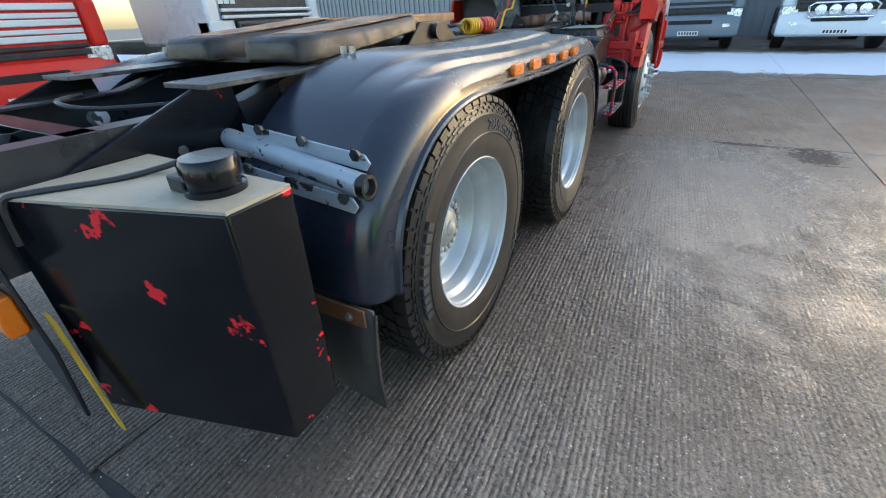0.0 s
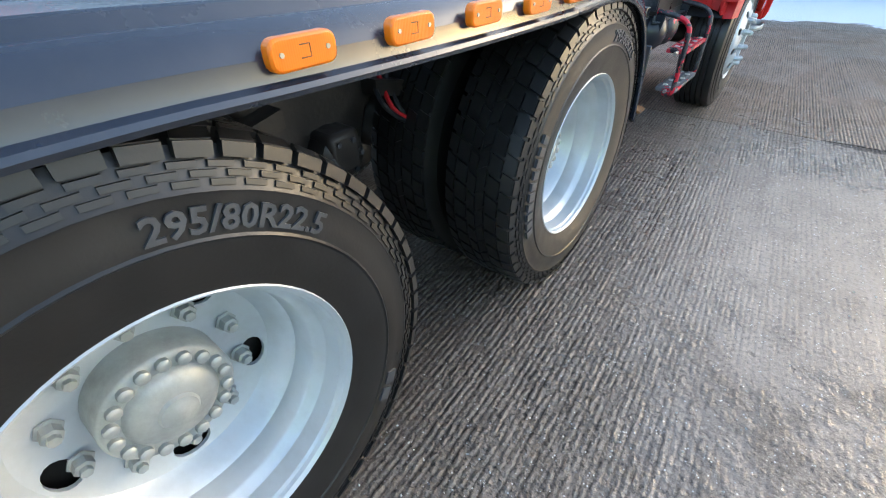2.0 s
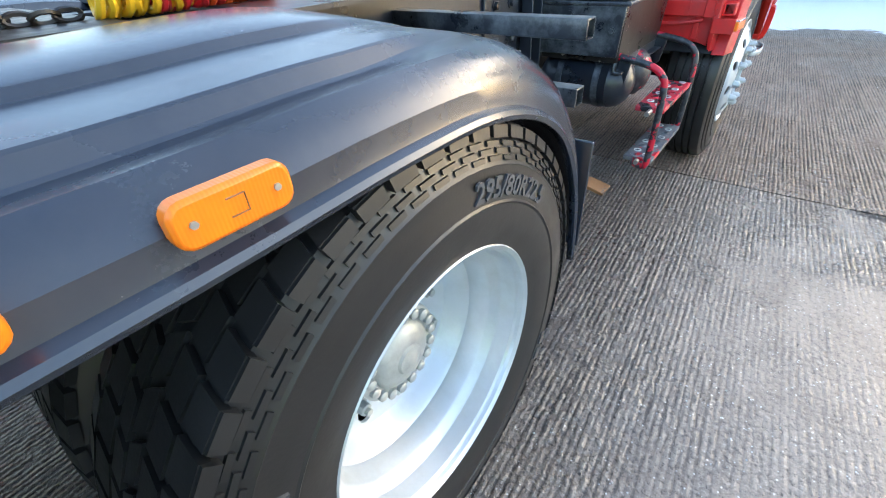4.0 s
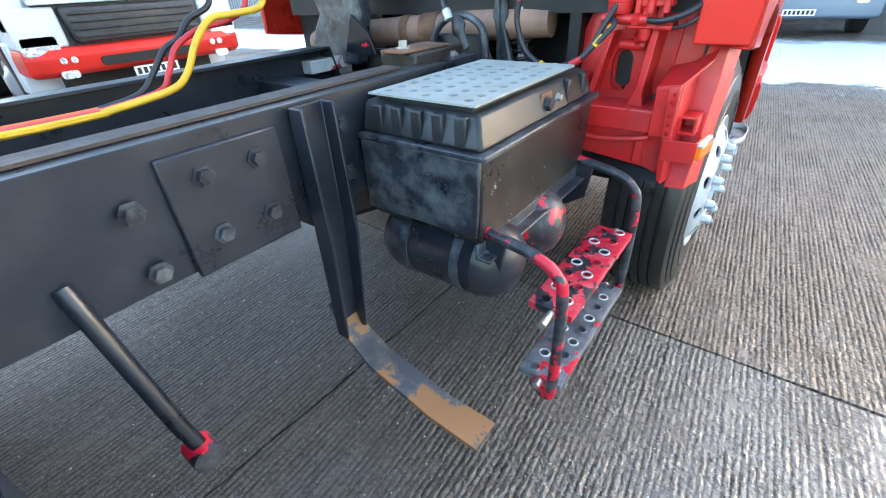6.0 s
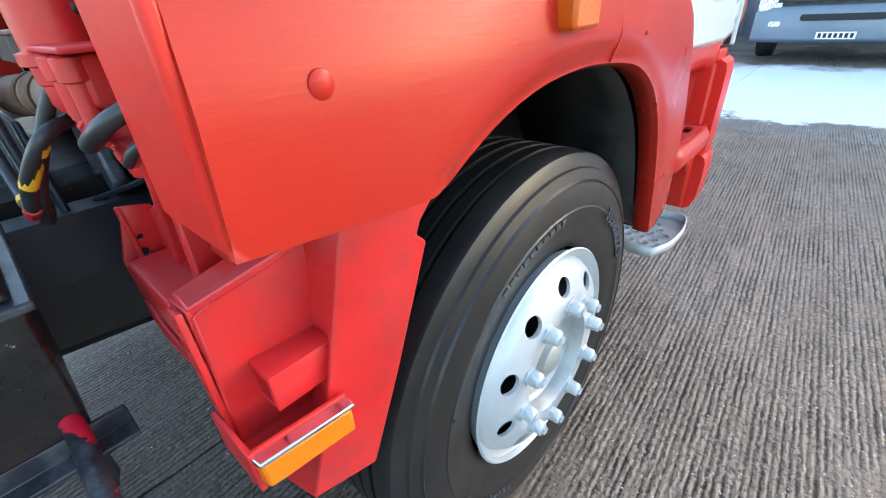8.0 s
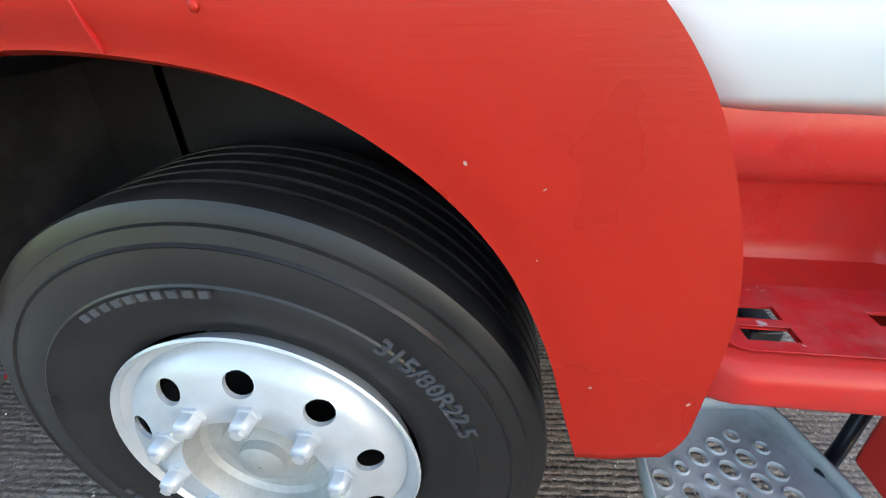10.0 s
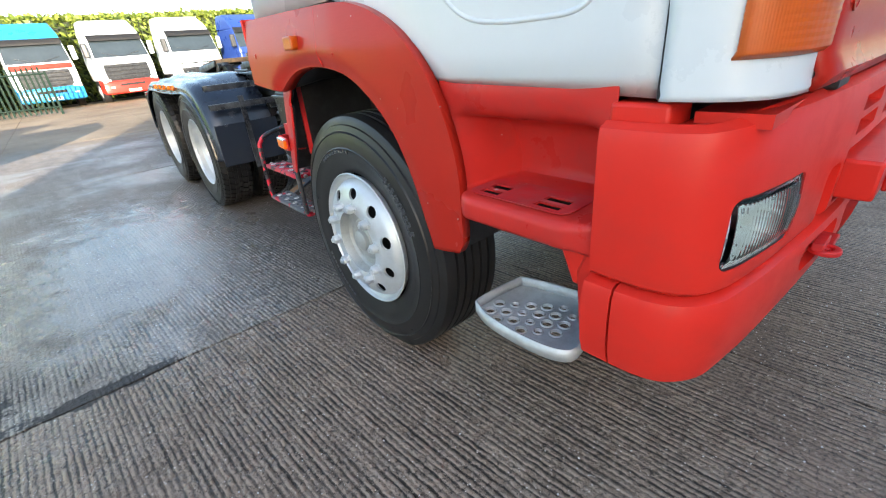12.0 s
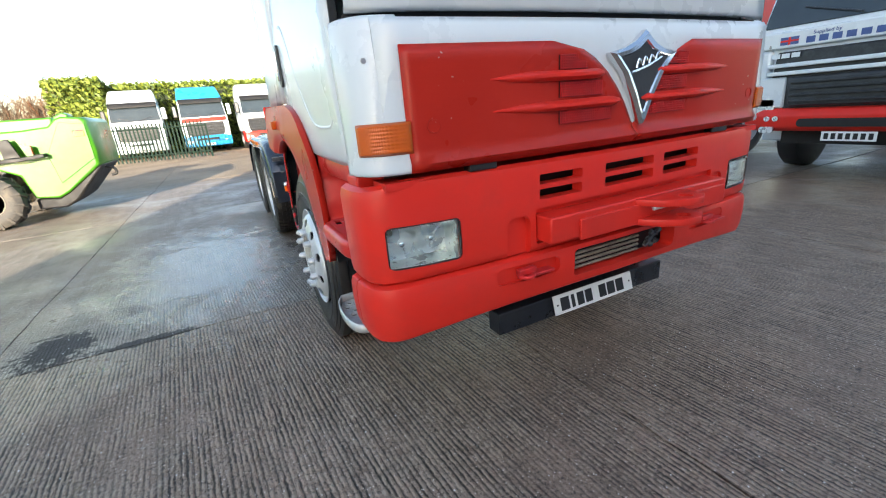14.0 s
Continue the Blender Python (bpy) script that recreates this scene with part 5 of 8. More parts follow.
for s in (1, -1):
    a, b = sorted((mir(-0.05, s), mir(0.050, s)))
    part("corner_cap", one_box(a, b, 5.462, 5.578, 1.05, 1.112), RED, truck, "red block over the bumper end", bevel=0.008)
    a, b = sorted((mir(-0.06, s), mir(0.040, s)))
    part("corner_ledge", one_box(a, b, 5.579, 5.655, 1.04, 1.074), RED, truck, "red ledge over the bumper end", bevel=0.006)
# side repeater on the wing
marker = part("side_marker", one_prism(rounded(4.17, 4.245, 1.265, 1.312, 0.01), 0, 0.10, 0.135), AMBER_DEEP, truck, "amber side repeater lamp", bevel=0.006)

# ---- rear mudguards ----
GUARD = [(-0.668, 0.595), (-0.664, 0.66), (-0.650, 0.76), (-0.605, 0.875), (-0.53, 0.97), (-0.41, 1.065), (-0.27, 1.125), (-0.10, 1.155), (0.10, 1.158), (0.35, 1.150), (0.70, 1.143), (1.1, 1.143), (1.35, 1.150), (1.55, 1.143),
         (1.72, 1.10), (1.86, 1.02), (1.96, 0.91), (2.03, 0.78), (2.065, 0.65), (2.085, 0.52)]


def mudguard(s):
    line = smooth_line([(y, z, 0) for y, z in GUARD], 4)
    rows = []
    for i, p in enumerate(line):
        a, b = line[max(i - 1, 0)], line[min(i + 1, len(line) - 1)]
        t = (b - a).normalized()
        n = Vector((-t.y, t.x, 0))
        rib = max(0.0, min(1.0, (p.x + 0.40) / 0.34, (1.74 - p.x) / 0.34))
        rib = rib * rib * (3 - 2 * rib)
        # a tilted top, two steps down, a narrow gully, then the round shoulder and the flat side
        sec = [(-0.525, -0.040), (-0.522, -0.010), (-0.515, 0.012 * rib - 0.002), (-0.48, 0.020 * rib), (-0.43, 0.023 * rib), (-0.34, 0.017 * rib), (-0.268, 0.008 * rib), (-0.263, 0.006 * rib), (-0.252, -0.006 * rib), (-0.247, -0.0075 * rib),
               (-0.190, -0.011 * rib), (-0.138, -0.016 * rib), (-0.133, -0.019 * rib), (-0.119, -0.038 * rib), (-0.113, -0.041 * rib), (-0.096, -0.039 * rib - 0.002), (-0.072, -0.026 * rib - 0.008), (-0.048, -0.014 * rib - 0.018),
               (-0.028, -0.012 * rib - 0.031), (-0.014, -0.010 * rib - 0.050), (-0.006, -0.072), (-0.004, -0.092), (-0.002, -0.100), (0.010, -0.105), (0.014, -0.112), (0.010, -0.120), (-0.004, -0.122)]
        row = []
        for x, d in sec:
            q = p + n * d
            row.append((mir(x, s), q.x, q.y))
        rows.append(row)
    return part("mudguard", sheet(rows), FENDER, truck, "long grey-black plastic mudguard over two wheels", solid=0.005, angle=22)


for s in (1, -1):
    guard = mudguard(s)
    if s > 0:
        for y, z in ((0.3075, 1.085), (0.519, 1.083), (0.7325, 1.081), (0.949, 1.077), (1.150, 1.080)):
            lamp = part("side_lamp", one_prism(rounded(y - 0.052, y + 0.052, z - 0.022, z + 0.020, 0.014), 0, -0.007, 0.013), AMBER, guard, "amber side lamp", bevel=0.004)
            for d in (-0.036, 0.036):
                bm = bmesh.new()
                bolt(bm, 0.012, y + d, z, 0, 0.0036, 0.003)
                part("screw", bm, ZINC, lamp)
            part("lens_mark", one_tube([(0.013, y - 0.008, z - 0.008), (0.013, y + 0.008, z - 0.008), (0.013, y + 0.008, z + 0.008), (0.013, y - 0.008, z + 0.008)], 0.001, 4), RUST, lamp)
    # flat front board of the mudguard
    a, b = sorted((mir(-0.525, s), mir(-0.02, s)))
    board = part("mudguard_board", one_box(a, b, 2.085, 2.097, 0.47, 0.80), FENDER, truck, "black front board of the mudguard", bevel=0.003)
    for z, x1 in ((1.075, -0.045), (0.93, -0.05)):
        a, b = sorted((mir(-0.62, s), mir(x1, s)))
        bar = part("mudguard_stay", one_box(a, b, 2.00, 2.045, z - 0.022, z + 0.022), STEEL_WORN, truck, "square steel tube stay", bevel=0.003)
        cut(bar, [one_box(b - 0.03, b + 0.01, 2.004, 2.041, z - 0.018, z + 0.018)])
    a, b = sorted((mir(-0.30, s), mir(-0.26, s)))
    part("stay_upright", one_box(a, b, 2.10, 2.112, 0.42, 1.0), STEEL_WORN, truck)
    # bolted tube clamp on the back of the mudguard
    part("stay_tube", one_tube([(mir(-0.66, s), -0.545, 0.985), (mir(-0.045, s), -0.600, 0.925)], 0.030, 20), GALV, truck, "scuffed grey tube stay")
    bm = bmesh.new()
    lathe(bm, [(mir(-0.040, s), 0.022), (mir(-0.043, s), 0.030), (mir(-0.020, s), 0.030), (mir(-0.020, s), 0.022)], 20, -0.600, 0.923, 0, 0, True)
    part("tube_end", bm, GREASE, truck)
    for d, z in ((0.052, 0.975), (-0.052, 0.885)):
        poly = [(-0.50, z + 0.055), (-0.06, z + 0.012), (-0.045, z - 0.01), (-0.06, z - 0.03), (-0.50, z + 0.012)]
        bm = bmesh.new()
        yb = -0.553 if d > 0 else -0.618
        prism(bm, [(mir(x, s), zz) for x, zz in poly], 1, yb - 0.006, yb)
        clamp = part("clamp_plate", bm, GALV, truck, "scuffed grey clamp strip", bevel=0.002)
        for x in (-0.42, -0.26, -0.08):
            bm = bmesh.new()
            bolt(bm, mir(x, s), yb - 0.02, z + 0.012 - (x + 0.08) * 0.1, 1, 0.011, 0.014)
            part("clamp_bolt", bm, STEEL_WORN, clamp)
    # hanging mud flap with a rusty strip
    rows = []
    for k in range(9):
        f = k / 8
        rows.append([(mir(x, s), -0.655 - 0.03 * math.sin(f * 2.2) + 0.02 * f + 0.006 * math.sin(9 * x), 0.585 - 0.375 * f + (0.11 * f * max(0, (-0.02 - x) / 0.5) if k == 8 else 0)) for x in [-0.56 + 0.54 * i / 10 for i in range(11)]])
    flap = part("mud_flap", sheet(rows), FLAP, truck, "torn black rubber mud flap", solid=0.008)
    a, b = sorted((mir(-0.56, s), mir(-0.03, s)))
    part("flap_strip", one_box(a, b, -0.684, -0.676, 0.545, 0.60), RUST, flap, "rusty steel strip")
    for k in range(4):
        bm = bmesh.new()
        bolt(bm, mir(-0.08 - 0.14 * k, s), -0.684, 0.57, 1, 0.009, -0.010)
        part("flap_bolt", bm, ZINC, flap)
    bm = bmesh.new()
    for k in range(42):
        z = 0.57 - 0.34 * k / 42
        x = mir(-0.018, s)
        yy = -0.655 - 0.03 * math.sin((0.585 - z) / 0.375 * 2.2) + 0.02 * (0.585 - z) / 0.375
        box(bm, min(x, x + 0.010 * s), max(x, x + 0.010 * s), yy - 0.005, yy + 0.005, z, z + 0.004)
    part("frayed_edge", bm, FLAP, flap)

# ---- chassis ----
RAIL_T, RAIL_B = 1.13, 0.87
for s in (1, -1):
    xo, xi = mir(-0.61, s), mir(-0.68, s)
    bm = bmesh.new()
    sec = [(-0.61, RAIL_T), (-0.61, RAIL_B), (-0.69, RAIL_B), (-0.69, RAIL_B + 0.01), (-0.62, RAIL_B + 0.01), (-0.62, RAIL_T - 0.01), (-0.69, RAIL_T - 0.01), (-0.69, RAIL_T)]
    rail = part("chassis_rail", ring_loft([[(mir(x, s), y, z - (0.06 if y < -0.3 else 0.13 if y > 3.47 and z > 1 else 0)) for x, z in sec] for y in (-1.25, -0.45, -0.2, 3.3, 3.46, 3.50, 5.5)]), BLACK, truck, "black steel chassis rail", bevel=0.003)
    a, b = sorted((mir(-0.598, s), mir(-0.612, s)))
    part("flitch_plate", one_box(a, b, 2.46, 2.70, 0.86, 1.10), BLACK, rail, bevel=0.004)
    for y, z in ((2.53, 1.05), (2.53, 0.93), (2.64, 1.05), (2.64, 0.93), (2.86, 1.06), (2.86, 0.94), (2.40, 1.03), (2.40, 0.91), (-0.70, 0.98), (-0.70, 0.88), (-0.85, 0.95), (1.9, 1.05), (2.15, 1.0)):
        bm = bmesh.new()
        bolt(bm, mir(-0.598, s), y, z, 0, 0.015, 0.016 * s)
        part("rail_bolt", bm, STEEL_WORN, rail)
for y, w in ((-1.20, 0.06), (-0.80, 0.05), (0.72, 0.14), (2.2, 0.1), (3.2, 0.12)):
    part("cross_member", one_box(2 * XC + 0.62, -0.62, y - w / 2, y + w / 2, 0.90, 1.05 if y > 0 else 1.03), BLACK, truck, bevel=0.006)
# gusset plates at the tail
for s in (1, -1):
    a, b = sorted((mir(-0.585, s), mir(-0.60, s)))
    part("tail_gusset", one_prism([(-1.02, 0.98), (-0.62, 1.13), (-0.50, 1.13), (-0.46, 0.90), (-0.62, 0.84), (-1.02, 0.86)], 0, a, b), BLACK_SPOTS, truck, "black steel gusset", bevel=0.004)
    a, b = sorted((mir(-0.52, s), mir(-0.72, s)))
    part("gusset_flange", one_box(a, b, -0.62, 0.1, 1.128, 1.142), STEEL_WORN, truck, bevel=0.002)
for y, z0, z1 in ((-0.93, 0.98, 1.07), (-1.06, 0.96, 1.05), (-1.17, 0.93, 1.03)):
    part("tail_angle", one_prism([(y, z0), (y + 0.012, z0), (y + 0.012, z1 - 0.012), (y + 0.07, z1 - 0.012), (y + 0.07, z1), (y, z1)], 0, 2 * XC + 0.4, -0.62), BLACK_SPOTS, truck, "black steel angle with red paint spots", bevel=0.002)
part("tail_web", one_prism([(-1.06, 1.02), (-1.0, 1.06), (-0.93, 1.05), (-0.97, 1.0)], 0, -0.95, -0.94), STEEL_WORN, truck)
bm = bmesh.new()
box(bm, -0.72, -0.655, 2.2, 3.15, 1.1315, 1.138)
part("flange_strip", bm, surface("dark_rust", (0.045, 0.030, 0.026), 0.5, vary=0.4, scale=9, grain=70, relief=0.5, dirt=(0.03, 0.028, 0.028), dirt_amount=0.6), truck)
part("hose", one_tube([(-0.75, -0.4, 1.06), (-0.95, -0.7, 1.07), (-1.1, -0.75, 1.09), (-1.3, -0.6, 1.08)], 0.008, 6, 4), HOSE_BLACK, truck)

# coupling plate (fifth wheel)
part("mount_plate", one_box(-1.43, -0.595, -0.16, 1.35, 1.145, 1.157), GREASE, truck, "greasy black mounting plate")
coupling = part("coupling_plate", one_prism([(-1.40, 0.70), (-1.33, 1.10), (-1.18, 1.25), (-0.84, 1.25), (-0.69, 1.10), (-0.62, 0.70), (-0.60, 0.50), (-0.93, 0.48), (-1.02, 0.9), (-1.09, 0.48), (-1.42, 0.50)], 2, 1.240, 1.282), RUST_TOP, truck, "rusty fifth-wheel coupling plate", bevel=0.006)
for x0, x1 in ((-1.37, -1.07), (-0.87, -0.58)):
    loops = []
    for y, z1, z0, w in ((-0.225, 1.195, 1.160, 0.05), (-0.220, 1.218, 1.155, 0.015), (-0.20, 1.232, 1.150, 0.002), (-0.10, 1.240, 1.152, 0.0), (0.20, 1.256, 1.180, 0.0), (0.52, 1.282, 1.215, 0.0)):
        loops.append([(x0 + w, y, z0), (x1 - w, y, z0), (x1 - w, y, z1 - 0.03), (x1 - w - 0.012, y, z1 - 0.008), (x1 - w - 0.03, y, z1), (x0 + w + 0.03, y, z1), (x0 + w + 0.012, y, z1 - 0.008), (x0 + w, y, z1 - 0.03)])
    ramp_ob = part("ramp", ring_loft(loops), GREASE, coupling, "worn steel guide ramp", bevel=0.006)
    loops = []
    for y, z1, e in ((-0.12, 1.239, 0.05), (-0.05, 1.243, 0.025), (0.20, 1.260, 0.02), (0.52, 1.284, 0.02)):
        loops.append([(x0 + e, y, z1 - 0.002), (x1 - e, y, z1 - 0.002), (x1 - e, y, z1 + 0.0025), (x0 + e, y, z1 + 0.0025)])
    part("ramp_face", ring_loft(loops), RUST_TOP, coupling, "bright worn rusty face")
for x in (-1.40, -0.62):
    part("pedestal", one_prism([(0.45, 1.15), (0.95, 1.15), (0.82, 1.25), (0.58, 1.25)], 0, x - 0.03, x + 0.03), GREASE, coupling, bevel=0.006)
    bm = bmesh.new()
    lathe(bm, [(x - 0.06, 0.035), (x + 0.06, 0.035)], 14, 0.70, 1.205)
    part("pivot_pin", bm, GREASE, coupling)
part("release_handle", one_tube([(-0.68, 0.85, 1.22), (-0.58, 0.86, 1.22), (-0.56, 0.9, 1.225), (-0.57, 0.96, 1.225), (-0.62, 0.97, 1.22)], 0.009, 6, 3), STEEL_WORN, coupling)
for x in (-0.48, -0.44, -1.55, -1.5):
    bm = bmesh.new()
    bolt(bm, x, -0.11, 1.157, 2, 0.011, 0.04)
    part("plate_bolt", bm, ZINC, coupling)

# coiled air lines behind the cab, and chain
for k, m in enumerate((HOSE_YELLOW, HOSE_RED, HOSE_ORANGE)):
    pts = []
    for i in range(170):
        a = i * 0.50
        pts.append((-0.74 + 0.04 * math.sin(a + k) + 0.012 * math.sin(i * 0.13 + k), 1.34 + 0.105 * k + 0.15 * i / 169 + 0.006 * math.sin(1.7 * a), 1.20 + 0.040 * math.cos(a + k)))
    tail = smooth_line([pts[-1], (-0.80, 1.75 + 0.08 * k, 1.19), (-0.92, 2.05, 1.17), (-1.02 - 0.03 * k, 2.30, 1.115), (-1.1 - 0.03 * k, 2.56, 1.098)], 5)[1:]
    part("coiled_hose", one_tube(pts + [tuple(p) for p in tail], 0.0085, 7), m, truck, "coiled plastic air line")
part("catwalk", one_box(-1.55, -0.45, 1.55, 2.05, 1.145, 1.155), BLACK, truck, "black deck plate")
for k in range(9):
    bm = bmesh.new()
    n = 10
    pts = [(-0.76 + 0.012 * math.sin(k) + 0.012 * (k % 2) * math.sin(2 * math.pi * i / n), 1.02 + 0.035 * k + 0.022 * math.cos(2 * math.pi * i / n), 1.168 + 0.010 * math.sin(2 * math.pi * i / n)) if True else (0, 1.55 + 0.012 * math.sin(2 * math.pi * i / n) * (k % 2), 1.168 + 0.012 * math.sin(2 * math.pi * i / n) * (1 - k % 2)) for i in range(n + 1)]
    tube(bm, pts, 0.005, 5)
    part("chain_link", bm, GREASE, truck)
# loose air lines that drop from the cab to the deck
for m, dx, line in ((HOSE_YELLOW, 0.0, ((3.45, 1.62), (3.20, 1.44), (3.082, 1.342), (3.042, 1.294), (2.949, 1.283), (2.884, 1.275), (2.827, 1.226), (2.776, 1.153), (2.717, 1.120), (2.55, 1.10))),
                    (HOSE_RED, -0.04, ((3.42, 1.62), (3.15, 1.45), (3.045, 1.344), (3.009, 1.288), (2.932, 1.262), (2.867, 1.253), (2.788, 1.216), (2.748, 1.159), (2.702, 1.115), (2.52, 1.095))),
                    (HOSE_BLACK, -0.08, ((3.35, 1.62), (3.05, 1.46), (2.957, 1.348), (2.926, 1.303), (2.864, 1.277), (2.820, 1.235), (2.772, 1.211), (2.721, 1.156), (2.66, 1.11), (2.50, 1.09)))):
    part("air_line", one_tube([(-1.1 + dx, y, z) for y, z in line], 0.0095 if dx == 0 else 0.008, 10, 6), m, truck, "flexible air line")

# ---- tank at the tail ----
plan = [(-0.045, -0.955), (-0.050, -0.800), (-0.58, -0.79), (-0.58, -1.115)]
tank = part("oil_tank", one_prism(plan, 2, 0.40, 0.993), BLACK_SPOTS, truck, "black steel tank with red paint spots", bevel=0.006)
plan2 = [(-0.047, -0.953), (-0.052, -0.802), (-0.578, -0.792), (-0.578, -1.112)]
part("tank_top", one_prism(plan2, 2, 0.990, 0.998), CREAM, tank, "dusty cream top with red overspray")
bm = bmesh.new()
lathe(bm, [(0.996, 0.058), (1.010, 0.058), (1.012, 0.050), (1.028, 0.050), (1.030, 0.056), (1.060, 0.056), (1.067, 0.050), (1.068, 0.002)], 32, -0.885, 0, 2, -0.165)
part("filler_cap", bm, BLACK_SPOTS, tank, "black filler cap")
part("cap_hinge", one_box(-0.25, -0.20, -0.93, -0.87, 0.998, 1.03), PLASTIC, tank, bevel=0.004)
part("cable", one_tube([(-0.53, -1.115, 0.90), (-0.53, -1.105, 0.99), (-0.50, -1.07, 1.003), (-0.42, -0.95, 1.003), (-0.38, -0.86, 1.01), (-0.30, -0.79, 1.035), (-0.2, -0.77, 1.03)], 0.007, 6, 5), HOSE_BLACK, tank, "black cable over the tank")
part("rear_board", one_prism([(-0.56, 0.62), (-0.60, 0.92), (-0.68, 0.90), (-0.72, 0.55), (-0.64, 0.36)], 1, -1.16, -1.15), BLACK, truck, "black lamp board", bevel=0.003)
part("marker_board", one_prism([(-0.545, 0.70), (-0.575, 0.72), (-0.53, 0.40), (-0.505, 0.36)], 1, -1.135, -1.128), YELLOW, truck, "scuffed yellow marker board")
part("tail_lamp", one_box(-0.68, -0.60, -1.20, -1.16, 0.68, 0.78), AMBER, truck, "amber tail lamp", bevel=0.006)

# ---- battery box, air tanks and steps ----
bx0, bx1, by0, by1 = -0.60, -0.245, 2.925, 3.545
box_body = part("battery_box", ring_loft([[(bx0, by0 + d, z), (bx1 - e, by0 + d, z), (bx1 - e, by1 - d, z), (bx0, by1 - d, z)] for z, d, e in ((0.80, 0.012, 0.010), (1.02, 0.0, 0.0))]), BOX_SIDE, truck, "weathered black battery box", bevel=0.006)
part("box_end", one_prism([(bx0, 1.012), (bx1 - 0.002, 1.012), (bx1 - 0.012, 0.825), (bx0, 0.825)], 1, by0 - 0.008, by0 + 0.004), STEEL_WORN, box_body, "blue-grey worn end panel", bevel=0.003)
part("box_lip", one_box(bx0 - 0.004, bx1 + 0.014, by0 - 0.012, by1 + 0.012, 1.012, 1.026), STEEL_WORN, box_body, bevel=0.004)
part("lid", ring_loft([[(bx0, by0 + d, z), (bx1 - d, by0 + d, z), (bx1 - d, by1 - d, z), (bx0, by1 - d, z)] for z, d in ((1.026, 0.004), (1.09, 0.022), (1.098, 0.030))]), PLASTIC, box_body, "black moulded lid", bevel=0.008)
cover = part("tread_cover", one_box(bx0 + 0.02, bx1 - 0.030, by0 + 0.022, by1 - 0.100, 1.112, 1.117), COVER, box_body, "perforated alloy tread plate on the lid")
holes = []
for i in range(5):
    for j in range(9):
        holes.append(drum(bx0 + 0.055 + 0.058 * i, by0 + 0.055 + 0.048 * j + (0.024 if i % 2 else 0), 1.10, 1.13, 0.0115, 12))
cut(cover, holes)
part("lid_gap", one_box(bx0 + 0.035, bx1 - 0.05, by0 + 0.04, by1 - 0.10, 1.0975, 1.1125), DARK, box_body)
for k in range(5):
    part("lid_rib", one_box(bx0 + 0.04 + 0.06 * k, bx0 + 0.07 + 0.06 * k, by0 + 0.006, by0 + 0.05, 1.03, 1.094), PLASTIC, box_body, bevel=0.004)
for y, w in ((3.36, 0.030), (3.46, 0.02)):
    part("lid_rib", one_box(bx1 - 0.03, bx1 - 0.006, y, y + w, 1.03, 1.094), PLASTIC, box_body, bevel=0.004)
bm = bmesh.new()
bolt(bm, bx1 - 0.018, 3.245, 1.056, 0, 0.016, 0.02)
part("lid_bolt", bm, STEEL_WORN, box_body)
part("rust_mark", one_box(bx1 - 0.024, bx1 - 0.0135, 3.215, 3.275, 1.030, 1.085), RUST, box_body, "rusty washer plate", bevel=0.003)
bm = bmesh.new()
bolt(bm, bx1 - 0.014, 3.305, 1.060, 0, 0.009, 0.014)
part("lid_bolt", bm, ZINC, box_body)
part("box_angle", one_prism([(bx1 + 0.020, 0.762), (bx1 + 0.020, 0.770), (bx1 - 0.012, 0.770), (bx1 - 0.012, 0.802), (bx1 - 0.020, 0.802), (bx1 - 0.020, 0.762)], 1, by0, by1 + 0.03), STEEL_WORN, box_body, "worn steel support angle", bevel=0.002)
for k in range(3):
    bm = bmesh.new()
    bolt(bm, bx0 + 0.13 + 0.09 * k, by0 - 0.008, 0.985 - 0.03 * k, 1, 0.010, -0.012)
    part("box_bolt", bm, STEEL_WORN, box_body)
for y, z in ((3.03, 0.705), (3.285, 0.695)):
    bm = bmesh.new()
    lathe(bm, [(-0.62, 0.01), (-0.61, 0.06), (-0.585, 0.095), (-0.55, 0.108), (-0.285, 0.108), (-0.283, 0.110), (-0.278, 0.108), (-0.245, 0.098), (-0.215, 0.070), (-0.198, 0.03), (-0.195, 0.002)], 32, y, z)
    tank_ob = part("air_tank", bm, BLACK_RED if y > 3.1 else BLACK, truck, "black air tank with a domed end", angle=50)
    for x in (-0.33, -0.50):
        bm = bmesh.new()
        lathe(bm, [(x - 0.014, 0.109), (x - 0.014, 0.112), (x + 0.014, 0.112), (x + 0.014, 0.109)], 28, y, z)
        part("tank_strap", bm, STEEL_WORN, tank_ob)


def step_board(z, x0, x1, y0, y1, mat, label, hole_rows):
    """A perforated tread with raised rings round its holes and turned-down edges."""
    st = part("side_step", ring_loft([[(x0, y, z - 0.022), (x0, y, z), (x1, y, z), (x1, y, z - 0.022)] for y in (y0, y1)]), mat, truck, label, bevel=0.003)
    hs = []
    for j in range(hole_rows):
        for i in range(2):
            cx, cy = x0 + (x1 - x0) * (0.30 + 0.40 * i), y0 + (y1 - y0) * (j + 0.5 + (0.22 if i else -0.12)) / hole_rows
            hs.append(drum(cx, cy, z - 0.06, z + 0.05, 0.0125, 12))
            bm = bmesh.new()
            lathe(bm, [(z - 0.002, 0.0125), (z + 0.004, 0.0135), (z + 0.004, 0.0155), (z - 0.002, 0.018)], 14, cy, 0, 2, cx, True)
            part("grip_ring", bm, ALLOY if (i + j) % 2 else mat, st)
    cut(st, hs)
    return st


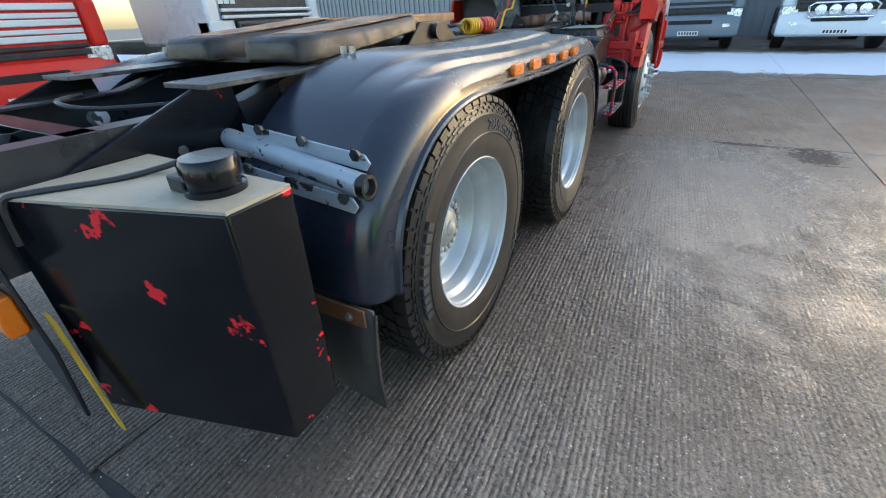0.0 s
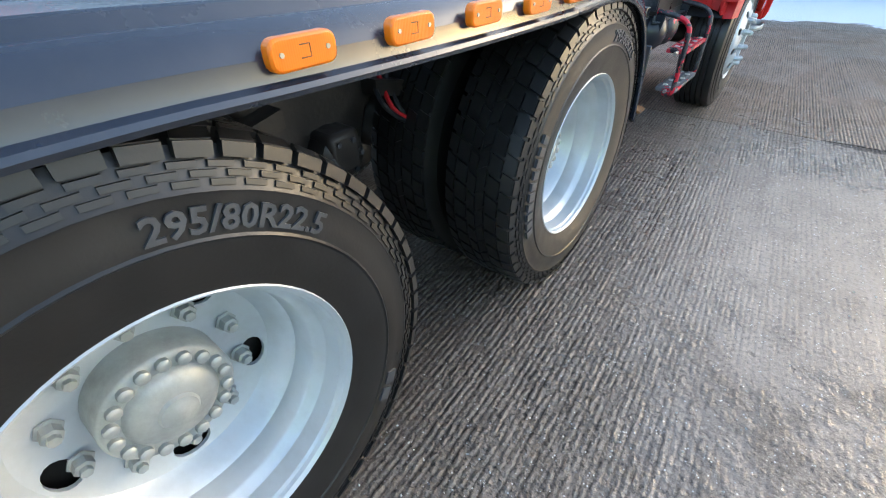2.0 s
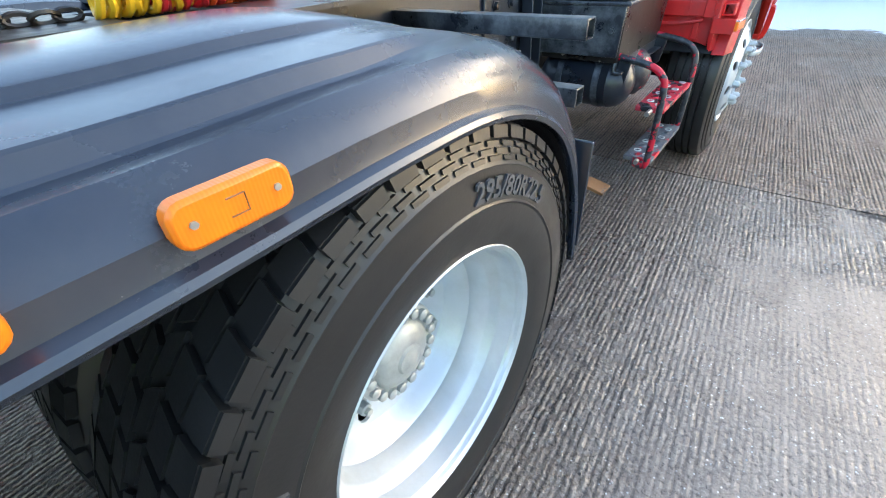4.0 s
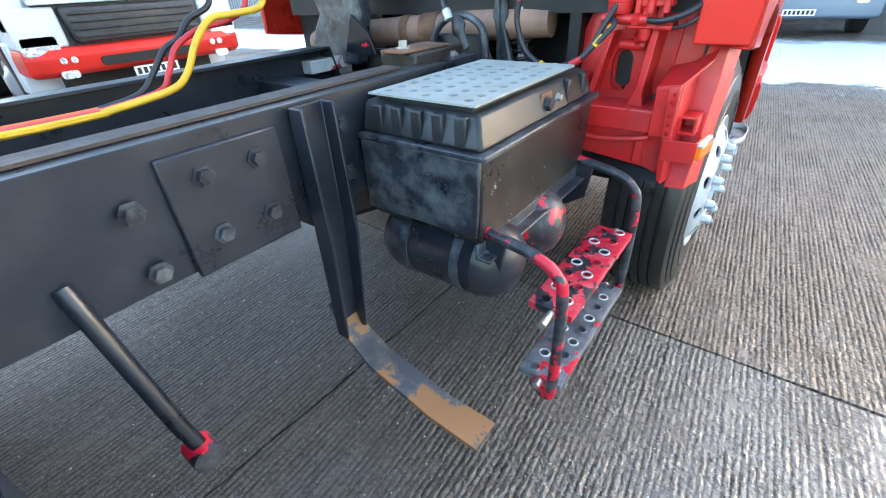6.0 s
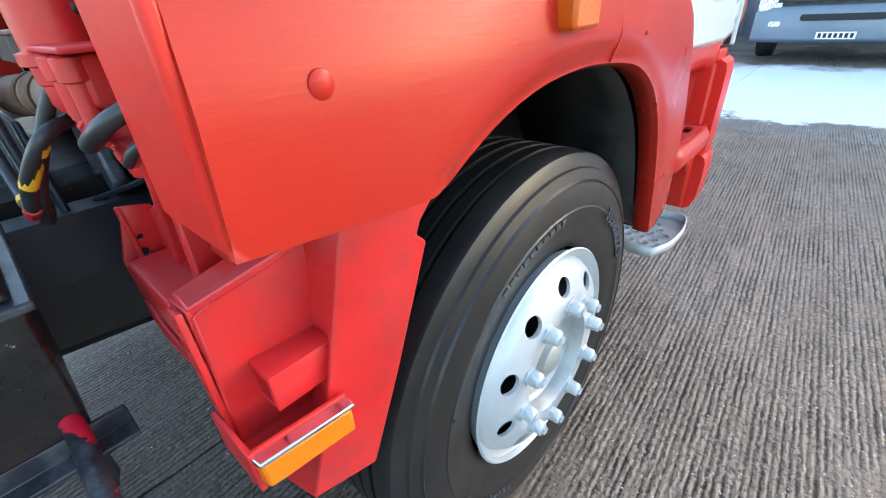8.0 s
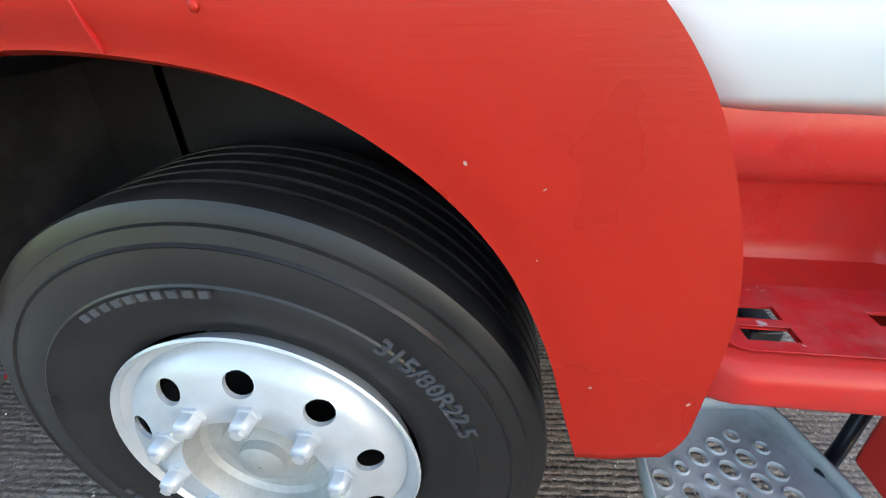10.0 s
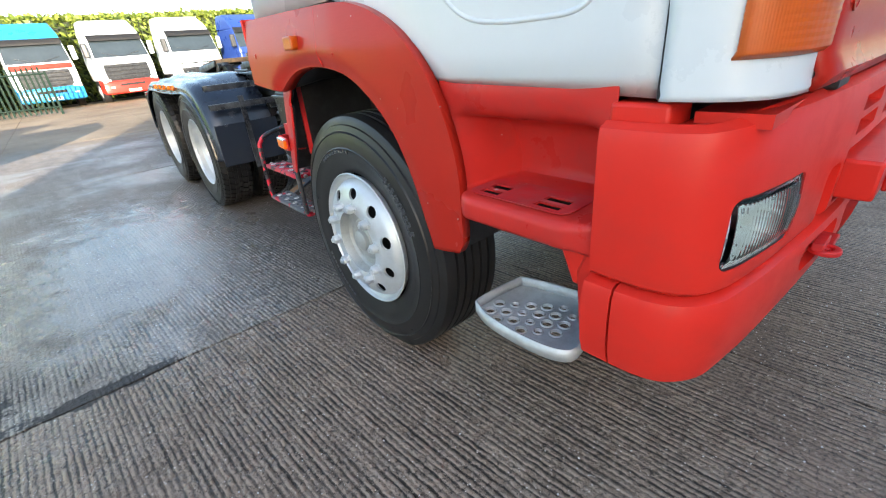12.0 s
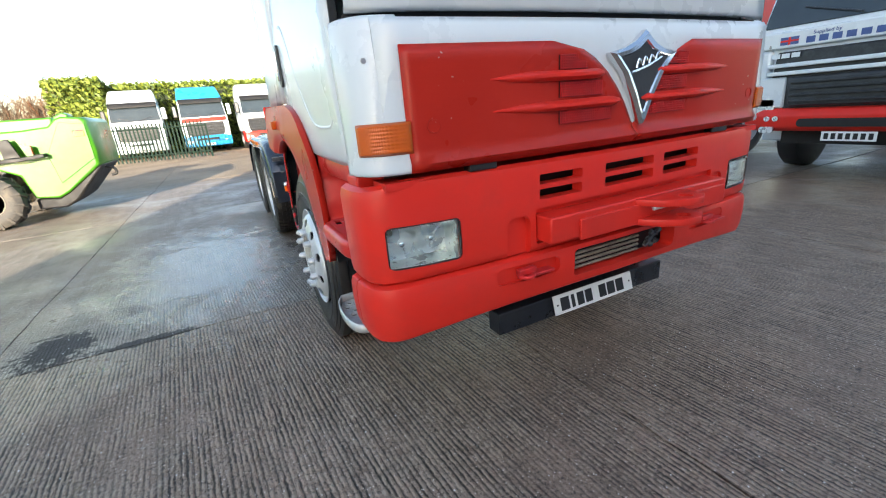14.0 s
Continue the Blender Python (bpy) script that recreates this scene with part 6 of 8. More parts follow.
step_board(0.62, -0.165, -0.045, 3.02, 3.50, STEP_RED, "perforated step with chipped red and black paint", 7)
step_board(0.40, -0.165, -0.040, 2.99, 3.50, STEP_GREY, "perforated step worn to grey metal", 8)
for y, f in ((2.965, -0.03), (3.515, 0.03)):
    part("step_hanger", one_tube([(-0.36, y - f, 0.85), (-0.26, y, 0.825), (-0.13, y, 0.80), (-0.075, y, 0.765), (-0.055, y, 0.70), (-0.055, y, 0.42), (-0.07, y, 0.375), (-0.12, y - f, 0.37)], 0.0145, 10, 5), BLACK_RED, truck, "bent steel tube with chipped red paint")
    part("hanger_web", one_prism([(-0.36, 0.84), (-0.20, 0.82), (-0.22, 0.70), (-0.34, 0.62)], 1, y - 0.006, y + 0.006), BLACK, truck, bevel=0.003)
for z in (0.605, 0.385):
    part("step_bar", one_tube([(-0.10, 2.965, z), (-0.10, 3.515, z)], 0.011, 8), ZINC, truck)

# bracket with a bent foot on the rail
part("rail_bracket", ring_loft([[(-0.60, y0, z), (-0.60, y1, z), (x, y1, z), (x, y1 - 0.008, z), (-0.592, y1 - 0.008, z), (-0.592, y0 + 0.008, z), (x, y0 + 0.008, z), (x, y0, z)] for z, y0, y1, x in ((1.125, 2.735, 2.825, -0.555), (0.80, 2.73, 2.82, -0.545), (0.50, 2.725, 2.80, -0.56))]), BLACK, truck, "black channel bracket on the rail", bevel=0.002)
foot = part("bracket_foot", ring_loft([[(x, y - w, z), (x, y + w, z), (x - 0.003, y + w, z - 0.014), (x - 0.003, y - w, z - 0.014)] for x, y, z, w in ((-0.62, 2.765, 0.60, 0.036), (-0.575, 2.77, 0.50, 0.038), (-0.50, 2.775, 0.43, 0.042), (-0.30, 2.79, 0.345, 0.045), (-0.16, 2.81, 0.30, 0.048))]), surface("rust_and_blue_paint", (0.035, 0.042, 0.055), 0.42, vary=0.4, scale=7, grain=80, relief=0.4, dirt=(0.30, 0.25, 0.18), dirt_amount=0.7, dirt_scale=6, patch=(0.26, 0.12, 0.045), patch_at=0.52, patch_scale=6), truck, "bent flat bar with rust and old blue paint", bevel=0.002)
part("drop_link", one_tube([(-0.612, 2.27, 0.95), (-0.59, 2.275, 0.90), (-0.545, 2.30, 0.62), (-0.53, 2.31, 0.56)], 0.016, 8), BLACK, truck)
bm = bmesh.new()
lathe(bm, [(-0.56, 0.03), (-0.50, 0.03)], 14, 2.31, 0.54)
part("link_joint", bm, BLACK_RED, truck, "joint with red paint marks")

# ---- behind the cab: red wing rear, valve, spring, exhaust ----
wall = part("wing_rear", one_prism([(-0.475, 1.04), (-0.455, 0.80), (-0.05, 0.755), (-0.02, 0.80), (-0.02, 1.30), (-0.345, 1.30), (-0.40, 1.17)], 1, 3.828, 3.84), RED_CHASSIS, truck, "dusty red wing rear wall", bevel=0.004)
# moulded tower beside the wheel: side face, slanting strip with a notch, sloping top
part("tower_side", ring_loft([[(-0.034, 3.655 + d, z), (-0.026, 3.655 + d, z), (v + 0.004, w, z), (v - 0.004, w, z)] for z, d, v, w in ((0.735, 0.0, -0.022, 3.705), (0.856, 0.004, -0.022, 3.800), (1.030, 0.010, -0.016, 3.815), (1.072, 0.105, -0.012, 3.818))]), RED_CHASSIS, wall, bevel=0.003)
TOWER = ((0.712, (-0.022, 3.690), (0.036, 3.702), (0.060, 3.795)), (0.856, (-0.022, 3.780), (0.040, 3.752), (0.062, 3.862)), (1.034, (-0.016, 3.800), (0.042, 3.806), (0.066, 3.934)),
         (1.048, (-0.016, 3.800), (0.042, 3.810), (0.064, 3.920)), (1.066, (-0.016, 3.800), (0.042, 3.815), (0.064, 3.928)), (1.095, (-0.012, 3.80), (0.042, 3.826), (0.064, 3.958)), (1.165, (0.0, 3.80), (0.042, 3.845), (0.064, 3.985)))
part("tower_strip", ring_loft([[(*v, z), (*c, z), (*o, z), (o[0] - 0.010, o[1] + 0.004, z), (c[0] - 0.004, c[1] + 0.012, z), (v[0], v[1] + 0.014, z)] for z, v, c, o in TOWER]), RED_CHASSIS, wall, "red slanting strip behind the wheel", bevel=0.003)
part("tower_liner", ring_loft([[(-0.40, v[1] + 0.045, z), (v[0], v[1] + 0.030, z), (c[0] - 0.010, c[1] + 0.022, z), (o[0] - 0.014, o[1] - 0.004, z), (o[0] - 0.018, o[1] + 0.002, z), (c[0] - 0.012, c[1] + 0.028, z), (v[0], v[1] + 0.036, z), (-0.40, v[1] + 0.051, z)] for z, v, c, o in TOWER]), PLASTIC, wall, "black wheel arch liner")
part("tower_top", ring_loft([[(x, y0, z0), (x, y1, z1), (x, y1, z1 - 0.012), (x, y0, z0 - 0.012)] for x, y0, z0, y1, z1 in ((-0.10, 3.668, 1.030, 3.83, 1.065), (-0.033, 3.664, 1.040, 3.82, 1.085), (0.0, 3.76, 1.075, 3.83, 1.12), (0.02, 3.79, 1.10, 3.84, 1.135))]), RED_CHASSIS, wall, bevel=0.003)
part("tower_front", one_prism([(-0.098, 1.028), (-0.030, 1.038), (-0.030, 0.88), (-0.098, 0.885)], 1, 3.662, 3.67), RED_CHASSIS, wall, bevel=0.003)
brk = part("drilled_flange", one_prism([(-0.062, 1.035), (-0.030, 1.040), (-0.028, 0.74), (-0.040, 0.745), (-0.050, 0.80)], 1, 3.652, 3.660), RED_CHASSIS, wall, "drilled red flange", bevel=0.0015)
cut(brk, [drum(-0.043, z, 3.6, 3.7, r, 10, 1) for z, r in ((1.015, 0.005), (0.990, 0.009), (0.955, 0.009), (0.925, 0.005), (0.90, 0.006))])
part("wing_return", one_box(-0.036, 0.105, 3.682, 3.698, 1.145, 1.41), RED, truck, "red wing return flange", bevel=0.006)
# cross beam with a dusty ledge, lower panel and pipe
part("cross_beam", one_box(-0.405, -0.060, 3.672, 3.83, 0.885, 0.958), RED_CHASSIS, wall, bevel=0.007)
part("beam_joint", one_box(-0.175, -0.168, 3.669, 3.70, 0.885, 0.961), RED_CHASSIS, wall)
part("lower_panel", one_prism([(-0.42, 0.90), (-0.41, 0.80), (-0.10, 0.765), (-0.055, 0.75), (-0.055, 0.90)], 1, 3.700, 3.712), RED_CHASSIS, wall, bevel=0.004)
for x in (-0.385, -0.125):
    part("panel_rib", one_prism([(x - 0.012, 0.89), (x + 0.012, 0.89), (x + 0.020, 0.775), (x - 0.016, 0.78)], 1, 3.690, 3.705), RED_CHASSIS, wall, bevel=0.005)
part("pipe_run", one_tube([(-0.40, 3.68, 0.878), (-0.34, 3.675, 0.858), (-0.25, 3.675, 0.850), (-0.14, 3.68, 0.862), (-0.10, 3.69, 0.872)], 0.009, 8, 4), RED_CHASSIS, wall)
# drilled edge plate on the inner side
edge = part("edge_plate", one_prism([(3.702, 1.045), (3.745, 1.035), (3.752, 0.99), (3.735, 0.80), (3.680, 0.79), (3.672, 0.95)], 0, -0.428, -0.419), RED_CHASSIS, wall, "drilled red edge plate", bevel=0.002)
cut(edge, [drum(y, z, -0.5, -0.3, r, 10, 0) for y, z, r in ((3.71, 0.985, 0.006), (3.705, 0.955, 0.011), (3.70, 0.92, 0.005), (3.70, 0.885, 0.008), (3.70, 0.85, 0.005))])
part("edge_face", one_prism([(-0.445, 1.04), (-0.419, 1.045), (-0.395, 0.80), (-0.425, 0.79)], 1, 3.695, 3.703), RED_CHASSIS, wall, bevel=0.002)
part("foot_block", ring_loft([[(-0.428 + e, 3.735 + e, z), (-0.345 - e, 3.735 + e, z), (-0.345 - e, 3.83, z), (-0.428 + e, 3.83, z)] for z, e in ((0.955, 0.0), (1.025, 0.004), (1.035, 0.012))]), RED_CHASSIS, wall, "red block with a dusty top", bevel=0.006)
# cast webs with an oval opening between them
for pts, a, b in (([(-0.340, 0.955), (-0.318, 0.955), (-0.268, 1.17), (-0.284, 1.17)], 3.728, 3.83), ([(-0.192, 0.955), (-0.140, 0.955), (-0.150, 1.00), (-0.128, 1.24), (-0.148, 1.24), (-0.172, 1.02)], 3.712, 3.83)):
    part("web_rib", one_prism(pts, 1, a, b), RED_CHASSIS, wall, bevel=0.004)
cut(part("web_plate", one_prism([(-0.33, 0.955), (-0.17, 0.955), (-0.15, 1.18), (-0.275, 1.18)], 1, 3.795, 3.803), RED_CHASSIS, wall), [one_prism(rounded(-0.282, -0.215, 0.982, 1.115, 0.033), 1, 3.7, 3.81)])
part("groove", one_prism([(-0.118, 0.97), (-0.105, 0.97), (-0.085, 1.20), (-0.098, 1.20)], 1, 3.815, 3.83), RED_CHASSIS, wall)
cut(wall, [one_prism(rounded(-0.276, -0.221, 0.990, 1.108, 0.028), 1, 3.7, 3.9)])
part("wall_liner", one_box(-0.47, -0.035, 3.856, 3.862, 0.76, 1.20), PLASTIC, wall, "black wheel arch liner")
# tray with the side marker
sock = part("socket", one_box(-0.024, 0.028, 3.700, 3.79, 0.890, 0.945), RED_CHASSIS, wall, bevel=0.002)
cut(sock, [one_box(-0.016, 0.020, 3.6, 3.78, 0.898, 0.937)])
part("tray_floor", one_prism([(-0.045, 3.650), (0.048, 3.652), (0.060, 3.765), (-0.02, 3.80)], 2, 0.818, 0.826), RED_CHASSIS, wall, bevel=0.002)
part("tray_front", one_prism([(-0.046, 3.644), (0.050, 3.646), (0.050, 3.653), (-0.046, 3.651)], 2, 0.818, 0.884), RED_CHASSIS, wall, bevel=0.0015)
lamp = part("marker_lamp", one_prism([(0.046, 3.650), (0.064, 3.653), (0.078, 3.768), (0.060, 3.770)], 2, 0.830, 0.872), AMBER, wall, "amber side marker with a chrome edge", bevel=0.005)
part("lamp_trim", one_prism([(0.044, 3.647), (0.066, 3.651), (0.080, 3.771), (0.058, 3.773)], 2, 0.872, 0.879), CHROME, lamp, bevel=0.002)
part("lamp_back", one_prism([(0.040, 3.646), (0.047, 3.647), (0.061, 3.772), (0.054, 3.773)], 2, 0.824, 0.882), RED, lamp, bevel=0.002)

# red overpainted valve with its cup, ports and hoses
def stack(cx, cy, prof, n=20):
    bm = bmesh.new()
    lathe(bm, prof, n, cy, 0, 2, cx)
    return bm


VY = 3.70
valve = part("cab_valve", one_box(-0.205, -0.105, VY - 0.022, VY + 0.03, 1.238, 1.286), RED_CHASSIS, truck, "red overpainted valve block", bevel=0.006)
part("cup", stack(-0.252, VY, [(1.222, 0.030), (1.232, 0.036), (1.252, 0.037), (1.254, 0.039), (1.272, 0.040), (1.274, 0.047), (1.286, 0.047), (1.288, 0.040), (1.36, 0.040)], 28), RED_CHASSIS, valve, "red filter bowl", angle=30)
part("top_plate", one_box(-0.285, -0.075, VY - 0.036, VY + 0.04, 1.288, 1.294), RED_CHASSIS, valve, bevel=0.002)
for x, r in ((-0.195, 0.009), (-0.160, 0.012), (-0.118, 0.010)):
    part("port_screw", stack(x, VY - 0.024, [(1.225, r), (1.262, r), (1.264, r * 1.5), (1.284, r * 1.5), (1.286, r)], 12), RED_CHASSIS, valve)
part("manifold", one_tube([(-0.300, VY - 0.005, 1.210), (-0.165, VY - 0.015, 1.206)], 0.0145, 14), RED_CHASSIS, valve)
part("manifold_nut", one_tube([(-0.206, VY - 0.012, 1.2075), (-0.186, VY - 0.013, 1.207)], 0.0185, 6), RED_CHASSIS, valve)
part("manifold_nut", one_tube([(-0.286, VY - 0.006, 1.2095), (-0.266, VY - 0.007, 1.209)], 0.0185, 6), RED_CHASSIS, valve)
part("neck", stack(-0.175, VY + 0.01, [(1.150, 0.014), (1.165, 0.018), (1.185, 0.018), (1.19, 0.026), (1.24, 0.026)], 14), RED_CHASSIS, valve)
part("valve_foot", one_box(-0.225, -0.095, VY - 0.012, VY + 0.05, 1.182, 1.200), RED_CHASSIS, valve, bevel=0.004)
part("small_port", one_tube([(-0.14, VY - 0.01, 1.187), (-0.095, VY - 0.014, 1.187)], 0.009, 8), RED_CHASSIS, valve)
part("drain_pipe", one_tube([(-0.200, 3.745, 1.16), (-0.205, 3.765, 1.135), (-0.215, 3.768, 1.131)], 0.012, 8, 3), RED_CHASSIS, valve)
part("cross_pipe", one_tube([(-0.256, 3.764, 1.131), (-0.180, 3.772, 1.129)], 0.0155, 14), RED_CHASSIS, valve)
part("valve_arm", one_prism([(-0.105, 1.25), (-0.05, 1.30), (-0.03, 1.38), (-0.10, 1.38), (-0.13, 1.29)], 1, VY, VY + 0.03), RED_CHASSIS, valve, bevel=0.006)
for pts, m, r in ((((-0.172, VY - 0.015, 1.206), (-0.125, VY - 0.035, 1.205), (-0.081, VY - 0.04, 1.216), (-0.045, VY - 0.025, 1.236), (-0.025, VY + 0.03, 1.262), (-0.03, VY + 0.10, 1.29)), HOSE_BLACK, 0.0088),
               (((-0.097, VY - 0.014, 1.187), (-0.065, VY - 0.022, 1.193), (-0.036, VY - 0.012, 1.213), (-0.03, VY + 0.05, 1.235)), HOSE_BLACK, 0.0055),
               (((-0.532, 3.60, 1.36), (-0.539, 3.60, 1.267), (-0.543, 3.60, 1.205), (-0.510, 3.60, 1.126), (-0.439, 3.60, 1.083), (-0.344, 3.60, 1.092), (-0.282, 3.61, 1.148), (-0.245, 3.64, 1.20), (-0.275, 3.68, 1.212)), HOSE_BLACK, 0.0085),
               (((-0.548, 3.62, 1.36), (-0.556, 3.62, 1.26), (-0.553, 3.62, 1.19), (-0.52, 3.62, 1.115), (-0.445, 3.62, 1.073), (-0.360, 3.61, 1.075), (-0.300, 3.62, 1.14), (-0.262, 3.66, 1.23), (-0.22, 3.72, 1.33)), HOSE_BLACK, 0.0085)):
    part("cab_hose", one_tube(pts, r, 10, 8), m, truck, "black rubber hose")
for pts, m in ((((-0.533, 3.60, 1.335), (-0.5365, 3.60, 1.295)), YELLOW), (((-0.5365, 3.60, 1.289), (-0.539, 3.60, 1.268)), HOSE_RED), (((-0.286, 3.609, 1.143), (-0.266, 3.622, 1.170)), HOSE_YELLOW), (((-0.256, 3.63, 1.184), (-0.249, 3.636, 1.193)), HOSE_YELLOW),
               (((-0.352, 3.60, 1.089), (-0.318, 3.602, 1.108)), HOSE_RED), (((-0.455, 3.601, 1.089), (-0.444, 3.60, 1.084)), HOSE_YELLOW), (((-0.405, 3.60, 1.081), (-0.392, 3.60, 1.082)), HOSE_YELLOW)):
    part("hose_tape", one_tube(pts, 0.0100, 10), m, truck, "coloured hose marking tape")
# coil spring strut
bm = bmesh.new()
tube(bm, [(-0.632 + 0.036 * math.cos(i * 0.4), 3.812 + 0.036 * math.sin(i * 0.4), 1.015 + 0.00185 * i) for i in range(118)], 0.0075, 8)
strut = part("spring_strut", bm, GREASE, truck, "dirty coil spring strut")
part("damper", stack(-0.632, 3.812, [(0.96, 0.02), (1.225, 0.020), (1.227, 0.046), (1.240, 0.046), (1.245, 0.034), (1.290, 0.034), (1.300, 0.022), (1.33, 0.022), (1.335, 0.03), (1.42, 0.03)]), GALV, strut, "grey-green damper body")
arm = part("strut_arm", ring_loft([[(a, 3.735, z), (b, 3.735, z), (b, 3.765, z), (a, 3.765, z)] for z, a, b in ((1.00, -0.690, -0.640), (1.03, -0.708, -0.618), (1.07, -0.700, -0.640), (1.19, -0.712, -0.672), (1.21, -0.722, -0.662), (1.28, -0.715, -0.678), (1.31, -0.775, -0.672), (1.42, -0.80, -0.68))]), STEEL_WORN, truck, "black cast cab mounting arm", bevel=0.008)
bm = bmesh.new()
bolt(bm, -0.748, 3.734, 1.300, 1, 0.014, -0.016)
part("arm_bolt", bm, ZINC, arm)
part("arm_rib", one_box(-0.696, -0.686, 3.722, 3.738, 1.04, 1.29), STEEL_WORN, arm, bevel=0.003)
# cab support post on the far rail, with a flaking plate at its foot
part("mount_post", ring_loft([[(a, 3.53, z), (b, 3.53, z), (b, 3.60, z), (a, 3.60, z)] for z, a, b in ((1.05, -1.56, -1.26), (1.18, -1.50, -1.22), (1.24, -1.45, -1.20), (1.62, -1.62, -1.30))]), STEEL_WORN, truck, "black cab support post", bevel=0.012)
part("post_gusset", one_prism([(-1.30, 1.10), (-1.12, 1.09), (-1.15, 1.17), (-1.24, 1.24)], 1, 3.515, 3.53), BLACK_SPOTS, truck, bevel=0.004)
part("worn_bracket", one_box(-1.56, -1.34, 3.36, 3.56, 1.035, 1.085), surface("flaked_grey_paint", (0.40, 0.41, 0.40), 0.5, vary=0.2, scale=10, grain=70, relief=0.3, patch=(0.35, 0.03, 0.03), patch_at=0.58, patch_scale=12), truck, "bracket with flaking grey paint", bevel=0.005)
blockp = part("rail_block", one_box(-0.80, -0.66, 3.22, 3.46, 1.10, 1.158), GREASE, truck, "greasy bracket block", bevel=0.006)
part("block_cap", one_prism([(-0.79, 3.21), (-0.69, 3.20), (-0.67, 3.40), (-0.79, 3.42)], 2, 1.158, 1.166), RUST, blockp, bevel=0.003)
bm = bmesh.new()
bolt(bm, -0.74, 3.26, 1.166, 2, 0.014, 0.022)
part("block_bolt", bm, ZINC, blockp)
bm = bmesh.new()
bolt(bm, -0.659, 3.40, 1.130, 0, 0.012, 0.013)
part("block_bolt", bm, ZINC, blockp)
# exhaust
ex = part("exhaust", one_tube([(-1.72, 3.72, 1.10), (-1.62, 3.715, 1.128), (-1.50, 3.72, 1.138), (-1.05, 3.76, 1.165), (-0.52, 3.815, 1.195)], 0.056, 24, 3), EXHAUST, truck, "rusted exhaust pipe", angle=50)
for a, b, r in (((-1.16, 3.749, 1.1585), (-1.12, 3.753, 1.161), 0.060), ((-1.06, 3.7585, 1.1645), (-0.98, 3.767, 1.168), 0.0615), ((-1.42, 3.725, 1.142), (-1.40, 3.727, 1.143), 0.059)):
    part("pipe_clamp", one_tube([a, b], r, 24), RUST, ex, "rusty pipe clamp")
part("heat_shield", ring_loft([[(x, 3.66, z), (x, 3.67, z), (x, 3.67, z - 0.035), (x, 3.66, z - 0.035)] for x, z in ((-1.58, 1.085), (-0.80, 1.118))]), GREASE, truck, "black heat shield strip", bevel=0.003)
# rubber buffer on its curved bracket
part("rubber_buffer", ring_loft([[(-0.785 + 0.75 * t + r * math.cos(q) * 0.75, 3.60 - 0.3 * t + r * math.sin(q) * 0.4, 1.205 - 1.0 * t + r * math.cos(q) * 0.6) for q in [2 * math.pi * i / 16 for i in range(16)]] for t, r in ((-0.02, 0.012), (0.0, 0.028), (0.012, 0.034), (0.022, 0.034), (0.032, 0.020), (0.04, 0.018), (0.08, 0.015), (0.082, 0.004))]), PLASTIC, truck, "black rubber buffer", angle=40)
part("buffer_bracket", one_tube([(-0.90, 3.62, 1.06), (-0.905, 3.62, 1.15), (-0.86, 3.62, 1.205), (-0.80, 3.62, 1.225), (-0.74, 3.62, 1.22), (-0.69, 3.62, 1.18), (-0.675, 3.62, 1.10), (-0.66, 3.62, 1.0)], 0.013, 8, 4), STEEL_WORN, truck, "curved black bracket")
part("bracket_plate", one_prism([(-0.97, 1.13), (-0.90, 1.165), (-0.70, 1.165), (-0.62, 0.98), (-0.99, 0.98)], 1, 3.64, 3.655), BLACK, truck, bevel=0.006)
part("tilt_ram", one_tube([(-0.828, 3.60, 1.232), (-0.90, 3.62, 1.40), (-0.98, 3.64, 1.60)], 0.011, 10), STEEL_WORN, truck, "grey tilt ram")
part("ram_end", one_tube([(-0.815, 3.598, 1.215), (-0.832, 3.602, 1.245)], 0.016, 10), ALLOY, truck)
for pts in (((-0.66, 3.50, 1.09), (-0.78, 3.54, 1.10), (-0.90, 3.56, 1.085), (-0.99, 3.50, 1.06)), ((-0.60, 3.52, 1.07), (-0.72, 3.55, 1.075), (-0.88, 3.58, 1.13), (-0.98, 3.55, 1.09)), ((-0.42, 3.80, 1.04), (-0.50, 3.78, 1.055), (-0.58, 3.76, 1.03), (-0.66, 3.7, 1.0))):
    part("loose_pipe", one_tube(pts, 0.0065, 6, 6), HOSE_BLACK, truck)
part("engine", one_box(-1.38, -0.66, 4.05, 5.2, 0.48, 1.22), DARK, truck, "dark greasy engine block", bevel=0.03)
part("gearbox", ring_loft([[(XC - r, y, 0.82 - r), (XC + r, y, 0.82 - r), (XC + r, y, 0.82 + r), (XC - r, y, 0.82 + r)] for y, r in ((2.9, 0.15), (3.3, 0.20), (4.05, 0.24))]), GREASE, truck, bevel=0.03)
part("prop_shaft", one_tube([(XC, 0.25, 0.60), (XC, 2.9, 0.82)], 0.055, 14), GREASE, truck)
for k in range(9):
    part("engine_pipe", one_tube([(-1.45 + 0.11 * k, 3.86, 1.30 + 0.03 * (k % 3)), (-1.38 + 0.11 * k, 3.88, 1.38), (-1.30 + 0.11 * k, 3.84, 1.33 + 0.05 * (k % 2)), (-1.22 + 0.11 * k, 3.85, 1.43)], 0.012 + 0.003 * (k % 3), 7, 4), HOSE_BLACK if k % 3 else GREASE, truck)
    part("clip_block", one_box(-1.40 + 0.10 * k, -1.36 + 0.10 * k, 3.80, 3.84, 1.275 - 0.01 * (k % 3), 1.31), GREASE, truck, bevel=0.006)
part("engine_bracket", one_prism([(-1.36, 1.30), (-1.22, 1.30), (-1.27, 1.22), (-1.33, 1.22)], 1, 3.84, 3.86), RED_CHASSIS, truck, "red engine bracket", bevel=0.004)
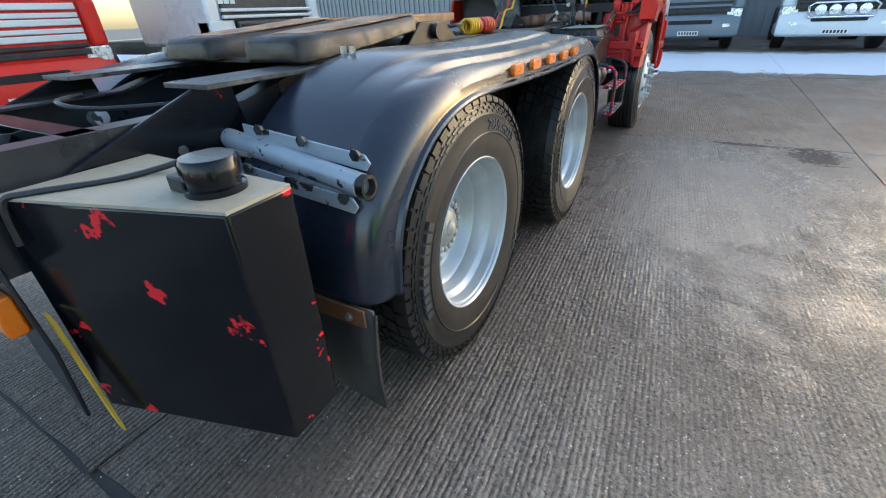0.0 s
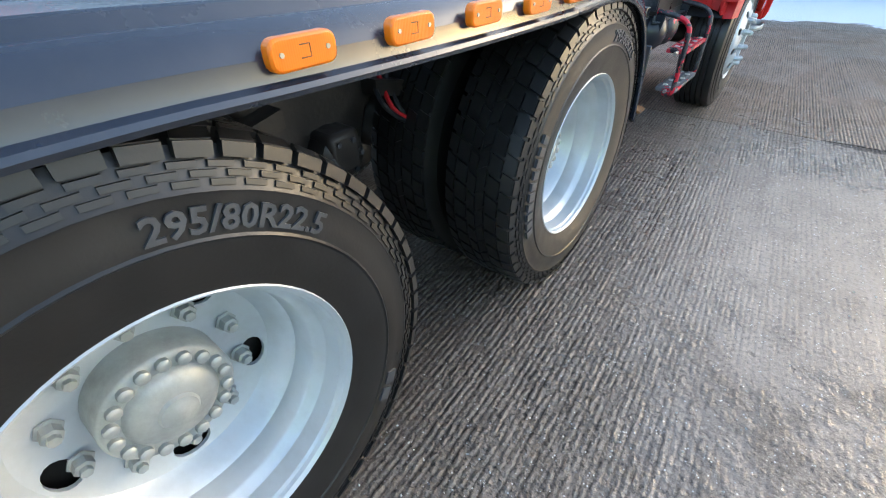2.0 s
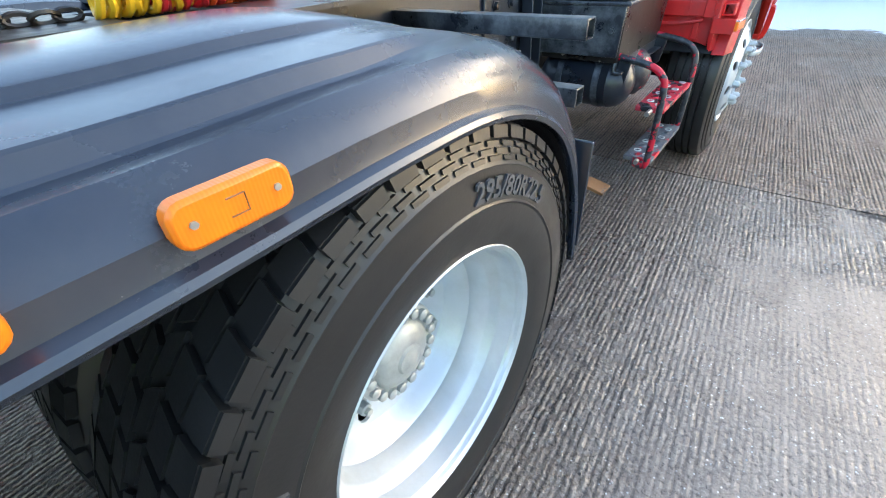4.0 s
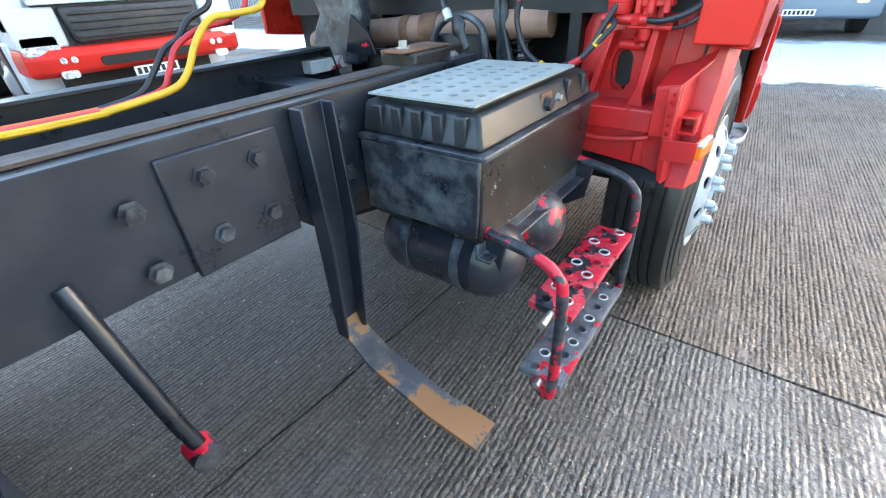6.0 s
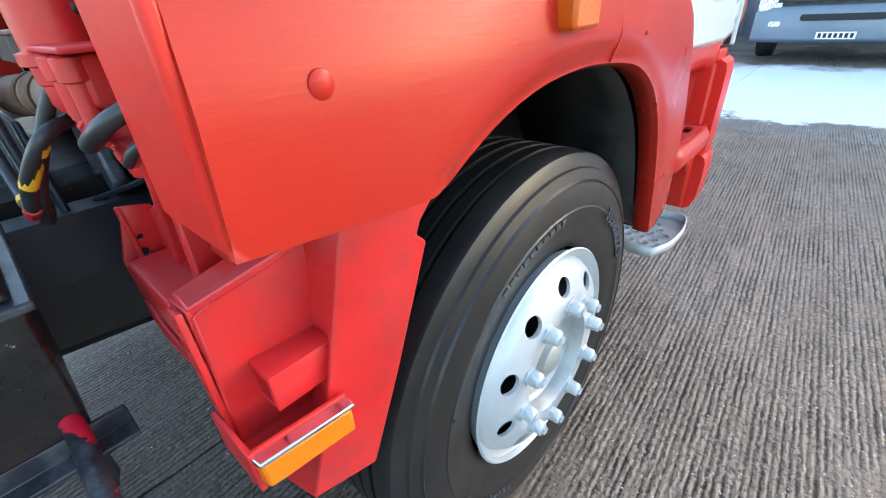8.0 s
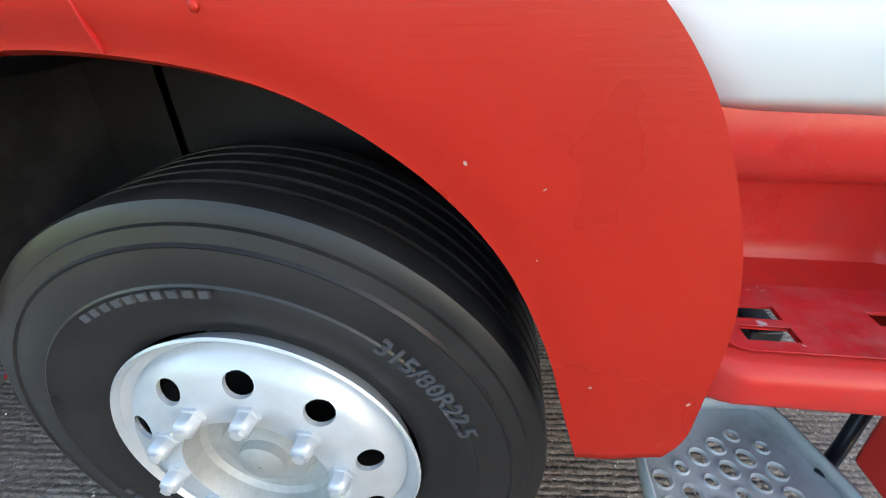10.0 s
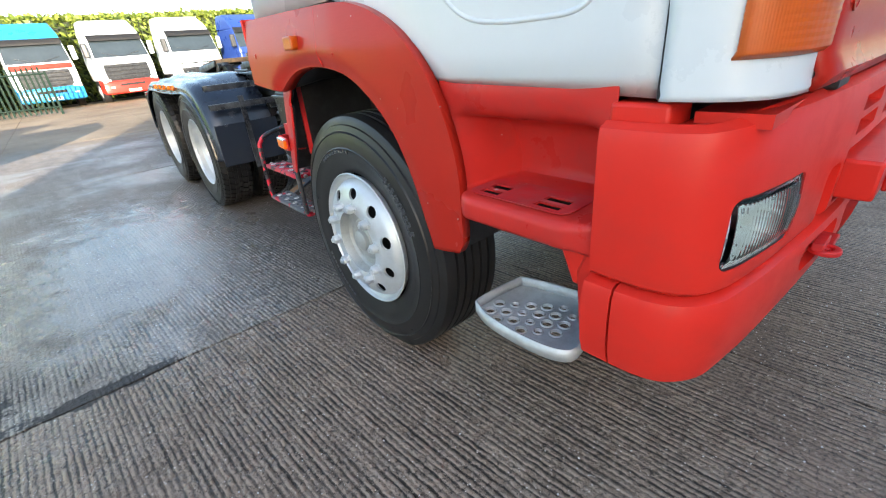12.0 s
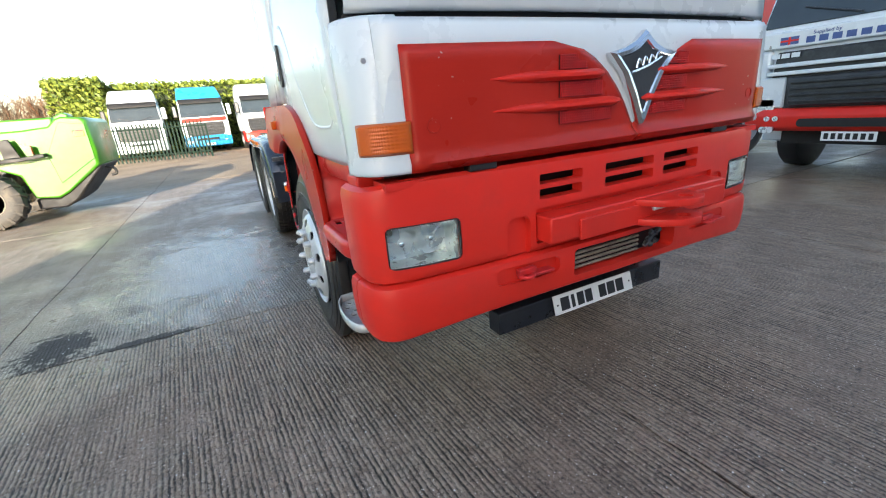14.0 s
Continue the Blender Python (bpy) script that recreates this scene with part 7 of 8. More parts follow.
part("sump_rail", one_box(-1.55, -0.72, 3.76, 3.80, 1.300, 1.315), STEEL_WORN, truck, bevel=0.004)
# plain near-black sheets that close off the engine bay
part("bulkhead", one_box(-2.06, -1.42, 3.88, 3.90, 0.70, 1.40), DARK, truck, "near-black bulkhead sheet")
part("bulkhead", one_box(-1.95, -0.40, 4.03, 4.05, 0.70, 1.45), DARK, truck, "near-black bulkhead sheet")
part("spring_leaf", ring_loft([[(-0.50, y, z), (-0.41, y, z), (-0.41, y, z + 0.035), (-0.50, y, z + 0.035)] for y, z in ((3.87, 0.72), (4.1, 0.67), (4.35, 0.66), (4.8, 0.70), (5.2, 0.80))]), GREASE, truck)
for y0 in (0.0, 1.435):
    part("rear_spring", ring_loft([[(-0.58, y, z), (-0.49, y, z), (-0.49, y, z + 0.05), (-0.58, y, z + 0.05)] for y, z in ((y0 - 0.55, 0.80), (y0, 0.68), (y0 + 0.55, 0.80))]), GREASE, truck)
# trunnion, shock absorber and brake pipes between the rear axles
for sx in (1, -1):
    a, b = sorted((mir(-0.62, sx), mir(-0.56, sx)))
    tr = part("trunnion", one_prism([(0.42, 0.88), (1.02, 0.88), (0.90, 0.74), (0.83, 0.56), (0.61, 0.56), (0.54, 0.74)], 0, a, b), GREASE, truck, "greasy suspension trunnion bracket", bevel=0.02)
    bm = bmesh.new()
    lathe(bm, [(mir(-0.570, sx), 0.085), (mir(-0.490, sx), 0.080), (mir(-0.475, sx), 0.060), (mir(-0.470, sx), 0.002)], 20, 0.72, 0.66)
    part("trunnion_cap", bm, GREASE, tr)
    for k in range(6):
        bm = bmesh.new()
        q = k * math.pi / 3
        bolt(bm, mir(-0.475, sx), 0.72 + 0.055 * math.cos(q), 0.66 + 0.055 * math.sin(q), 0, 0.009, 0.010 * sx)
        part("cap_bolt", bm, STEEL_WORN, tr)
    part("shock_absorber", one_tube([(mir(-0.52, sx), 0.36, 0.90), (mir(-0.46, sx), 0.22, 0.52)], 0.032, 12), BLACK_RED, truck, "black shock absorber with red overspray")
    part("brake_chamber", one_tube([(mir(-0.55, sx), 1.02, 0.72), (mir(-0.47, sx), 1.10, 0.70)], 0.075, 18), GREASE, truck, "greasy brake chamber")
    for k in range(3):
        part("brake_pipe", one_tube([(mir(-0.55, sx), 0.92 + 0.03 * k, 0.86), (mir(-0.46, sx), 0.88 + 0.04 * k, 0.78 - 0.02 * k), (mir(-0.45, sx), 0.98 + 0.03 * k, 0.70), (mir(-0.50, sx), 1.06, 0.71)], 0.008, 7, 5), HOSE_RED if k == 1 else HOSE_BLACK, truck, "bent brake hose")
part("axle_beam", one_box(-1.55, -0.47, 0.66, 0.78, 0.60, 0.74), GREASE, truck, bevel=0.02)

# ---- the yard: parked tractor units ----
def lorry(label, where, turn, body, roof, grille, bumper, band=None, width=2.44, height=3.55, lamps=0, bars=4, dark_low=True, skirt=None, name_bar=None, low=0.36, plate_z=0.42, back=None):
    """A parked tractor unit, its front at the origin looking to -y."""
    th = thing("parked_tractor_unit", label, "truck", group="parked tractor units")
    w, h = width / 2, height
    P = lambda name, bm, m, lab="", bevel=0.0, up=None: part(name, bm, m, up or th, lab, bevel=bevel)
    def sect(y, z0, z1, ww):
        return [(-ww, y, z0), (ww, y, z0), (ww, y, z1), (-ww, y, z1)]
    # cab shell, raked above the waist
    P("cab", ring_loft([[(-w + e, y0, z), (w - e, y0, z), (w - e, 2.1, z), (-w + e, 2.1, z)] for z, y0, e in ((0.95, 0.06, 0.03), (1.75, 0.04, 0.0), (1.95, 0.10, 0.02), (h * 0.80, 0.42, 0.08))]), body, bevel=0.06)
    P("roof_deflector", ring_loft([[(-w + e, y0, z), (w - e, y0, z), (w - e, 2.1, z), (-w + e, 2.1, z)] for z, y0, e in ((h * 0.79, 0.36, 0.06), (h * 0.88, 0.62, 0.10), (h, 1.25, 0.18))]), roof, bevel=0.08)
    P("visor", ring_loft([[(-w + 0.10, y, z), (w - 0.10, y, z), (w - 0.10, y + 0.03, z + 0.10), (-w + 0.10, y + 0.03, z + 0.10)] for y, z in ((0.22, h * 0.745), (0.38, h * 0.79))]), DARK, bevel=0.01)
    P("windscreen", ring_loft([[(-w + e, y0, z), (w - e, y0, z), (w - e, y0 + 0.1, z), (-w + e, y0 + 0.1, z)] for z, y0, e in ((1.92, 0.075, 0.07), (2.0, 0.095, 0.07), (h * 0.775, 0.372, 0.13))]), SCREEN, "dark glass windscreen", 0.01)
    for s in (-1, 1):
        P("wiper", one_tube([(s * 0.15, 0.06, 1.95), (s * 0.75, 0.13, 2.12)], 0.012, 5), PLASTIC)
        P("mirror", ring_loft([[(s * (w + 0.05), 0.05, z), (s * (w + 0.25), 0.10, z), (s * (w + 0.25), 0.28, z), (s * (w + 0.05), 0.22, z)] for z in (1.95, 2.05, 2.45, 2.52)]), body if s > 0 else PLASTIC, bevel=0.04)
    # grille with slats
    g = P("grille", ring_loft([[(-w * 0.78 + e, y, z), (w * 0.78 - e, y, z), (w * 0.78 - e, y + 0.05, z), (-w * 0.78 + e, y + 0.05, z)] for z, y, e in ((0.86, 0.0, 0.06), (1.30, -0.01, 0.0), (1.62, 0.015, 0.02))]), back or PLASTIC, "grille panel behind the slats", 0.02)
    if name_bar:
        low_g = P("lower_grille", ring_loft([[(-a, y, z), (a, y, z), (a, 0.05, z), (-a, 0.05, z)] for z, a, y in ((0.95, 0.66, -0.075), (0.99, 0.70, -0.08), (1.27, 0.74, -0.07), (1.31, 0.74, -0.06))]), PLASTIC, "dark lower grille", 0.02)
        for k in range(4):
            P("slat", one_box(-0.68, 0.68, -0.10, -0.07, 1.0 + 0.075 * k, 1.03 + 0.075 * k), PLASTIC, bevel=0.008, up=low_g)
        for z0, z1 in ((1.335, 1.385), (1.43, 1.48)):
            P("slat", one_box(-w * 0.80, w * 0.80, -0.075, 0.0, z0, z1), WHITE, "white grille slat", bevel=0.012, up=g)
        for sx in (-1, 1):
            P("lower_corner", one_box(min(sx * 0.76, sx * w), max(sx * 0.76, sx * w), -0.03, 0.3, 0.93, 1.32), body, bevel=0.03)
            for dx in (0.0, 0.10):
                bm = bmesh.new()
                lathe(bm, [(-0.084, 0.002), (-0.084, 0.034), (-0.04, 0.036)], 16, 0, 0.80, 1, sx * (0.80 + dx))
                P("small_lamp", bm, REFLECTOR)
    else:
        for k in range(bars):
            z = 0.95 + 0.66 * (k + 0.5) / bars
            P("slat", one_box(-w * 0.76, w * 0.76, -0.045, 0.0, z - 0.035, z + 0.045 - 0.02 * (k % 2)), grille if k >= bars // 3 else PLASTIC, bevel=0.012, up=g)
    P("front_band", one_box(-w * 0.92, w * 0.92, -0.02, 0.06, 1.66, 1.86), band or body, bevel=0.02)
    if name_bar:
        for k in range(9):
            P("lettering_bar", one_box(-0.62 + 0.13 * k, -0.53 + 0.13 * k, -0.024, -0.02, 1.695, 1.765), BLUE_INK)
        for k in range(3):
            P("emblem_bar", one_box(-w * 0.80 + 0.11 * k, -w * 0.80 + 0.09 + 0.11 * k, -0.016, -0.008, 1.545, 1.60), WHITE)
        flag = P("flag_patch", one_box(-0.90, -0.70, -0.024, -0.02, 1.70, 1.79), BLUE_INK, "small dark flag patch")
        P("flag_cross", one_box(-0.90, -0.70, -0.026, -0.024, 1.735, 1.755), RED, up=flag)
        P("flag_cross", one_box(-0.812, -0.788, -0.0265, -0.0245, 1.70, 1.79), RED, up=flag)
        part("word_sign", lettering("Supplied by", 0.06, 0.002, lambda x, y, z: Vector((x - 0.42, -0.024 - z, 1.785 + y))), BLUE_INK, th)
    b = P("bumper", ring_loft([[(-w + e, y, z), (-w * 0.8, y - 0.08, z), (w * 0.8, y - 0.08, z), (w - e, y, z), (w - e, 0.5, z), (-w + e, 0.5, z)] for z, y, e in ((low, 0.08, 0.04), (low + 0.05, 0.02, 0.0), (0.84, 0.0, 0.0), (0.93, 0.06, 0.02))]), bumper, bevel=0.02)
    P("intake", one_prism(rounded(-w * 0.45, w * 0.45, 0.70, 0.80, 0.04), 1, -0.086, -0.06), DARK, up=b)
    for s in (-1, 1):
        P("headlamp", one_prism(rounded(min(s * w * 0.70, s * w * 0.98), max(s * w * 0.70, s * w * 0.98), 0.86, 1.06, 0.04), 1, -0.03, 0.08), REFLECTOR, "clear headlamp", 0.015)
        P("fog_lamp", one_prism(rounded(min(s * w * 0.66, s * w * 0.80), max(s * w * 0.66, s * w * 0.80), 0.62, 0.70, 0.03), 1, -0.089, -0.06), REFLECTOR, up=b)
        P("corner", one_box(min(s * w * 0.80, s * w), max(s * w * 0.80, s * w), -0.01, 0.4, 1.06, 1.66), body, bevel=0.05)
        bm = bmesh.new()
        lathe(bm, [(s * (w - 0.05), 0.28), (s * (w - 0.02), 0.34), (s * (w - 0.03), 0.47), (s * (w - 0.06), 0.5), (s * (w - 0.30), 0.5), (s * (w - 0.33), 0.4)], 32, 1.35, 0.5)
        wh = P("tyre", bm, RUBBER)
        flat_foot(wh)
        bm = bmesh.new()
        lathe(bm, [(s * (w - 0.045), 0.285), (s * (w - 0.06), 0.25), (s * (w - 0.02), 0.16), (s * (w + 0.02), 0.1), (s * (w + 0.02), 0.002)], 24, 1.35, 0.5)
        P("rim", bm, RIM, up=wh)
        P("arch", one_box(min(s * w, s * (w - 0.4)), max(s * w, s * (w - 0.4)), 0.5, 0.75, 0.45, 1.0), skirt or body, bevel=0.03)
        bm = bmesh.new()
        lathe(bm, [(s * (w - 0.05), 0.28), (s * (w - 0.03), 0.45), (s * (w - 0.06), 0.5), (s * (w - 0.5), 0.5), (s * (w - 0.52), 0.4)], 28, 4.6, 0.5)
        rw = P("tyre", bm, RUBBER)
        flat_foot(rw)
    if lamps:
        bar = P("lamp_bar", one_tube([(-0.62, -0.13, 0.80), (-0.66, -0.13, 1.05), (-0.55, -0.13, 1.12), (0.55, -0.13, 1.12), (0.66, -0.13, 1.05), (0.62, -0.13, 0.80), (-0.62, -0.13, 0.80)], 0.03, 8), CHROME, "chrome lamp bar")
        for k in range(lamps):
            bm = bmesh.new()
            lathe(bm, [(-0.06, 0.08), (-0.15, 0.115), (-0.165, 0.115), (-0.175, 0.09), (-0.18, 0.002)], 24, 0, 0.96, 1, -0.42 + 0.28 * k)
            P("spot_lamp", bm, REFLECTOR, "round spot lamp", up=bar)
    pl = P("number_plate", one_box(-0.26, 0.26, -0.092, -0.085, plate_z, plate_z + 0.11), PLATE, "number plate")
    for k in range(7):
        x = -0.21 + 0.07 * k
        P("character_bar", one_box(x - 0.022, x + 0.022, -0.095, -0.092, plate_z + 0.02, plate_z + 0.09), INK, up=pl)
    P("chassis", one_box(-0.45, 0.45, 1.5, 5.6, 0.75, 1.0), DARK)
    P("underside", one_box(-w + 0.35, w - 0.35, 0.3, 2.0, 0.45, 1.0), DARK)
    th.matrix_basis = pose(*where, 0, 0, turn)
    return th


# row behind, facing the open yard
ROW = dict(width=2.3, height=3.5)
lorry("white tractor unit parked behind the green fence", (3.85, -20.3, 0), 182, WHITE, WHITE, PLASTIC, WHITE, bars=5, **ROW)
lorry("blue-roofed tractor unit with red and white bands", (0.75, -20.2, 0), 184, WHITE, BLUE, PLASTIC, BLUE, band=RED, skirt=BLUE, **ROW)
lorry("white tractor unit with a red bumper", (-2.25, -20.0, 0), 186, WHITE, WHITE, PLASTIC, RED, skirt=RED, **ROW)
lorry("white tractor unit with a white slatted grille", (-5.3, -19.6, 0), 188, WHITE, WHITE, WHITE, WHITE, bars=6, **ROW)
lorry("dark blue tractor unit at the end of the row", (-8.4, -19.4, 0), 190, NAVY, NAVY, PLASTIC, NAVY, **ROW)
# row ahead of the truck
lorry("grey-blue tractor unit with a dark grille", (0.0, 13.9, 0), 2, GREYBLUE, GREYBLUE, GREYBLUE, GREYBLUE, bars=5)
lorry("white tractor unit with four round spot lamps", (3.25, 13.8, 0), -3, WHITE, WHITE, PLASTIC, WHITE, lamps=4, bars=5)
lorry("pale tractor unit with a striped bumper", (6.6, 13.9, 0), -4, WHITE, BLUE, PLASTIC, GREYBLUE)
lorry("dark red tractor unit seen past the cab", (-3.3, 14.6, 0), 6, RED, RED, PLASTIC, RED)
# row beside the truck
lorry("red tractor unit with white slatted grille", (-7.2, 1.1, 0), 90, RED, RED, WHITE, RED, bars=7, back=RED)
lorry("white tractor unit with a red bumper and dark grille", (-6.27, 4.60, 0), 90, WHITE, WHITE, WHITE, RED, bars=5, name_bar=True, low=0.64, plate_z=0.535)

# ---- lime green telehandler ----
tele = thing("telehandler", "lime green telehandler with big tyres", "machine")
body = part("body", ring_loft([[(x, y, z) for x, z in [(2.30 + e, 0.86), (2.28 + e, 1.10), (2.30 + e, 1.60), (2.36 + e, 1.66), (2.66, 1.69), (2.74, 1.66), (2.86, 1.55), (3.20, 1.52), (6.2, 1.50), (6.2, 0.62), (4.45, 0.62), (4.30, 0.84), (4.05, 0.97), (3.70, 0.95), (3.42, 0.80), (3.34, 0.42), (3.02, 0.38), (2.86, 0.46)]] for y, e in ((-4.2, 0.06), (-4.1, 0.0), (-2.60, 0.0), (-2.50, 0.05))]), GREEN, tele, "lime green engine body", bevel=0.03)
part("tail_weight", ring_loft([[(x, y, z) for x, z in [(2.30, 0.84), (2.36, 0.88), (2.90, 0.45), (3.04, 0.37), (3.36, 0.40), (3.36, 0.22), (2.98, 0.20), (2.80, 0.30)]] for y in (-4.0, -2.56)]), DARK, tele, "black counterweight", bevel=0.03)
part("engine_cover", one_prism([(2.36, 0.98), (2.36, 1.56), (2.70, 1.60), (2.98, 1.10), (2.92, 0.62)], 1, -2.502, -2.488), GREEN, body, "green side cover", bevel=0.012)
part("cover_slot", one_box(2.40, 2.56, -2.487, -2.482, 1.42, 1.46), DARK, body)
part("boom", one_box(2.95, 7.0, -3.75, -3.25, 1.45, 1.72), GREEN, tele, "green telescopic boom", bevel=0.03)
part("top_cap", one_prism([(2.58, 1.64), (2.56, 1.72), (2.64, 1.76), (2.76, 1.70), (2.80, 1.60)], 1, -2.95, -2.60), GREEN, tele, bevel=0.02)
part("side_bar", one_prism([(2.98, 1.135), (2.98, 1.075), (3.3, 1.04), (4.4, 1.02), (4.4, 1.09), (3.3, 1.10)], 1, -2.50, -2.32), DARK, tele, "black side rail", bevel=0.01)
part("tail_light", one_box(2.40, 2.54, -2.49, -2.47, 1.36, 1.44), AMBER, tele, "orange reflector")
part("tail_light", one_box(3.12, 3.18, -2.44, -2.36, 1.13, 1.27), RED_LENS, tele, "red rear lamp")
part("lamp_guard", one_prism([(3.28, 1.10), (3.50, 1.10), (3.50, 1.38), (3.36, 1.40)], 1, -2.40, -2.36), DARK, tele, bevel=0.01)
part("tow_hook", one_tube([(2.34, -2.9, 0.80), (2.22, -2.9, 0.76), (2.20, -2.9, 0.66), (2.28, -2.9, 0.64)], 0.025, 8, 3), DARK, tele)
TELE_TYRE = surface("dusty_lugged_rubber", (0.05, 0.047, 0.043), 0.7, vary=0.3, scale=9, grain=60, relief=0.4, dirt=(0.20, 0.17, 0.13), dirt_amount=0.6, dirt_scale=6)
CREAM_RIM = surface("cream_rim", (0.6, 0.6, 0.45), 0.5, vary=0.2, scale=8)
for y, face in ((-2.38, 1), (-4.3, -1)):
    for x in (3.86, 6.4):
        bm = bmesh.new()
        lathe(bm, [(y + 0.17, 0.22), (y + 0.21, 0.30), (y + 0.20, 0.38), (y + 0.15, 0.435), (y + 0.05, 0.445), (y - 0.05, 0.445), (y - 0.15, 0.435), (y - 0.20, 0.38), (y - 0.21, 0.30), (y - 0.17, 0.22)], 40, 0, 0.465, 1, x)
        wh = part("tyre", bm, TELE_TYRE, tele, "dusty lugged tyre", angle=40)
        bm = bmesh.new()
        n = 16
        for k in range(n):
            for s in (-1, 1):
                a = 2 * math.pi * (k + (0.5 if s > 0 else 0)) / n
                loops = []
                for q, da, r0, r1 in ((0.0, 0.16, 0.44, 0.475), (0.10, 0.06, 0.43, 0.472), (0.17, 0.0, 0.41, 0.45), (0.215, -0.04, 0.33, 0.36)):
                    lp = []
                    for r, t in ((r0, -0.05), (r0, 0.05), (r1, 0.04), (r1, -0.04)):
                        lp.append((x + r * math.cos(a + da + t), y + s * q, 0.465 + r * math.sin(a + da + t)))
                    loops.append(lp)
                V = [[bm.verts.new(v) for v in lp] for lp in loops]
                for A, B in zip(V, V[1:]):
                    for i in range(4):
                        bm.faces.new((A[i], A[(i + 1) % 4], B[(i + 1) % 4], B[i]))
                bm.faces.new(V[-1])
        lug = part("lugs", bm, TELE_TYRE, wh)
        flat_foot(lug), flat_foot(wh)
        bm = bmesh.new()
        lathe(bm, [(y + face * 0.17, 0.235), (y + face * 0.185, 0.225), (y + face * 0.10, 0.19), (y + face * 0.12, 0.1), (y + face * 0.16, 0.09), (y + face * 0.16, 0.002)], 28, 0, 0.465, 1, x)
        part("rim", bm, CREAM_RIM, wh, "cream steel rim")
part("axle", one_box(3.78, 3.94, -4.3, -2.4, 0.40, 0.55), DARK, tele, bevel=0.02)
part("cab_frame", one_box(4.6, 5.8, -3.2, -2.55, 1.5, 2.5), SCREEN, tele, bevel=0.05)

# ---- green palisade fence ----
fence = tagged(thing("palisade_fence", "dark green steel palisade fence panel", "fence", (2.9, -17.3, 0)), kind="structure")
for z in (0.25, 1.45):
    part("rail", one_tube([(0.75, -17.0, z + 0.02), (5.05, -17.5, z + 0.08)], 0.03, 6), FENCE, fence)
part("frame_post", one_box(0.70, 0.78, -17.05, -16.95, 0.0, 1.55), FENCE, fence)
bm = bmesh.new()
prism(bm, [(-0.033, 0.06), (0.033, 0.06), (0.033, 1.68), (0.0, 1.76), (-0.033, 1.68)], 1, -0.012, 0.012)
pale = part("pale", bm, FENCE, fence)
mesh = pale.data
pale.location = (0.9 - 0.0, -17.05, 0)
for k in range(1, 27):
    ob = new("pale", mesh)
    ob.parent = fence
    ob.matrix_parent_inverse = pale.matrix_parent_inverse
    ob.location = (0.9 + 0.155 * k, -17.05 - 0.018 * k, 0)

# ---- hedge and bare trees ----
def leaf_mat(name, a, b):
    m, nt, p = nodes_of(name)
    rnd = nt.nodes.new("ShaderNodeNewGeometry").outputs["Random Per Island"]
    nt.links.new(mix(nt, rnd, a, b), p.inputs["Base Color"])
    p.inputs["Roughness"].default_value = 0.6
    p.inputs["Subsurface Weight"].default_value = 0.0
    return m


HEDGE = leaf_mat("hedge_leaves", (0.055, 0.095, 0.012), (0.20, 0.24, 0.03))
TWIG = leaf_mat("bare_twigs", (0.12, 0.08, 0.05), (0.22, 0.15, 0.09))


def leaves(name, boxes, n, size, mat, label, seed):
    rnd = random.Random(seed)
    verts, faces = [], []
    for (x0, x1, y0, y1, z0, z1), share in boxes:
        for _ in range(int(n * share)):
            # most leaves near the faces, with bumps in the outline
            p = Vector((rnd.uniform(x0, x1), rnd.uniform(y0, y1), rnd.uniform(z0, z1)))
            f = rnd.random()
            if f < 0.5:
                p.y = y1 + rnd.gauss(0, 0.12) + 0.18 * noise.noise(p * 1.1)
            elif f < 0.8:
                p.z = z1 + rnd.gauss(0, 0.07) + 0.20 * noise.noise(p * 0.9)
            d = Vector((rnd.gauss(0, 1), rnd.gauss(0, 1), rnd.gauss(0, 1))).normalized()
            e = d.orthogonal().normalized()
            g = d.cross(e)
            s = size * rnd.uniform(0.6, 1.5)
            k = len(verts)
            verts += [p - e * s, p + g * s * 0.5, p + e * s, p - g * s * 0.5]
            faces.append((k, k + 1, k + 2, k + 3))
    me = bpy.data.meshes.new(name)
    me.from_pydata([tuple(v) for v in verts], [], faces)
    me.materials.append(mat)
    return tagged(new(name, me), label, "hedge", kind="stuff")


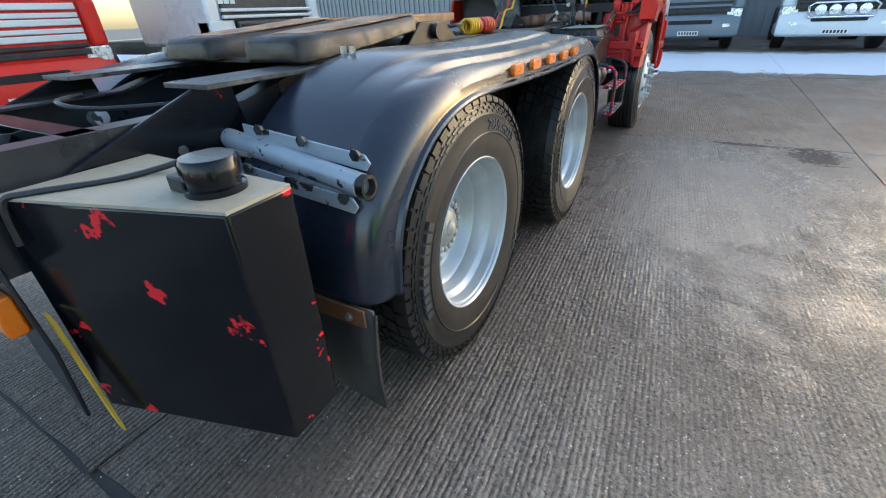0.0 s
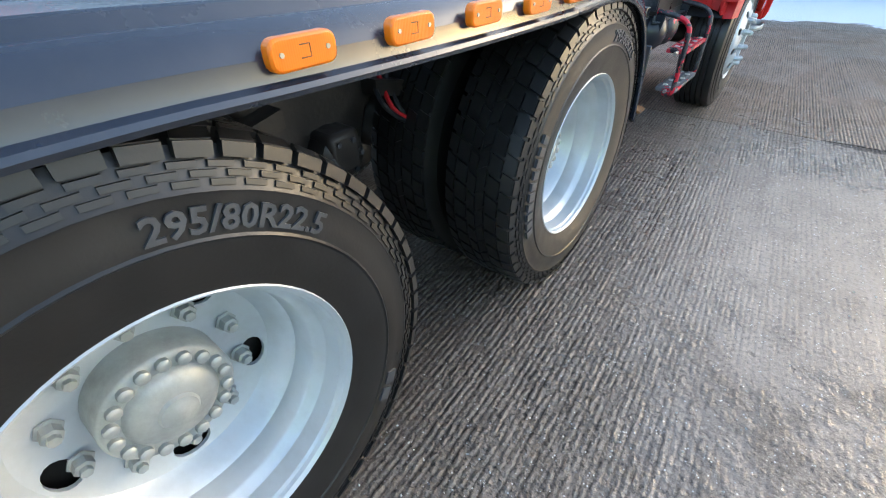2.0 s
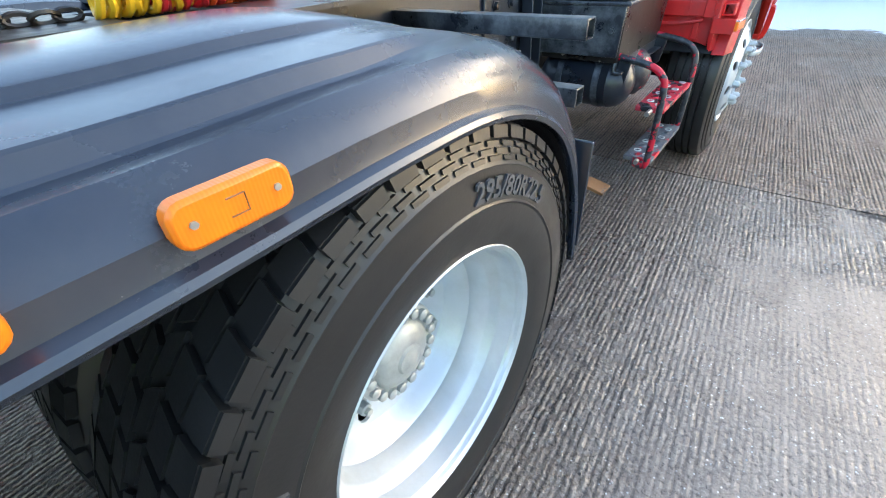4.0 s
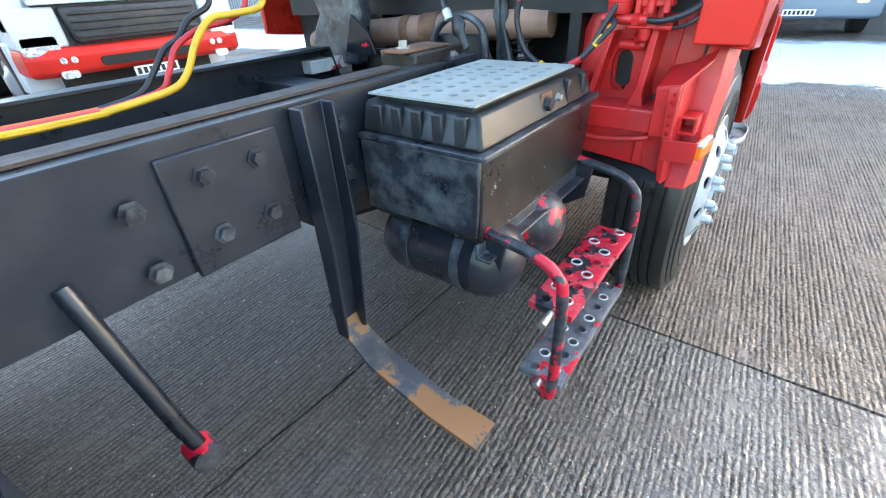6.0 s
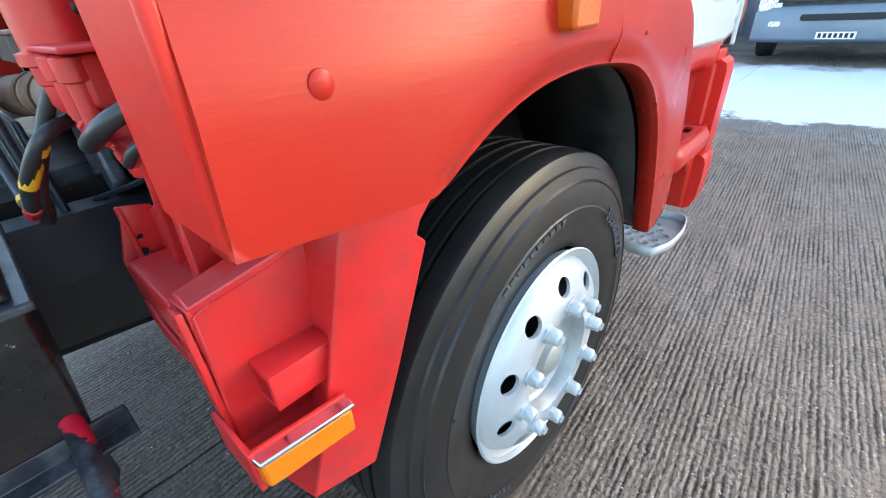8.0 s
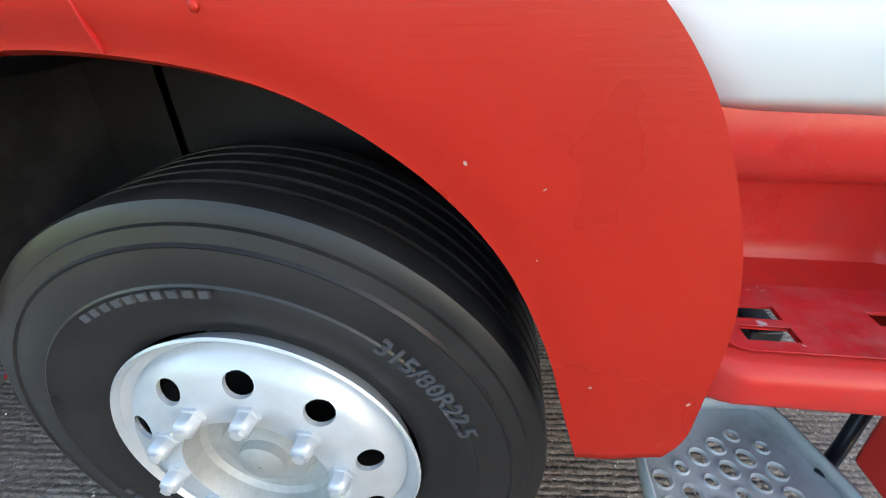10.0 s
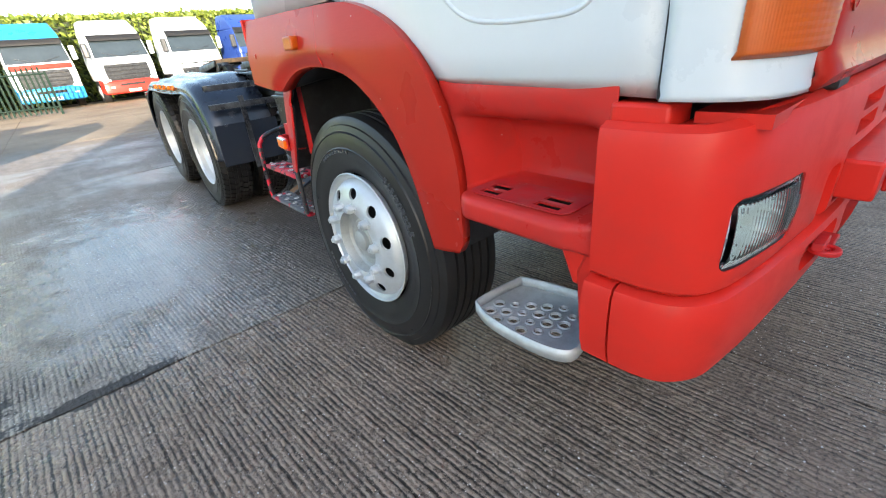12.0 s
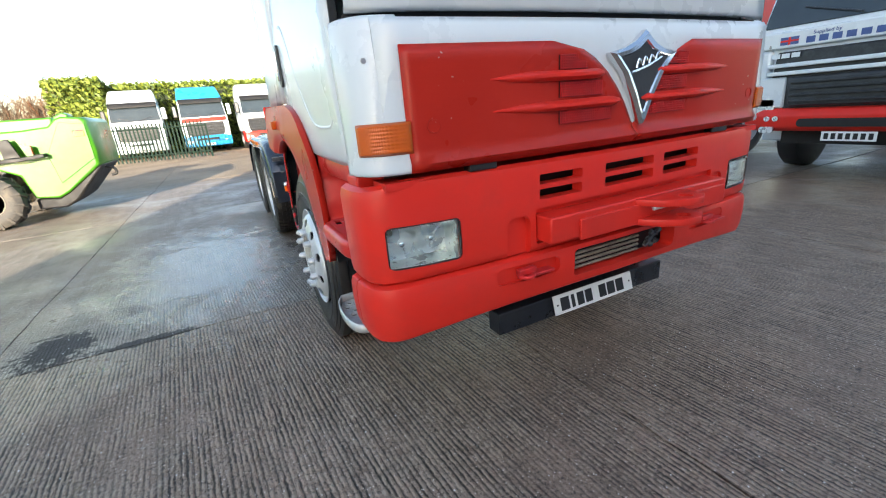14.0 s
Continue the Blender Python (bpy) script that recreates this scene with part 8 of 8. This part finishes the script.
leaves("hedge", [((-14, 7.4, -25.4, -23.6, 0.1, 3.9), 0.75), ((5.2, 7.6, -24.0, -22.2, 0.1, 4.1), 0.25)], 26000, 0.11, HEDGE, "tall clipped evergreen hedge along the yard", 3)
# solid dark filler; its colour stands in for shade between the leaves
part("hedge_core", one_box(-14, 7.3, -25.2, -23.9, 0.0, 3.7), surface("hedge_shade", (0.02, 0.03, 0.008), 0.8, vary=0.4, scale=4), None)
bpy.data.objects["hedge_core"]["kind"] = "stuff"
bpy.data.objects["hedge_core"]["label"] = "dark block standing in for the shade inside the hedge"
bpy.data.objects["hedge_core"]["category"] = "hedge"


def bare_tree(x, y, h, seed):
    rnd = random.Random(seed)
    th = thing("tree", "bare winter tree with fine brown twigs", "tree", (x, y, 0), "trees behind the yard")
    bm, tw = bmesh.new(), bmesh.new()
    tube(bm, [(x, y, 0), (x + 0.1, y, h * 0.35), (x + 0.05, y, h * 0.6)], 0.13, 7)
    for k in range(26):
        a, z = rnd.uniform(0, 6.28), h * rnd.uniform(0.18, 0.6)
        L = h * rnd.uniform(0.25, 0.45)
        p = Vector((x + 0.05, y, z))
        q = p + Vector((math.cos(a) * L * 0.6, math.sin(a) * L * 0.6, L * 0.75))
        tube(bm, [p, (p + q) / 2 + Vector((0, 0, -0.1)), q], 0.03, 4)
        for j in range(26):
            r = p + (q - p) * rnd.uniform(0.35, 1.0)
            t = r + Vector((rnd.gauss(0, 0.4), rnd.gauss(0, 0.4), rnd.uniform(0.2, 1.0)))
            tube(tw, [r, t], 0.012, 3)
    part("trunk", bm, RUST, th)
    part("crown", tw, TWIG, th)


for k in range(13):
    bare_tree(-4.0 + 2.1 * k + 0.5 * math.sin(5 * k), -30 - 3 * (k % 3), 4.4 + 0.8 * math.sin(2.3 * k) + (0.8 if k > 6 else 0), 20 + k)

# ---- added low wall, out of view: keeps sunlit ground out of the mudguard's reflection ----
tagged(part("reflection_screen", one_box(15.0, 15.3, -9.0, 10.5, 0, 1.6), CLADDING), "unseen low grey wall added to keep sunlit ground out of reflections", "wall", kind="structure")

# ---- the large shed that shades the yard ----
shed = tagged(part("wall_north", one_box(-38, 9.6, 20.2, 45, 0, 8.3), CLADDING), "grey profiled shed wall", "building", kind="structure")
bm = bmesh.new()
for k in range(158):
    box(bm, -38 + 0.3 * k, -38 + 0.3 * k + 0.12, 20.14, 20.2, 0, 8.3)
part("wall_ribs", bm, CLADDING, shed)
